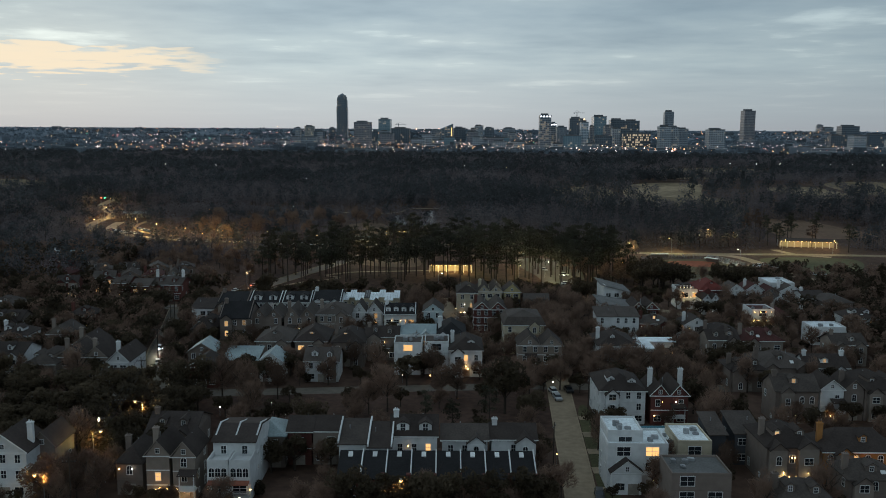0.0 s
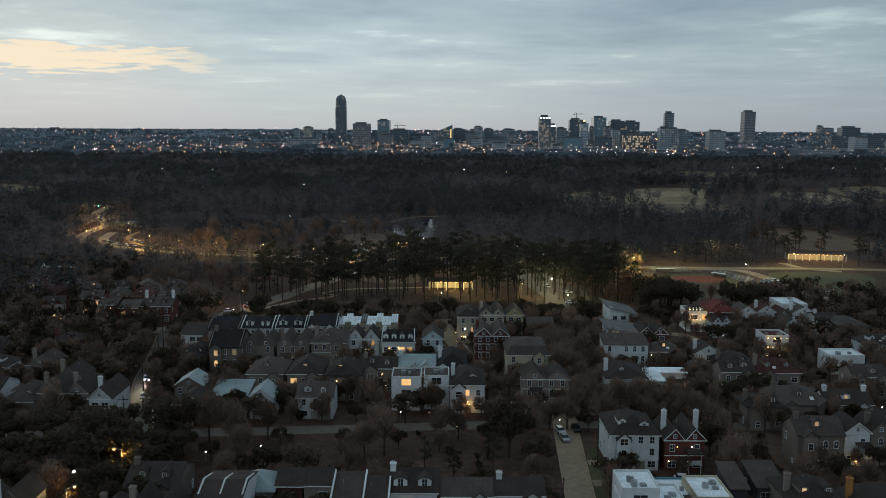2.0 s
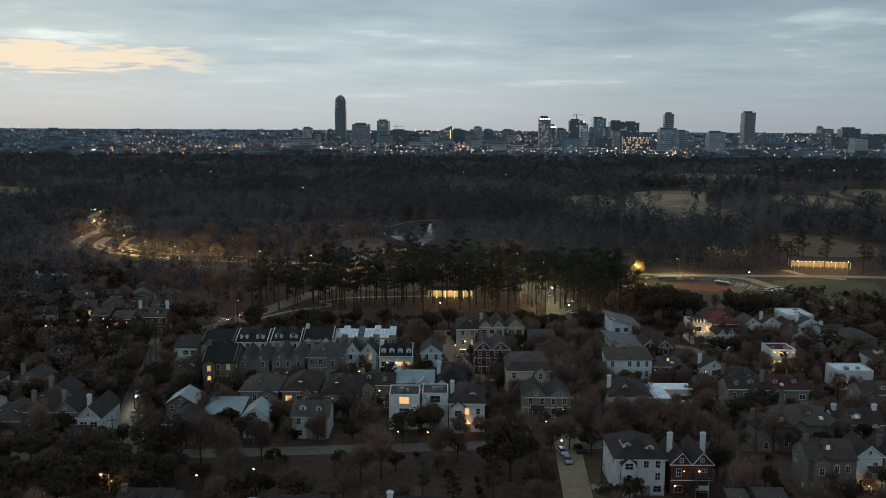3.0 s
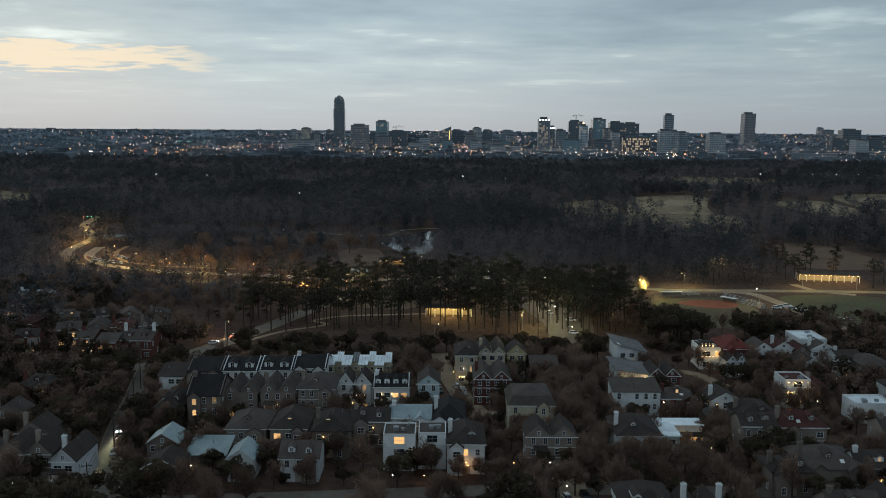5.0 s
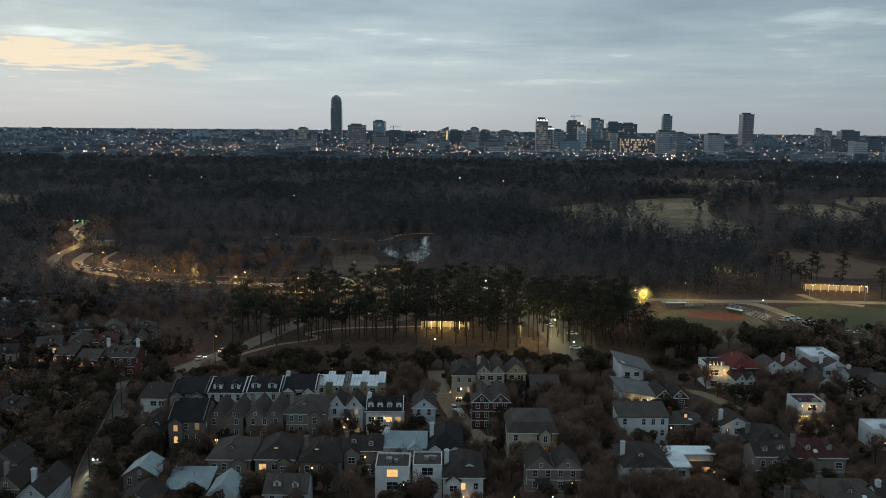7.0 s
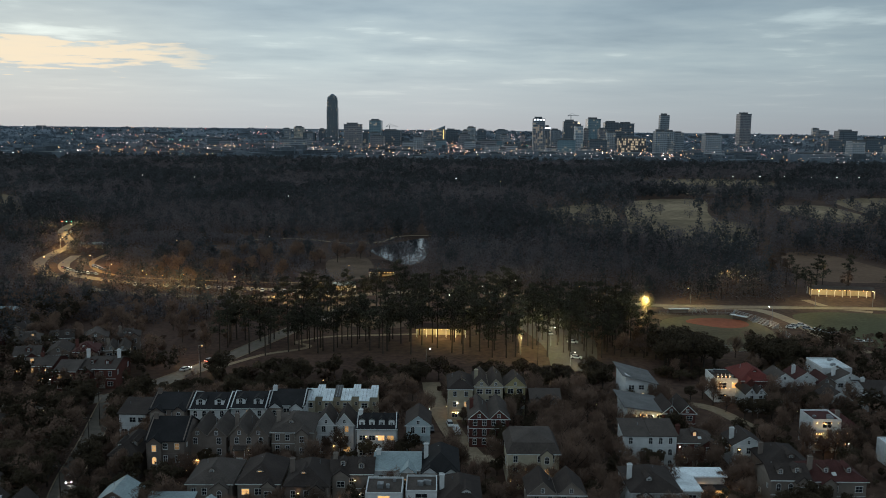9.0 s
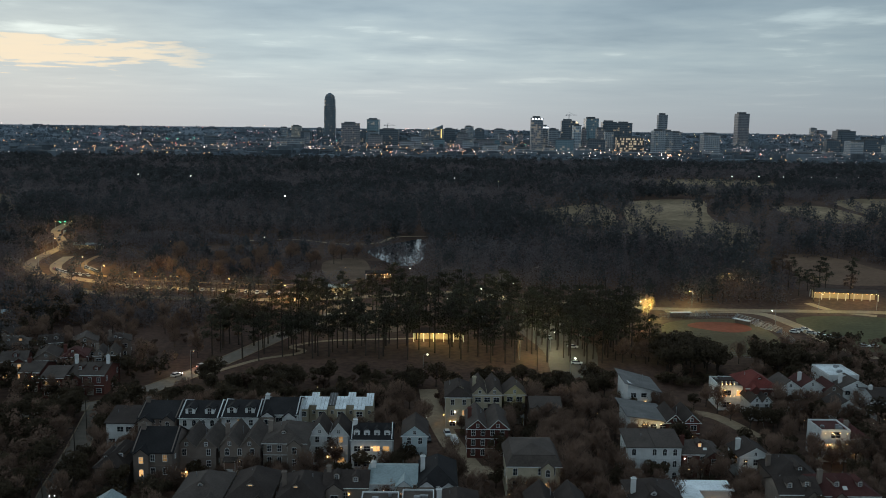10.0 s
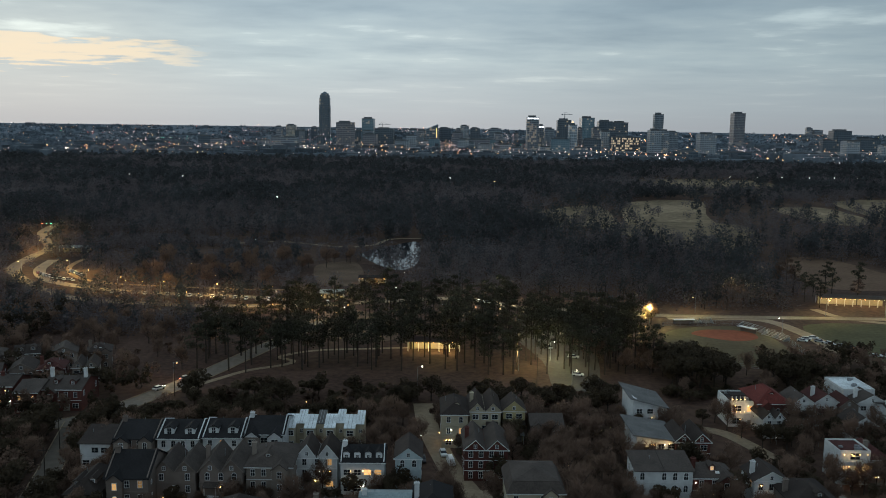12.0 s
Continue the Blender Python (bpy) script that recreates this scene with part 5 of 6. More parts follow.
scatter("pine_tree", 10, 46, 66, 395, 470, 0.9, 1.2, 0.0, 6.0)
scatter("pine_tree", 50, -70, 40, 432, 500, 0.85, 1.15, 0.0, 7)
scatter("shrub", 24, -160, -60, 395, 470, 0.5, 1.2, 0.0, 6.0)
scatter("bare_tree", 50, -165, -62, 398, 480, 0.5, 1.0, 0.0, 4.5)
scatter("bare_tree", 26, -170, -50, 545, 660, 0.9, 1.3, 0.0, 9.0)

scatter("bare_tree", 90, -130, 150, 236, 350, 0.5, 0.85, -0.2, 2.6)
scatter("oak_tree", 40, -130, 150, 236, 350, 0.4, 0.65, -0.6, 2.8)
scatter("pine_tree", 14, 182, 250, 505, 600, 0.7, 1.0, 0.0, 7.0)
scatter("bare_tree", 60, -120, 10, 240, 350, 0.55, 0.9, -0.2, 3.2)
scatter("bare_tree", 50, 10, 130, 240, 350, 0.55, 0.9, -0.2, 3.2)


def joined_rest():
    """Trees past counting, joined."""
    for kind, rows in REST.items():
        for j, (suffix, m) in enumerate((("trunks", M_BARK), ("crowns", M_OAK if kind == "oak_tree" else M_TWIG))):
            vs, fs, n = [], [], 0
            for k, x, y, sc, a in rows:
                me = TREES[kind][k][j]
                co = np.empty(len(me.vertices) * 3)
                me.vertices.foreach_get("co", co)
                co = co.reshape(-1, 3) * sc
                ca, sa = math.cos(a), math.sin(a)
                vs.append(np.stack([co[:, 0] * ca - co[:, 1] * sa + x, co[:, 0] * sa + co[:, 1] * ca + y, co[:, 2]], 1))
                fs += [tuple(n + i for i in p.vertices) for p in me.polygons]
                n += len(co)
            me = bpy.data.meshes.new(suffix)
            me.from_pydata(np.concatenate(vs).tolist(), [], fs)
            me.materials.append(m)
            tagged(new(f"{kind}_{suffix}", me), f"more {LABELS[kind][0]} crowding the gardens", "trees", kind="stuff")


joined_rest()


def far_grove():
    """Tree cover beyond the houses, past counting."""
    rng = np.random.default_rng(8)
    for name, lab, n, m, size in (("grove", "dark evergreen oaks crowding the far blocks", 420, M_OAK, 0.6), ("bare_grove", "leafless brown trees crowding the far blocks", 520, M_TWIG, 0.42)):
        c = []
        while len(c) < n:
            x, y = rng.uniform(-260, -95), rng.uniform(240, 500)
            if rng.uniform() < 0.35:
                x, y = rng.uniform(130, 260), rng.uniform(190, 420)
            if is_free(x, y, 1.5) and abs(x) < 0.6 * y + 15 and not (-165 < x < -60 and y > 395):
                h, r = rng.uniform(7, 11), rng.uniform(3.2, 5.0)
                c.append(crown_points(rng, 240, r, 1.2, h, 8) + [x, y, 0])
        v, f = leaf_tris(np.concatenate(c), size, rng)
        tagged(new(name, np_mesh(name, v, f, m)), lab, "trees", kind="stuff")


far_grove()


def in_ring(p, ring):
    """Which of the points lie inside a ring of corners."""
    hit = np.zeros(len(p), bool)
    for (ax, ay), (bx, by) in zip(ring, ring[1:] + ring[:1]):
        hit ^= ((ay > p[:, 1]) != (by > p[:, 1])) & (p[:, 0] < (bx - ax) * (p[:, 1] - ay) / (by - ay + 1e-9) + ax)
    return hit


def line_dist(p, line):
    best = np.full(len(p), 1e9)
    for a, b in zip(line, line[1:]):
        a, b = np.array(a, float), np.array(b, float)
        t = np.clip(((p - a) @ (b - a)) / ((b - a) @ (b - a)), 0, 1)
        best = np.minimum(best, np.linalg.norm(p - a - t[:, None] * (b - a), axis=1))
    return best


PARK_LINES = [[(-330, 878), (-313, 796), (-272, 714), (-266, 674), (-258, 629), (-237, 590), (-190, 537), (-140, 521), (-100, 518), (-55, 523), (-18, 535), (20, 543), (48, 521), (82, 516)],
              [(-246, 658), (-237, 618), (-217, 584), (-189, 565), (-150, 550), (-106, 544), (-69, 537)], [(-228, 664), (-223, 627), (-203, 592), (-177, 576), (-144, 569), (-104, 563), (-60, 562)],
              [(-152, 743), (-112, 759), (-65, 735), (-41, 746), (-29, 780)]]
POND = [(-36, 682), (-19, 655), (-6, 660), (0, 731), (-6, 772), (-30, 745), (-49, 704)]


def woods():
    """The park forest as joined crowns, denser tufts near and coarser ones far."""
    rng = np.random.default_rng(11)
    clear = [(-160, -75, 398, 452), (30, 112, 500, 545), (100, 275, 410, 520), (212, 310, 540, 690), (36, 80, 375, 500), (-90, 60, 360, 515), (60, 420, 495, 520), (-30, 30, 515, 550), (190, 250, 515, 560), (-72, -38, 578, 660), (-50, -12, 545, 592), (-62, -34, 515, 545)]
    thin = [(300, 640, 740, 1200, 0.30), (105, 300, 740, 1150, 0.55), (-170, -48, 560, 760, 0.55), (-48, 2, 585, 640, 0.25), (-235, -150, 575, 700, 0.45)]
    bands = [(380, 640, 7.0, 120, 0.62, 4.8), (640, 1000, 8.6, 100, 0.85, 6.2), (1000, 1500, 12.0, 84, 1.25, 8.4), (1500, 2200, 16.0, 72, 1.8, 11.0)]
    for j, (y0, y1, gap, n, size, rad) in enumerate(bands):
        half = 0.56 * y1 + 40
        gx, gy = np.meshgrid(np.arange(-half, half, gap), np.arange(y0, y1, gap))
        p = np.stack([gx.ravel(), gy.ravel()], 1) + rng.uniform(-0.46, 0.46, (gx.size, 2)) * gap
        p = p[np.abs(p[:, 0]) < 0.56 * p[:, 1] + 40]
        keep = rng.uniform(size=len(p)) < 0.95
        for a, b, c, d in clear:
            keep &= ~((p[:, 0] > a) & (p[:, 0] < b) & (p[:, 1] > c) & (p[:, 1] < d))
        for a, b, c, d, q in thin:
            ins = (p[:, 0] > a) & (p[:, 0] < b) & (p[:, 1] > c) & (p[:, 1] < d)
            keep &= ~ins | (rng.uniform(size=len(p)) < q)
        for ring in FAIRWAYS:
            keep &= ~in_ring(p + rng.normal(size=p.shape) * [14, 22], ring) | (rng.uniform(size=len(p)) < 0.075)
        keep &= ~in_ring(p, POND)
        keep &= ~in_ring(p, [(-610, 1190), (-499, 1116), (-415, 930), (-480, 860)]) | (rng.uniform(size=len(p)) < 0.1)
        for line in PARK_LINES:
            keep &= line_dist(p, line) > 6.5
        if j == 0:
            keep &= (p[:, 1] > 480) | (p[:, 0] < -165) | (p[:, 0] > 220) | ((p[:, 0] < -62) & (p[:, 1] > 452))
        p = p[keep]
        # lower growth on both sides of the park drive
        low = (p[:, 0] > -330) & (p[:, 0] < -40) & (p[:, 1] > 430) & (p[:, 1] < 760)
        bare = ((rng.uniform(size=len(p)) + 0.35 * np.sin(p[:, 0] * 0.013 + 1.0) * np.cos(p[:, 1] * 0.011)) > 0.42) | (low & (rng.uniform(size=len(p)) < 0.6))
        for name, m, sel, sz in (("woods", M_PINE_HAZE, ~bare, 1.0), ("bare_woods", M_TWIG_HAZE, bare, 0.7)):
            q = p[sel]
            k = len(q)
            h = rng.uniform(13, 23, k) * (1.0 if name == "woods" else 0.75)
            h = np.where(low[sel], h * 0.58, h)
            r = rad * rng.uniform(0.55, 1.1, k) * (0.8 if name == "woods" else 1.0)
            u = rng.normal(size=(k, n, 3))
            u /= np.linalg.norm(u, axis=2)[..., None]
            u *= rng.uniform(0.45, 1.05, (k, n, 1))
            c = np.empty_like(u)
            taper = 1.0 - 0.3 * u[..., 2] if name == "woods" else 1.0
            c[..., 0] = q[:, None, 0] + u[..., 0] * r[:, None] * taper
            c[..., 1] = q[:, None, 1] + u[..., 1] * r[:, None] * taper
            c[..., 2] = (0.58 * h)[:, None] + u[..., 2] * (0.42 * h)[:, None]
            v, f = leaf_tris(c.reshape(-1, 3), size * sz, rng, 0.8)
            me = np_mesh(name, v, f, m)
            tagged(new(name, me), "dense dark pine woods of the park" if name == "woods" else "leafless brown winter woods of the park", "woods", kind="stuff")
        if j < 2:
            s = Solid()
            for x, y in p[rng.uniform(size=len(p)) < 0.5]:
                s.tube((x, y, 0), (x, y, 7), 0.2, 0.12, 4)
            tagged(new("tree_trunks", s.mesh("tree_trunks", M_BARK)), "dark trunks standing in the park woods", "woods", kind="stuff")
            q = p[(p[:, 1] < 760) & (rng.uniform(size=len(p)) < 0.8)]
            u = rng.normal(size=(len(q), 26, 3)) * [3.4, 3.4, 0.9] + [0, 0, 1.6]
            u[..., 2] = np.abs(u[..., 2])
            u[..., :2] += q[:, None, :]
            v, f = leaf_tris(u.reshape(-1, 3), 0.55, rng)
            tagged(new("undergrowth", np_mesh("undergrowth", v, f, M_TWIG_HAZE)), "brown undergrowth of twigs below the park trees", "undergrowth", kind="stuff")


# needle and twig colours lifted and blued, aerial haze put into the base colour
M_PINE_HAZE = mat("woods_pine", (0.080, 0.084, 0.088), 0.8, 0.4, 0.25, 0.012, 0.0, 0.0, 0.12, True, 0.8)
M_TWIG_HAZE = mat("woods_bare", (0.158, 0.138, 0.143), 0.9, 0.3, 0.25, 0.012, 0.0, 0.0, 0.12, True, 0.8)
woods()


# ---- skyline ----
def facade(name, base, glass, lit, fw=3.6, fh=4.0, rough=0.4):
    """Office or flat facade: floors and bays, with some rooms lit."""
    if name in MATS:
        return MATS[name]
    m = MATS[name] = bpy.data.materials.new(name)
    m.use_nodes = True
    nt = m.node_tree
    N, b = nt.nodes.new, nt.nodes["Principled BSDF"]

    def mn(op, a, c=None):
        n = N("ShaderNodeMath")
        n.operation = op
        for i, v in enumerate((a, c)):
            if v is None:
                continue
            if isinstance(v, (int, float)):
                n.inputs[i].default_value = v
            else:
                link(nt, v, n.inputs[i])
        return n.outputs[0]

    tc, geo = N("ShaderNodeTexCoord"), N("ShaderNodeNewGeometry")
    sp, sn = N("ShaderNodeSeparateXYZ"), N("ShaderNodeSeparateXYZ")
    link(nt, tc.outputs["Object"], sp.inputs[0])
    link(nt, geo.outputs["Normal"], sn.inputs[0])
    u = mn("ADD", mn("MULTIPLY", sp.outputs[0], mn("ABSOLUTE", sn.outputs[1])), mn("MULTIPLY", sp.outputs[1], mn("ABSOLUTE", sn.outputs[0])))
    cu, cz = mn("DIVIDE", u, fw), mn("DIVIDE", sp.outputs[2], fh)
    inside = mn("MULTIPLY", mn("MULTIPLY", mn("GREATER_THAN", mn("FRACT", cu), 0.22), mn("GREATER_THAN", mn("FRACT", cz), 0.35)), mn("LESS_THAN", mn("ABSOLUTE", sn.outputs[2]), 0.5))
    cell = N("ShaderNodeCombineXYZ")
    link(nt, mn("FLOOR", cu), cell.inputs[0])
    link(nt, mn("FLOOR", cz), cell.inputs[1])
    info = N("ShaderNodeObjectInfo")
    link(nt, mn("MULTIPLY", info.outputs["Random"], 91.0), cell.inputs[2])
    wn = N("ShaderNodeTexWhiteNoise")
    link(nt, cell.outputs[0], wn.inputs["Vector"])
    on = mn("MULTIPLY", mn("GREATER_THAN", wn.outputs["Value"], 1 - lit), inside)
    mx = N("ShaderNodeMix")
    mx.data_type = "RGBA"
    link(nt, inside, mx.inputs[0])
    mx.inputs[6].default_value, mx.inputs[7].default_value = (*base, 1), (*glass, 1)
    link(nt, mx.outputs[2], b.inputs["Base Color"])
    b.inputs["Roughness"].default_value = rough
    b.inputs["Emission Color"].default_value = (1.0, 0.78, 0.50, 1)
    link(nt, mn("MULTIPLY", on, 0.55 if name == "facade_golden" else 0.24), b.inputs["Emission Strength"])
    return m


# wall and glass colours pulled towards blue-grey, replacing the haze over the skyline
HAZY_FACADES = {
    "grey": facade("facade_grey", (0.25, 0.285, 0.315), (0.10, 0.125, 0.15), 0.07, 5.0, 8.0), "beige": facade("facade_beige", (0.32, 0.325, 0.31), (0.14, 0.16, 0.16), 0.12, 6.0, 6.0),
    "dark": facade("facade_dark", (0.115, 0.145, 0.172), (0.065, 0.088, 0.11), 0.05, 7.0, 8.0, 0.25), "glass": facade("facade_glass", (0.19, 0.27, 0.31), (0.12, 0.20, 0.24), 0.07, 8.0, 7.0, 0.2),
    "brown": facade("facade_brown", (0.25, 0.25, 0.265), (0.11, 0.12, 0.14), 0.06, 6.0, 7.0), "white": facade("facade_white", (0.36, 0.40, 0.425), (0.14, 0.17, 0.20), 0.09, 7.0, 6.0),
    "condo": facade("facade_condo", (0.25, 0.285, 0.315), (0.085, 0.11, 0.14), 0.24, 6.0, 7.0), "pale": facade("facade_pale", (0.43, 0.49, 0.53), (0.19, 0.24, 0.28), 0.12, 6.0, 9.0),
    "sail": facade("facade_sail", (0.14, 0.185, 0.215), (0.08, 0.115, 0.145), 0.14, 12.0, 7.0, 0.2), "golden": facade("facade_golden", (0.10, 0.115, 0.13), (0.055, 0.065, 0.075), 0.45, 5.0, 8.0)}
TOWER_LABEL = {"grey": "grey concrete office tower on the skyline", "beige": "beige office block with lit floors", "dark": "dark glass office tower", "glass": "blue glass high rise with lit rooms", "brown": "brown stone high rise", "white": "pale concrete apartment tower",
               "condo": "apartment tower with many lit windows and a bright crown", "pale": "pale tower with a pointed lit crown", "sail": "glass tower with a slanted top", "golden": "broad dark block with rows of golden lit windows"}


def tower(x, y, w, top, kind):
    z0 = rise(y, x)
    h = max(top - z0, 8.0)
    d = min(w * 0.9, 45)
    e = thing("tower", x, y, z0, R.uniform(-0.12, 0.12), TOWER_LABEL[kind], "skyscraper" if h > 60 else "building", "city skyline")
    m = HAZY_FACADES[kind]
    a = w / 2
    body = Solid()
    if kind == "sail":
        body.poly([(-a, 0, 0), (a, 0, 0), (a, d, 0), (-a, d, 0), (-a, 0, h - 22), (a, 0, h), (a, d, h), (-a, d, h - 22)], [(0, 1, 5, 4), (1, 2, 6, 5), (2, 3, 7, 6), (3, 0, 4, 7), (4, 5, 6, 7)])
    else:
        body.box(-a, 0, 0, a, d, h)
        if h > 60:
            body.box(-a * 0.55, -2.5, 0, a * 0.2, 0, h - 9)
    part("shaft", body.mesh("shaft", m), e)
    if kind != "sail":
        cap = Solid().box(-a * 0.7, d * 0.2, h, a * 0.5, d * 0.8, h + min(7, h * 0.05 + 1.5)).box(-a - 0.5, -0.6, h - 1.5, a + 0.5, -0.05, h + 0.6)
        part("plant_room", cap.mesh("plant_room", mat("plant_room", (0.13, 0.14, 0.15))), e)
    if kind == "condo":
        s = Solid()
        for k in range(4):
            s.box(-a + k * w / 4 + 1.5, -0.8, h - 6, -a + k * w / 4 + w / 6 + 1.5, -0.65, h - 1)
        part("crown_light", s.mesh("crown_light", glow("crown_white", (0.85, 0.92, 1.0), 2.2)), e)
    if kind == "pale":
        part("spire", Solid().tube((0, d / 2, h), (0, d / 2, h + 14), a * 0.6, 0.5, 6).mesh("spire", glow("spire_light", (1.0, 0.75, 0.45), 1.2)), e)
    if kind == "sail":
        part("light_strip", Solid().box(a - 9, -0.5, 5, a - 5, -0.1, h - 16).mesh("light_strip", glow("strip_gold", (1.0, 0.72, 0.25), 1.3)), e)
    if h > 25 and w > 25:
        part("podium", Solid().box(-a - 9, -10, 0, a + 12, d, 12).mesh("podium", HAZY_FACADES["grey"]), e)


def landmark():
    x, y = -484.0, 4200.0
    z0 = rise(y, x)
    top = 236.0
    e = thing("tower", x, y, z0, 0, "tallest tower with dark glass, setbacks and a stepped crown", "skyscraper", "city skyline")
    h = top - z0

    def octa_ring(w, c, z):
        return [(-w + c, -w, z), (w - c, -w, z), (w, -w + c, z), (w, w - c, z), (w - c, w, z), (-w + c, w, z), (-w, w - c, z), (-w, -w + c, z)]

    def prism(s, w, c, za, zb, w2=None):
        a, b = octa_ring(w, c, za), octa_ring(w2 or w, c * (w2 or w) / w, zb)
        s.poly(a + b, [(i, (i + 1) % 8, 8 + (i + 1) % 8, 8 + i) for i in range(8)] + [tuple(range(8, 16))])

    # same haze tint mixed into the landmark's colours
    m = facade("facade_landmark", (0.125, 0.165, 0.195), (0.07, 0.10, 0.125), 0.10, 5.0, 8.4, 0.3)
    s = Solid()
    prism(s, 25.5, 5, 0, h * 0.70)
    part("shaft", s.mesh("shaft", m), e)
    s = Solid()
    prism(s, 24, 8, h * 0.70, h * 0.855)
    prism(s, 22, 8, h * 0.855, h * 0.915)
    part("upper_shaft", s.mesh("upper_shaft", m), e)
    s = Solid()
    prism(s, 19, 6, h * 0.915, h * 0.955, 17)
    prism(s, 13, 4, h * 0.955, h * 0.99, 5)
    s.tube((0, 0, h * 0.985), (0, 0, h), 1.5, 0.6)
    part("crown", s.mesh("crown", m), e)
    part("crown_band", Solid().box(-22.3, -22.3, h * 0.855, 22.3, -21.9, h * 0.862).mesh("crown_band", mat("plant_room", (0.13, 0.14, 0.15))), e)
    s = Solid()
    for k in (-16, -8, 0, 8, 16):
        s.box(k - 0.9, -26.2, 0, k + 0.9, -25.4, h * 0.70)
    part("pier", s.mesh("pier", mat("tower_pier", (0.15, 0.17, 0.19))), e)


landmark()
tower(-683, 4100, 26, 72, "grey")
tower(-628, 4100, 44, 80, "beige")
tower(-553, 3900, 51, 57, "dark")
tower(-509, 4000, 25, 72, "dark")
tower(-308, 3350, 69, 94, "brown")
tower(-289, 3700, 23, 60, "dark")
tower(-271, 4000, 53, 113, "glass")
tower(-173, 3500, 72, 72, "dark")
tower(-59, 3100, 37, 53, "white")
tower(-32, 3800, 38, 66, "grey")
tower(14, 3700, 53, 92, "sail")
tower(70, 3800, 50, 76, "dark")
tower(117, 3600, 45, 60, "brown")
tower(170, 4200, 40, 87, "white")
tower(214, 4100, 41, 77, "dark")
tower(116, 3000, 38, 44, "white")
tower(188, 3300, 77, 39, "brown")
tower(184, 2900, 51, 32, "white")
tower(313, 4200, 56, 76, "grey")
tower(-557, 3300, 35, 39, "grey")
tower(-510, 3300, 58, 38, "grey")
tower(359, 3100, 41, 120, "condo")
tower(394, 3150, 20, 92, "condo")
tower(472, 3500, 38, 81, "grey")
tower(529, 3500, 53, 115, "dark")
tower(433, 2950, 59, 51, "glass")
tower(482, 3000, 26, 97, "pale")
tower(609, 3600, 18, 85, "brown")
tower(677, 3800, 55, 128, "glass")
tower(547, 3000, 59, 50, "dark")
tower(658, 3500, 31, 86, "brown")
tower(772, 3900, 62, 115, "dark")
tower(610, 3100, 29, 76, "white")
tower(835, 3900, 69, 111, "dark")
tower(661, 3000, 91, 59, "golden")
tower(734, 2900, 38, 83, "white")
tower(873, 3400, 34, 141, "grey")
tower(778, 2950, 24, 81, "white")
tower(903, 3300, 35, 76, "grey")
tower(904, 2900, 53, 74, "white")
tower(1358, 3900, 50, 158, "brown")
tower(1886, 4400, 28, 100, "grey")
tower(1932, 4400, 45, 89, "grey")
tower(1479, 3300, 40, 55, "dark")
tower(1530, 3300, 67, 89, "dark")
tower(1426, 3000, 46, 56, "white")
tower(1637, 3300, 78, 58, "dark")
tower(1542, 3000, 34, 43, "white")
tower(1150, 2700, 123, 21, "grey")
tower(-819, 3300, 45, 39, "dark")
tower(-776, 3300, 41, 28, "grey")
tower(-1213, 3200, 79, 15, "dark")
tower(-192, 2950, 52, 13, "white")
tower(-92, 3000, 34, 20, "brown")
tower(-345, 3100, 78, 6, "dark")
tower(253, 3000, 47, 29, "white")
tower(290, 2900, 46, 21, "grey")
tower(474, 2800, 44, 26, "white")
tower(811, 2800, 64, 20, "dark")
tower(965, 2800, 89, 19, "dark")
tower(-667, 3300, 62, 17, "dark")
tower(-1089, 3600, 112, 12, "dark")
tower(-640, 3500, 50, 24, "grey")


for k in range(34):
    yy = R.uniform(2950, 4150)
    tower(R.uniform(-0.17, 0.27) * yy, yy, R.uniform(18, 50), rise(yy) + R.uniform(16, 58), R.choice(("grey", "dark", "brown", "white", "glass", "white")))


def crane(x, y, h):
    e = thing("tower_crane", x, y, 0, 0.3, "slender construction crane above a building site", "crane", "construction cranes")
    part("mast", Solid().box(-1.2, -1.2, 0, 1.2, 1.2, h).mesh("mast", M_METAL), e)
    part("jib", Solid().box(-14, -0.8, h - 4, 34, 0.8, h - 2.5).box(-14, -1.5, h - 6, -9, 1.5, h - 2.5).tube((0, 0, h + 6), (26, 0, h - 2.5), 0.3, 0.3, 4).tube((0, 0, h + 6), (-12, 0, h - 2.5), 0.3, 0.3, 4).mesh("jib", M_METAL), e)


crane(-190, 3700, 92)
crane(545, 3600, 142)


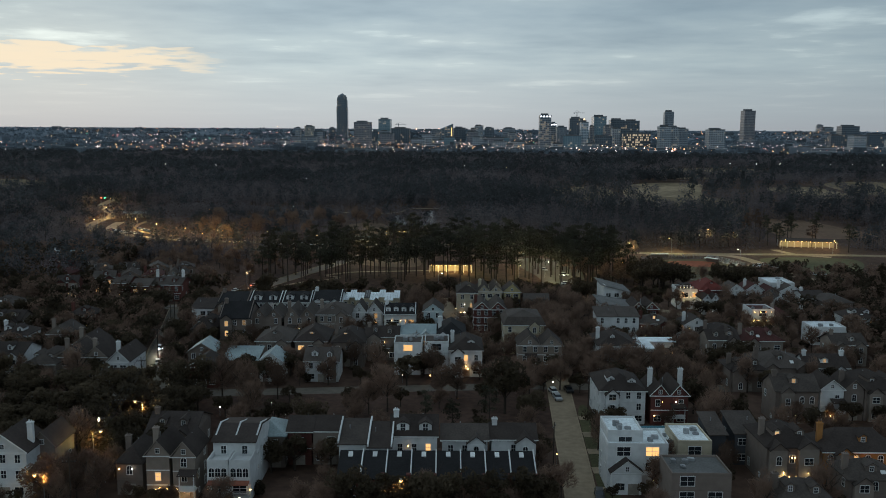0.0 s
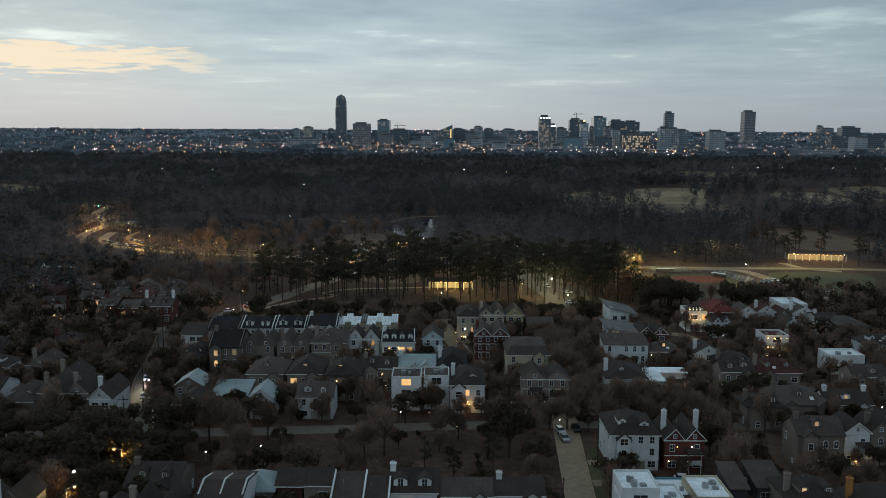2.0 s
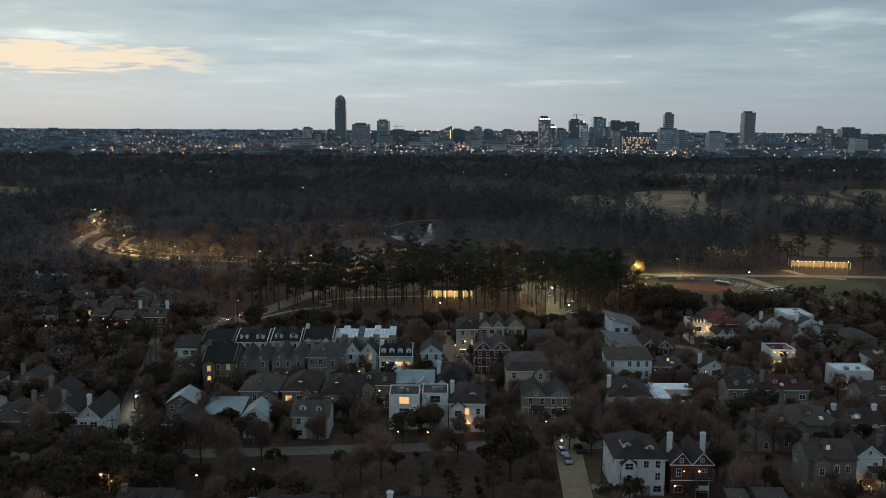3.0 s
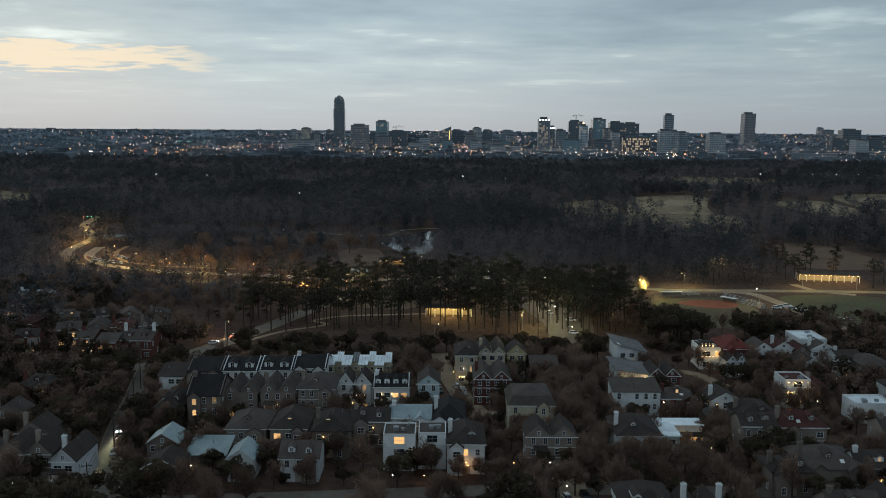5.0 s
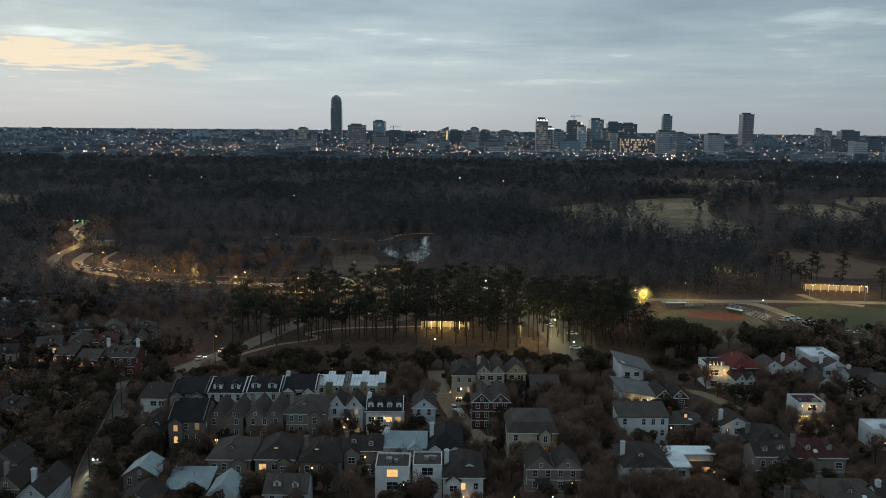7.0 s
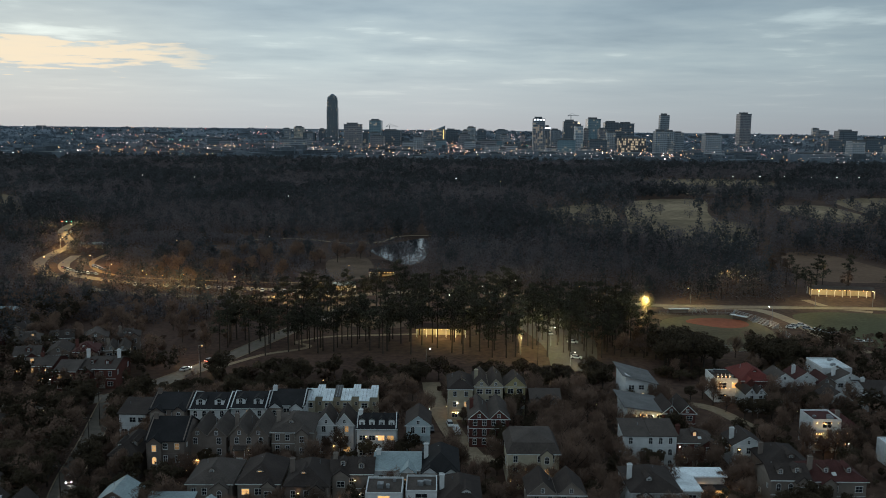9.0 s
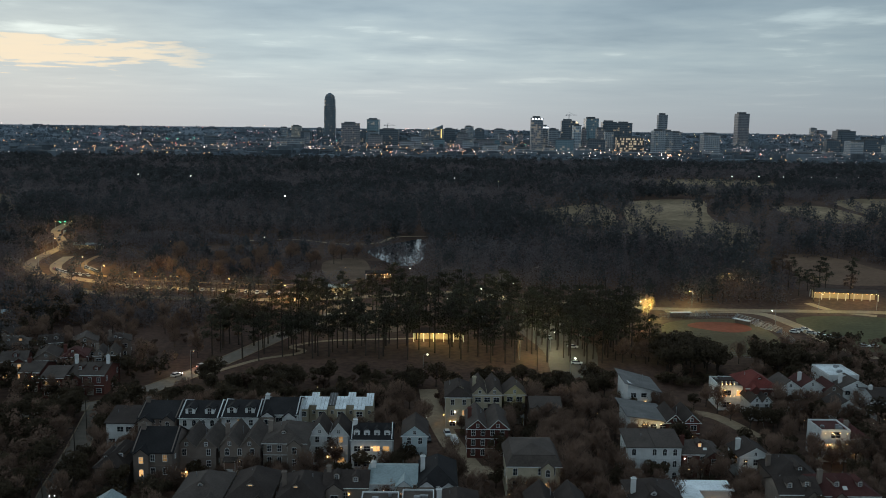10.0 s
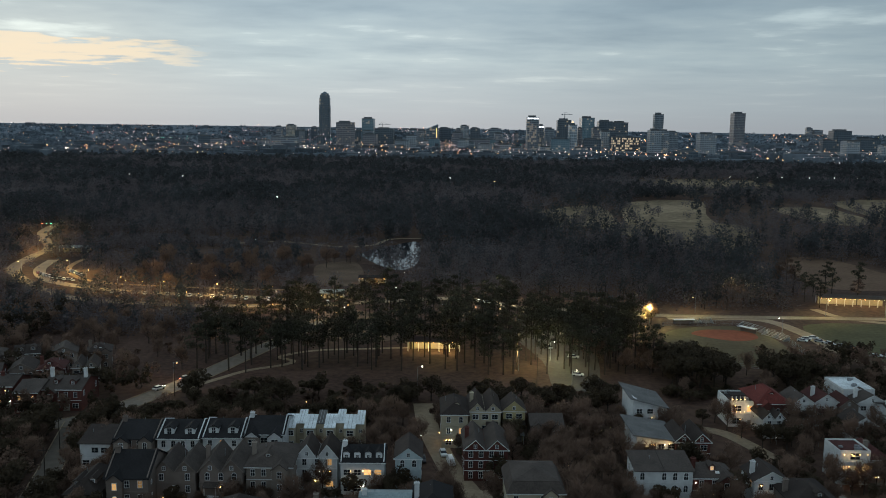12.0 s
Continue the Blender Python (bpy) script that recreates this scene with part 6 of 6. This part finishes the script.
def far_city():
    """Low roofs and thousands of small street and shop lights out to the horizon."""
    rng = np.random.default_rng(5)
    s = Solid()
    for k in range(900):
        d = rng.uniform(2250, 4850) if k % 2 else rng.uniform(2250, 3300)
        a = rng.uniform(-0.60, 0.60)
        x, y = d * math.sin(a), d * math.cos(a)
        z = rise(y, x)
        w, dd, h = rng.uniform(12, 60), rng.uniform(12, 40), rng.uniform(4, 12) * (2 if rng.uniform() < 0.12 else 1)
        s.box(x - w / 2, y - dd / 2, z - 3, x + w / 2, y + dd / 2, z + h)
    # blue cast of the far haze is part of this base colour
    tagged(new("distant_roofs", s.mesh("distant_roofs", mat("distant_building", (0.115, 0.135, 0.155), 0.8, 0.3, 0.05, 0.01, 0.0, 0.0, 0.45, True))), "low distant buildings spread to the horizon", "buildings", kind="stuff")
    v = []
    for k in range(7000):
        d = rng.uniform(2250, 4850) if k % 3 else rng.uniform(3500, 4880)
        a = rng.uniform(-0.60, 0.60)
        x, y = d * math.sin(a), d * math.cos(a)
        r = 12 * rng.uniform(0.7, 1.0)
        v.append((x, y, rise(y, x) + r))
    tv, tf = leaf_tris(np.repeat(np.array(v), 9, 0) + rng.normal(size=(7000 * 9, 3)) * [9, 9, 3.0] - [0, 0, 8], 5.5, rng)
    # foliage this far is coloured pale blue to carry the haze
    tagged(new("distant_trees", np_mesh("distant_trees", tv, tf, mat("distant_tree_cover", (0.125, 0.155, 0.185), 0.9, 0.2, 0.05, 0.004, 0.0, 0.0, 0.15, True, 0.5))), "haze-blue distant tree cover between the buildings", "trees", kind="stuff")
    for name, col, st, n in (("distant_lights_amber", (1.0, 0.44, 0.18), 4.6, 850), ("distant_lights_white", (1.0, 0.72, 0.68), 4.4, 950), ("distant_lights_red", (1.0, 0.20, 0.14), 2.6, 110), ("distant_lights_green", (0.2, 1.0, 0.6), 3.0, 18)):
        t = Solid()
        da, dd = 0.0, 4000.0
        for k in range(n):
            d = rng.uniform(2300, 4700) if k % 2 else rng.uniform(3300, 4780)
            a = rng.uniform(-0.60, 0.60) if k % 5 else rng.uniform(-0.15, 0.26)
            if k % 3:
                # strings of lights along roads and shopping strips
                if k % 12 == 1:
                    da, dd = a, d
                a, d = da + rng.normal() * 0.020, dd + rng.normal() * 10
            x, y = d * math.sin(a), d * math.cos(a)
            r = d / 4000 * 0.75 + 1.5 * rng.uniform() ** 4
            ov, of = octa(r)
            z = rise(y, x) + rng.uniform(11, 22)
            t.poly([(x + p, y + q, z + w) for p, q, w in ov], of)
        tagged(new(name, t.mesh(name, glow(name, col, st))), "scattered far street and shop lights", "city lights", kind="stuff")


far_city()


# ---- cars, lamps, poles and small park buildings ----
CAR_PAINT = {"white": (0.62, 0.63, 0.63), "silver": (0.35, 0.36, 0.37), "black": (0.02, 0.02, 0.022), "red": (0.25, 0.03, 0.025), "blue": (0.05, 0.08, 0.14)}


def make_car(colour, van=False):
    e = thing("car", 0, 0, 0, 0, f"{colour} {'van' if van else 'car'} on the pavement", "car", "cars")
    m = mat("car_paint_" + colour, CAR_PAINT[colour], 0.3, 0.05, 1.0, 0.2, 0.0)
    prof = [(-2.2, 0.35), (-2.25, 0.75), (-1.35, 0.95), (1.9, 1.0), (2.2, 0.85), (2.2, 0.35)]
    n = len(prof)
    s = Solid().poly([(-0.88, y, z) for y, z in prof] + [(0.88, y, z) for y, z in prof], [tuple(range(n)), tuple(reversed(range(n, 2 * n)))] + [(i, n + i, n + (i + 1) % n, (i + 1) % n) for i in range(n)])
    part("body", s.mesh("body", m), e)
    top, y0, y1 = (1.95, -1.3, 2.15) if van else (1.45, -0.45, 1.5)
    cab = Solid().poly([(-0.82, y0 - 0.75, 0.96), (0.82, y0 - 0.75, 0.96), (0.82, y1 + 0.35, 1.0), (-0.82, y1 + 0.35, 1.0), (-0.66, y0, top), (0.66, y0, top), (0.66, y1, top), (-0.66, y1, top)], [(0, 1, 5, 4), (1, 2, 6, 5), (2, 3, 7, 6), (3, 0, 4, 7)])
    part("cabin_glass", cab.mesh("cabin_glass", M_GLASS if not van else m), e)
    part("car_roof", Solid().box(-0.67, y0, top - 0.02, 0.67, y1, top + 0.05).mesh("car_roof", m), e)
    wheel = Solid().tube((-0.11, 0, 0), (0.11, 0, 0), 0.33, 0.33, 10)
    wheel.poly([wheel.v[k] for k in range(10)], [tuple(reversed(range(10)))])
    wm = wheel.mesh("wheel", mat("tyre_rubber", (0.02, 0.02, 0.02)))
    for a, b in ((-0.82, -1.4), (0.82, -1.4), (-0.82, 1.35), (0.82, 1.35)):
        part("wheel", wm, e, "", (a, b, 0.33))
    return e


CARS = {k: make_car(k) for k in CAR_PAINT}
CARS["van"] = make_car("white", True)
for k, c in enumerate(CARS.values()):
    c.location = (29.6 if k % 2 else 25.0, 150 - 1.5 * k, 0.06)
    c.rotation_euler = (0, 0, -0.07)
LIGHTS = {"head": mesh("headlight", *octa(0.2), glow("headlight_white", (0.95, 0.93, 1.0), 40.0)), "tail": mesh("taillight", *octa(0.16), glow("taillight_red", (1.0, 0.07, 0.03), 40.0))}


def car(x, y, rz, colour, on=""):
    c = copy_thing(CARS[colour], pose(x, y, 0.07, 0, 0, rz))
    if on:
        for a in (-0.62, 0.62):
            part("headlight" if on == "head" else "taillight", LIGHTS[on], c, "lit lamp", (a, -2.25 if on == "head" else 2.25, 0.72))
    return c


car(-92, 276.5, 18, "white", "head")
lamp = new("headlight_beam", bpy.data.lights.new("headlight_beam", "SPOT"))
lamp.data.energy, lamp.data.spot_size, lamp.data.spot_blend, lamp.data.color, lamp.data.shadow_soft_size = 30000, radians(40), 0.8, (1.0, 0.90, 0.58), 0.2
lamp.matrix_world = look((-91.2, 273.6, 1.0), (-86, 256, -0.6))
car(-91.4, 378.6, 150, "white", "head")
car(-85.5, 391, 150, "silver", "tail")
for x, y, rz, c in ((0.2, 316, 4, "black"), (6.0, 320.5, 8, "white"), (8.0, 314, 10, "van"), (30.6, 231.5, 10, "white"), (31.0, 226, 6, "silver"), (35.0, 233, 8, "black"), (31.2, 163.5, -5, "black"), (54.3, 200.5, 80, "white"), (57.6, 400, 75, "white"),
                    (166, 456, 60, "white"), (169, 459, 60, "silver"), (173, 461, 60, "white"), (173, 454.5, 50, "silver"), (176, 451, 50, "white"), (179, 447, 50, "silver"), (182, 444, 50, "black"), (185.6, 430.6, 85, "white"), (190, 430.7, 85, "white"),
                    (-87, 258.7, 18, "silver"), (-83.5, 250, 18, "black"), (52.5, 494, 85, "white"), (46.8, 491.5, 85, "silver"), (29, 533, 80, "white"), (33, 531, 80, "white"), (24, 480, 70, "silver"), (52, 440, 20, "silver"), (60, 425, 70, "white")):
    car(x, y, rz, c)
for k in range(11):
    car(-232 + 2.9 * k, 604 - 3.4 * k + 0.12 * k * k, 35, R.choice(("white", "silver", "black", "red", "silver")))
for k in range(20):
    car(-168 + 6.2 * k, 548.5 - 1.15 * k, 5, R.choice(("white", "silver", "black", "silver", "white")))
for k in range(6):
    car(-216 + 2.5 * k, 612 - 3.0 * k, 30, R.choice(("white", "silver", "blue")))
for x, y in ((-305, 796), (-302, 786), (-299, 777), (-309, 792), (-296, 764), (-291, 749), (-285, 736)):
    car(x, y, 10, "black", "tail")

POLE_ME = Solid().tube((0, 0, 0), (0, 0, 8.0), 0.11, 0.07, 6).tube((0, 0, 7.9), (1.5, 0, 8.3), 0.05, 0.04, 5).mesh("pole", M_METAL)
HEAD_ME = Solid().box(1.2, -0.16, 8.22, 2.0, 0.16, 8.40).mesh("lamp_head", M_METAL)
BULB_ME = {"warm": mesh("bulb", *octa(0.32), M_BULB), "white": mesh("bulb", *octa(0.34), M_WBULB)}


def street_lamp(x, y, kind="warm", watts=0, s=1.0, color=None):
    e = thing("street_lamp", x, y, 0, R.uniform(0, 6.28), "tall metal street lamp with a glowing head", "street lamp", "street lamps")
    e.scale = (s, s, s)
    part("pole", POLE_ME, e)
    head = part("lamp_head", HEAD_ME, e)
    part("bulb", BULB_ME[kind], head, "", (1.6, 0, 8.1))
    if watts:
        pool(x, y, 7.0 * s, watts * (1.0 if y < 400 else 1.1 if x > 100 else 3.0 if x < -150 else 2.6 if x > 30 else 5.0), color or (((1.0, 0.80, 0.34) if x > 20 else (1.0, 0.62, 0.22)) if kind == "warm" else (1.0, 0.90, 0.52)), 0.3)


for x, y, k, wt in ((-70.5, 197.3, "warm", 1200), (-73.6, 176.1, "warm", 1800), (-75, 186, "white", 0), (-7.7, 153.3, "warm", 300), (-74.2, 154.5, "warm", 2500),
                    (-75, 519, "warm", 5000), (-57, 511, "warm", 3000), (-38.7, 480, "white", 1500), (10, 489, "white", 0), (26.5, 512, "white", 5000), (44, 530, "white", 4000), (58, 497, "white", 2500), (77, 512, "warm", 6000), (106.6, 488.0, "white", 30000),
                    (136, 513, "warm", 6000), (161, 466, "white", 5000), (52, 380, "white", 4000), (-124, 709, "white", 0), (-110, 534, "warm", 3000), (-140, 541, "warm", 3200), (-166, 551, "warm", 4500), (-191, 572, "warm", 7000),
                    (-214, 606, "warm", 6000), (-240, 600, "warm", 4000), (-297, 772, "warm", 9000), (-270, 690, "warm", 5000), (-182, 682, "warm", 0), (200, 508, "warm", 6000), (230, 508, "warm", 3000), (36, 406, "warm", 1500), (-2, 382, "white", 0),
                    (-88, 385, "warm", 2500), (50, 420, "white", 3000), (86, 418, "warm", 2500)):
    street_lamp(x, y, k, wt, 1.0, (0.98, 0.88, 0.30) if wt > 20000 else None)
for x, y, k, s in ((-336, 1278, "white", 2.2), (32, 1304, "white", 2.2), (89, 1240, "warm", 2.2), (-420, 1330, "white", 2.0), (-160, 1000, "white", 1.8), (-300, 930, "warm", 1.6)):
    street_lamp(x, y, k, 0, s)
for k in range(9):
    street_lamp(480 + 42 * k, 1460 + 6 * (k % 3), "white", 0, 2.0)

# a leafless tree round a bright lamp


def lit_tree(x, y):
    rng = np.random.default_rng(21)
    e = thing("bare_tree", x, y, 0, 0, "leafless tree glowing round a bright yellow lamp", "tree")
    part("trunk", limbs(rng, 9.5, 0.24, 4.0, 8).mesh("trunk", M_BARK), e)
    p = crown_points(rng, 5200, 4.4, 1.8, 10.5, 18)
    v, f = leaf_tris(p, 0.20, rng)
    part("crown", np_mesh("crown", v, f, M_TWIG), e)


lit_tree(107.5, 488.5)
lit_tree(-75.0, 157.0)


def utility_pole(x, y, rz):
    e = thing("utility_pole", x, y, 0, rz, "weathered wooden utility pole with a cross arm", "utility pole", "utility poles")
    part("pole", Solid().tube((0, 0, 0), (0, 0, 11), 0.16, 0.11, 7).mesh("pole", M_BARK), e)
    part("cross_arm", Solid().box(-1.2, -0.06, 10.0, 1.2, 0.06, 10.15).mesh("cross_arm", M_BARK), e)
    for a in (-1.1, -0.4, 0.4, 1.1):
        part("insulator", Solid().tube((a, 0, 10.15), (a, 0, 10.4), 0.05, 0.03, 5).mesh("insulator", M_METAL), e)


POLES = ((-69.5, 155), (-73.5, 192), (-80.5, 226), (-88, 262), (-94.5, 296))
for x, y in POLES:
    utility_pole(x, y, 0.2)
for a, b in zip(POLES, POLES[1:]):
    for off in (-1.1, 0.4, 1.1):
        pts = [(a[0] + (b[0] - a[0]) * k / 8 + off, a[1] + (b[1] - a[1]) * k / 8, 10.35 - 2.6 * k / 8 * (1 - k / 8)) for k in range(9)]
        ring = [(0.035, 0), (0, 0.035), (-0.035, 0), (0, -0.035)]
        s = Solid().poly([(x + p, y, z + q) for x, y, z in pts for p, q in ring], [(4 * k + m, 4 * k + (m + 1) % 4, 4 * k + 4 + (m + 1) % 4, 4 * k + 4 + m) for k in range(8) for m in range(4)])
        tagged(new("power_line", s.mesh("power_line", mat("cable_black", (0.03, 0.03, 0.03)))), "sagging black power line strung between utility poles", "cable", "power lines")
for x, y in ((23.6, 176), (36.5, 210), (41, 390), (-84, 372), (-100, 318)):
    utility_pole(x, y, 1.2)


def pavilion(x, y, w, d, h, rz, label, roofm, lights):
    e = thing("park_pavilion", x, y, 0, rz, label, "pavilion", "park buildings")
    part("roof", shell([(-w / 2, 0, h), (w / 2, 0, h), (w / 2, d / 2, h + 1.4), (-w / 2, d / 2, h + 1.4), (w / 2, d, h), (-w / 2, d, h)], [(0, 1, 2, 3), (3, 2, 4, 5)]).mesh("roof", roofm), e)
    n = max(2, int(w / 4))
    post = Solid().box(-0.15, -0.15, 0, 0.15, 0.15, h).mesh("post", M_TRIM)
    for k in range(n + 1):
        for yy in (0.5, d - 0.5):
            part("post", post, e, "", (-w / 2 + 0.4 + (w - 0.8) * k / n, yy, 0))
    part("back_wall", Solid().box(-w / 2 + 0.6, d * 0.6, 0, w / 2 - 0.6, d * 0.6 + 0.2, h - 0.1).mesh("back_wall", wallmat("cream")), e)
    for k in range(lights):
        xx = -w / 2 + (k + 0.5) * w / lights
        part("ceiling_lamp", BULBS["warm"], e, "warm lit ceiling lamp", (xx, 1.2, h - 0.4), (1.4, 1.4, 1.4))
    return e


pavilion(-49, 536, 13, 7, 3.6, 0.05, "open pavilion with a pale metal roof", roofmat("teal"), 0)
pavilion(-31, 583, 16, 7, 3.4, 0.0, "picnic shelter with a row of amber lamps", roofmat("dark"), 9)
pavilion(4, 433, 22, 8, 4.0, 0.0, "long lit shelter behind the pines", roofmat("dark"), 9)
for x in (-3, 4, 11):
    pool(x, 432, 3.2, 1500, (1.0, 0.74, 0.30), 0.3)
pavilion(226, 533, 34, 9, 4.2, -0.16, "long low park building with a brightly lit veranda", roofmat("slate"), 14)
for k in range(5):
    pool(212 + 7 * k, 533.5 - 1.1 * k, 3.2, 900, (1.0, 0.74, 0.34), 0.3)
pavilion(178, 592, 14, 8, 5.0, -0.4, "clubhouse among trees with warm lamps", roofmat("slate"), 6)
pavilion(192, 580, 12, 8, 4.0, -0.3, "low clubhouse wing with warm lamps", roofmat("slate"), 6)
for x, y in ((176, 590), (190, 577), (184, 585)):
    pool(x, y, 3.5, 1200, (1.0, 0.74, 0.36), 0.3)
pool(-31, 581, 2.6, 900, (1.0, 0.45, 0.12), 0.3)
pavilion(-246, 690, 20, 6, 3.5, 0.0, "white roadside kiosk with pale lamps", roofmat("teal"), 3)


def dugout(x, y, w, rz):
    e = thing("dugout", x, y, 0, rz, "low ball field dugout with a pale roof", "dugout", "ball field dugouts")
    part("wall", Solid().box(-w / 2, 1.6, 0, w / 2, 1.8, 2.2).mesh("wall", wallmat("greige")), e)
    part("roof", Solid().box(-w / 2 - 0.2, -0.4, 2.2, w / 2 + 0.2, 2.0, 2.4).mesh("roof", roofmat("white")), e)


dugout(123, 487, 10, 0.1)
dugout(147, 472, 8, -0.9)


def bleacher(x, y, w, rz):
    e = thing("bleacher", x, y, 0, rz, "dark metal bleacher of five stepped benches", "bleacher", "ball field bleachers")
    for k in range(5):
        part("bench", Solid().box(-w / 2, 0.8 * k, 0.45 + 0.42 * k, w / 2, 0.8 * k + 0.35, 0.52 + 0.42 * k).mesh("bench", M_METAL), e)
    for a in (-w / 2 + 0.3, 0, w / 2 - 0.3):
        part("support", Solid().poly([(a, 0, 0), (a + 0.12, 0, 0), (a + 0.12, 3.6, 0), (a, 3.6, 0), (a, 0, 0.44), (a + 0.12, 0, 0.44), (a + 0.12, 3.6, 2.12), (a, 3.6, 2.12)], [(0, 1, 5, 4), (1, 2, 6, 5), (2, 3, 7, 6), (3, 0, 4, 7), (4, 5, 6, 7)]).mesh("support", M_METAL), e)


bleacher(150, 478, 14, -1.1)
bleacher(155, 462, 14, -1.2)
bleacher(132, 489, 12, 0.1)


def field_fence(line):
    e = thing("field_fence", *line[0], 0, 0, "dark wire fence with thin posts round the ball field", "fence", "ball field fences")
    ox, oy = line[0]
    post = Solid().tube((0, 0, 0), (0, 0, 2.4), 0.05, 0.05, 5).mesh("post", M_METAL)
    for (ax, ay), (bx, by) in zip(line, line[1:]):
        n = max(1, int(math.hypot(bx - ax, by - ay) / 4))
        for k in range(n):
            part("post", post, e, "", (ax + (bx - ax) * k / n - ox, ay + (by - ay) * k / n - oy, 0))
        for z in (0.15, 0.8, 1.6, 2.35):
            part("rail", Solid().tube((ax - ox, ay - oy, z), (bx - ox, by - oy, z), 0.03, 0.03, 4).mesh("rail", M_METAL), e)


field_fence([(112, 484), (150, 487), (160, 462), (156, 424), (130, 412), (106, 420)])


def traffic_signal(x, y):
    e = thing("traffic_signal", x, y, 0, 0, "traffic signal mast showing red and green lamps", "traffic signal", "traffic signals")
    part("mast", Solid().tube((0, 0, 0), (0, 0, 7), 0.14, 0.1, 6).tube((0, 0, 6.6), (9, 0, 7), 0.09, 0.05, 5).mesh("mast", M_METAL), e)
    for k, c in ((4, "green"), (8, "green"), (0.5, "red")):
        hd = part("signal_head", Solid().box(k - 0.25, -0.2, 6.2, k + 0.25, 0.2, 7.4).mesh("signal_head", mat("signal_black", (0.02, 0.02, 0.02))), e)
        part("bulb", BULBS[c], hd, "", (k, -0.4, 6.5), (1.4, 1.4, 1.4))


traffic_signal(-318, 806)

# warm light spilling from carports, porches and interiors that are lit
for x, y, z, wt, col in ((95.5, 206.0, 2.0, 900, (1.0, 0.60, 0.18)), (85.5, 168.6, 3.0, 500, (1.0, 0.26, 0.06)), (88.5, 168.5, 3.0, 350, (1.0, 0.5, 0.2)), (69, 167.4, 3.0, 260, (1.0, 0.8, 0.35)), (74, 167.4, 3.0, 260, (1.0, 0.8, 0.35)),
                         (-49.5, 159.0, 2.0, 260, (1.0, 0.55, 0.15)), (-55, 159.2, 2.2, 220, (1.0, 0.55, 0.18)), (-40.8, 157.4, 2.0, 240, (1.0, 0.75, 0.45)), (72, 262.8, 2.6, 600, (1.0, 0.5, 0.12)), (34, 272.0, 2.6, 400, (1.0, 0.36, 0.08)),
                         (112.5, 300.6, 7.8, 260, (1.0, 0.66, 0.25)), (109.8, 300.6, 4.5, 260, (1.0, 0.66, 0.25)), (116.5, 300.6, 5.0, 260, (1.0, 0.66, 0.25)), (97, 344.6, 6.5, 350, (1.0, 0.72, 0.32)), (101, 344.6, 6.5, 250, (1.0, 0.72, 0.32)),
                         (63, 313.9, 5.6, 300, (1.0, 0.66, 0.25)), (68, 313.9, 5.6, 300, (1.0, 0.66, 0.25)), (6.9, 245.6, 3.0, 260, (1.0, 0.46, 0.14)), (-3.5, 240.5, 1.6, 120, (1.0, 0.5, 0.12)), (-17, 292.4, 4.4, 120, (1.0, 0.75, 0.35)), (93, 275.8, 2.4, 260, (1.0, 0.66, 0.25)), (5.0, 330.0, 2.4, 160, (1.0, 0.5, 0.15))):
    pool(x, y, z, wt * 0.22, col)
    fx = thing("porch_lamp", x, y + 0.3, z + 0.55, 0, "small glowing porch lamp fixed to a house", "lamp", "porch lamps")
    part("bulb", BULBS["warm"], fx)
    part("bracket", ARMS, fx)


# small lights in gardens and along paths
POST_ME = Solid().tube((0, 0, 0), (0, 0, 2.2), 0.05, 0.04, 5).mesh("post", M_METAL)
got = 0
while got < 110:
    x, y = R.uniform(-120, 150), R.uniform(150, 360)
    if got >= 80:
        x, y = R.uniform(-170, 0), R.uniform(510, 640)
    if not is_free(x, y, 0.0) or abs(x) > 0.5 * y:
        continue
    got += 1
    e = thing("garden_lamp", x, y, 0, 0, "small glowing garden lamp on a thin post", "lamp", "garden lamps")
    part("post", POST_ME, e)
    part("bulb", BULBS["white" if R.random() < 0.3 else "warm"], e, "", (0, 0, 2.4))
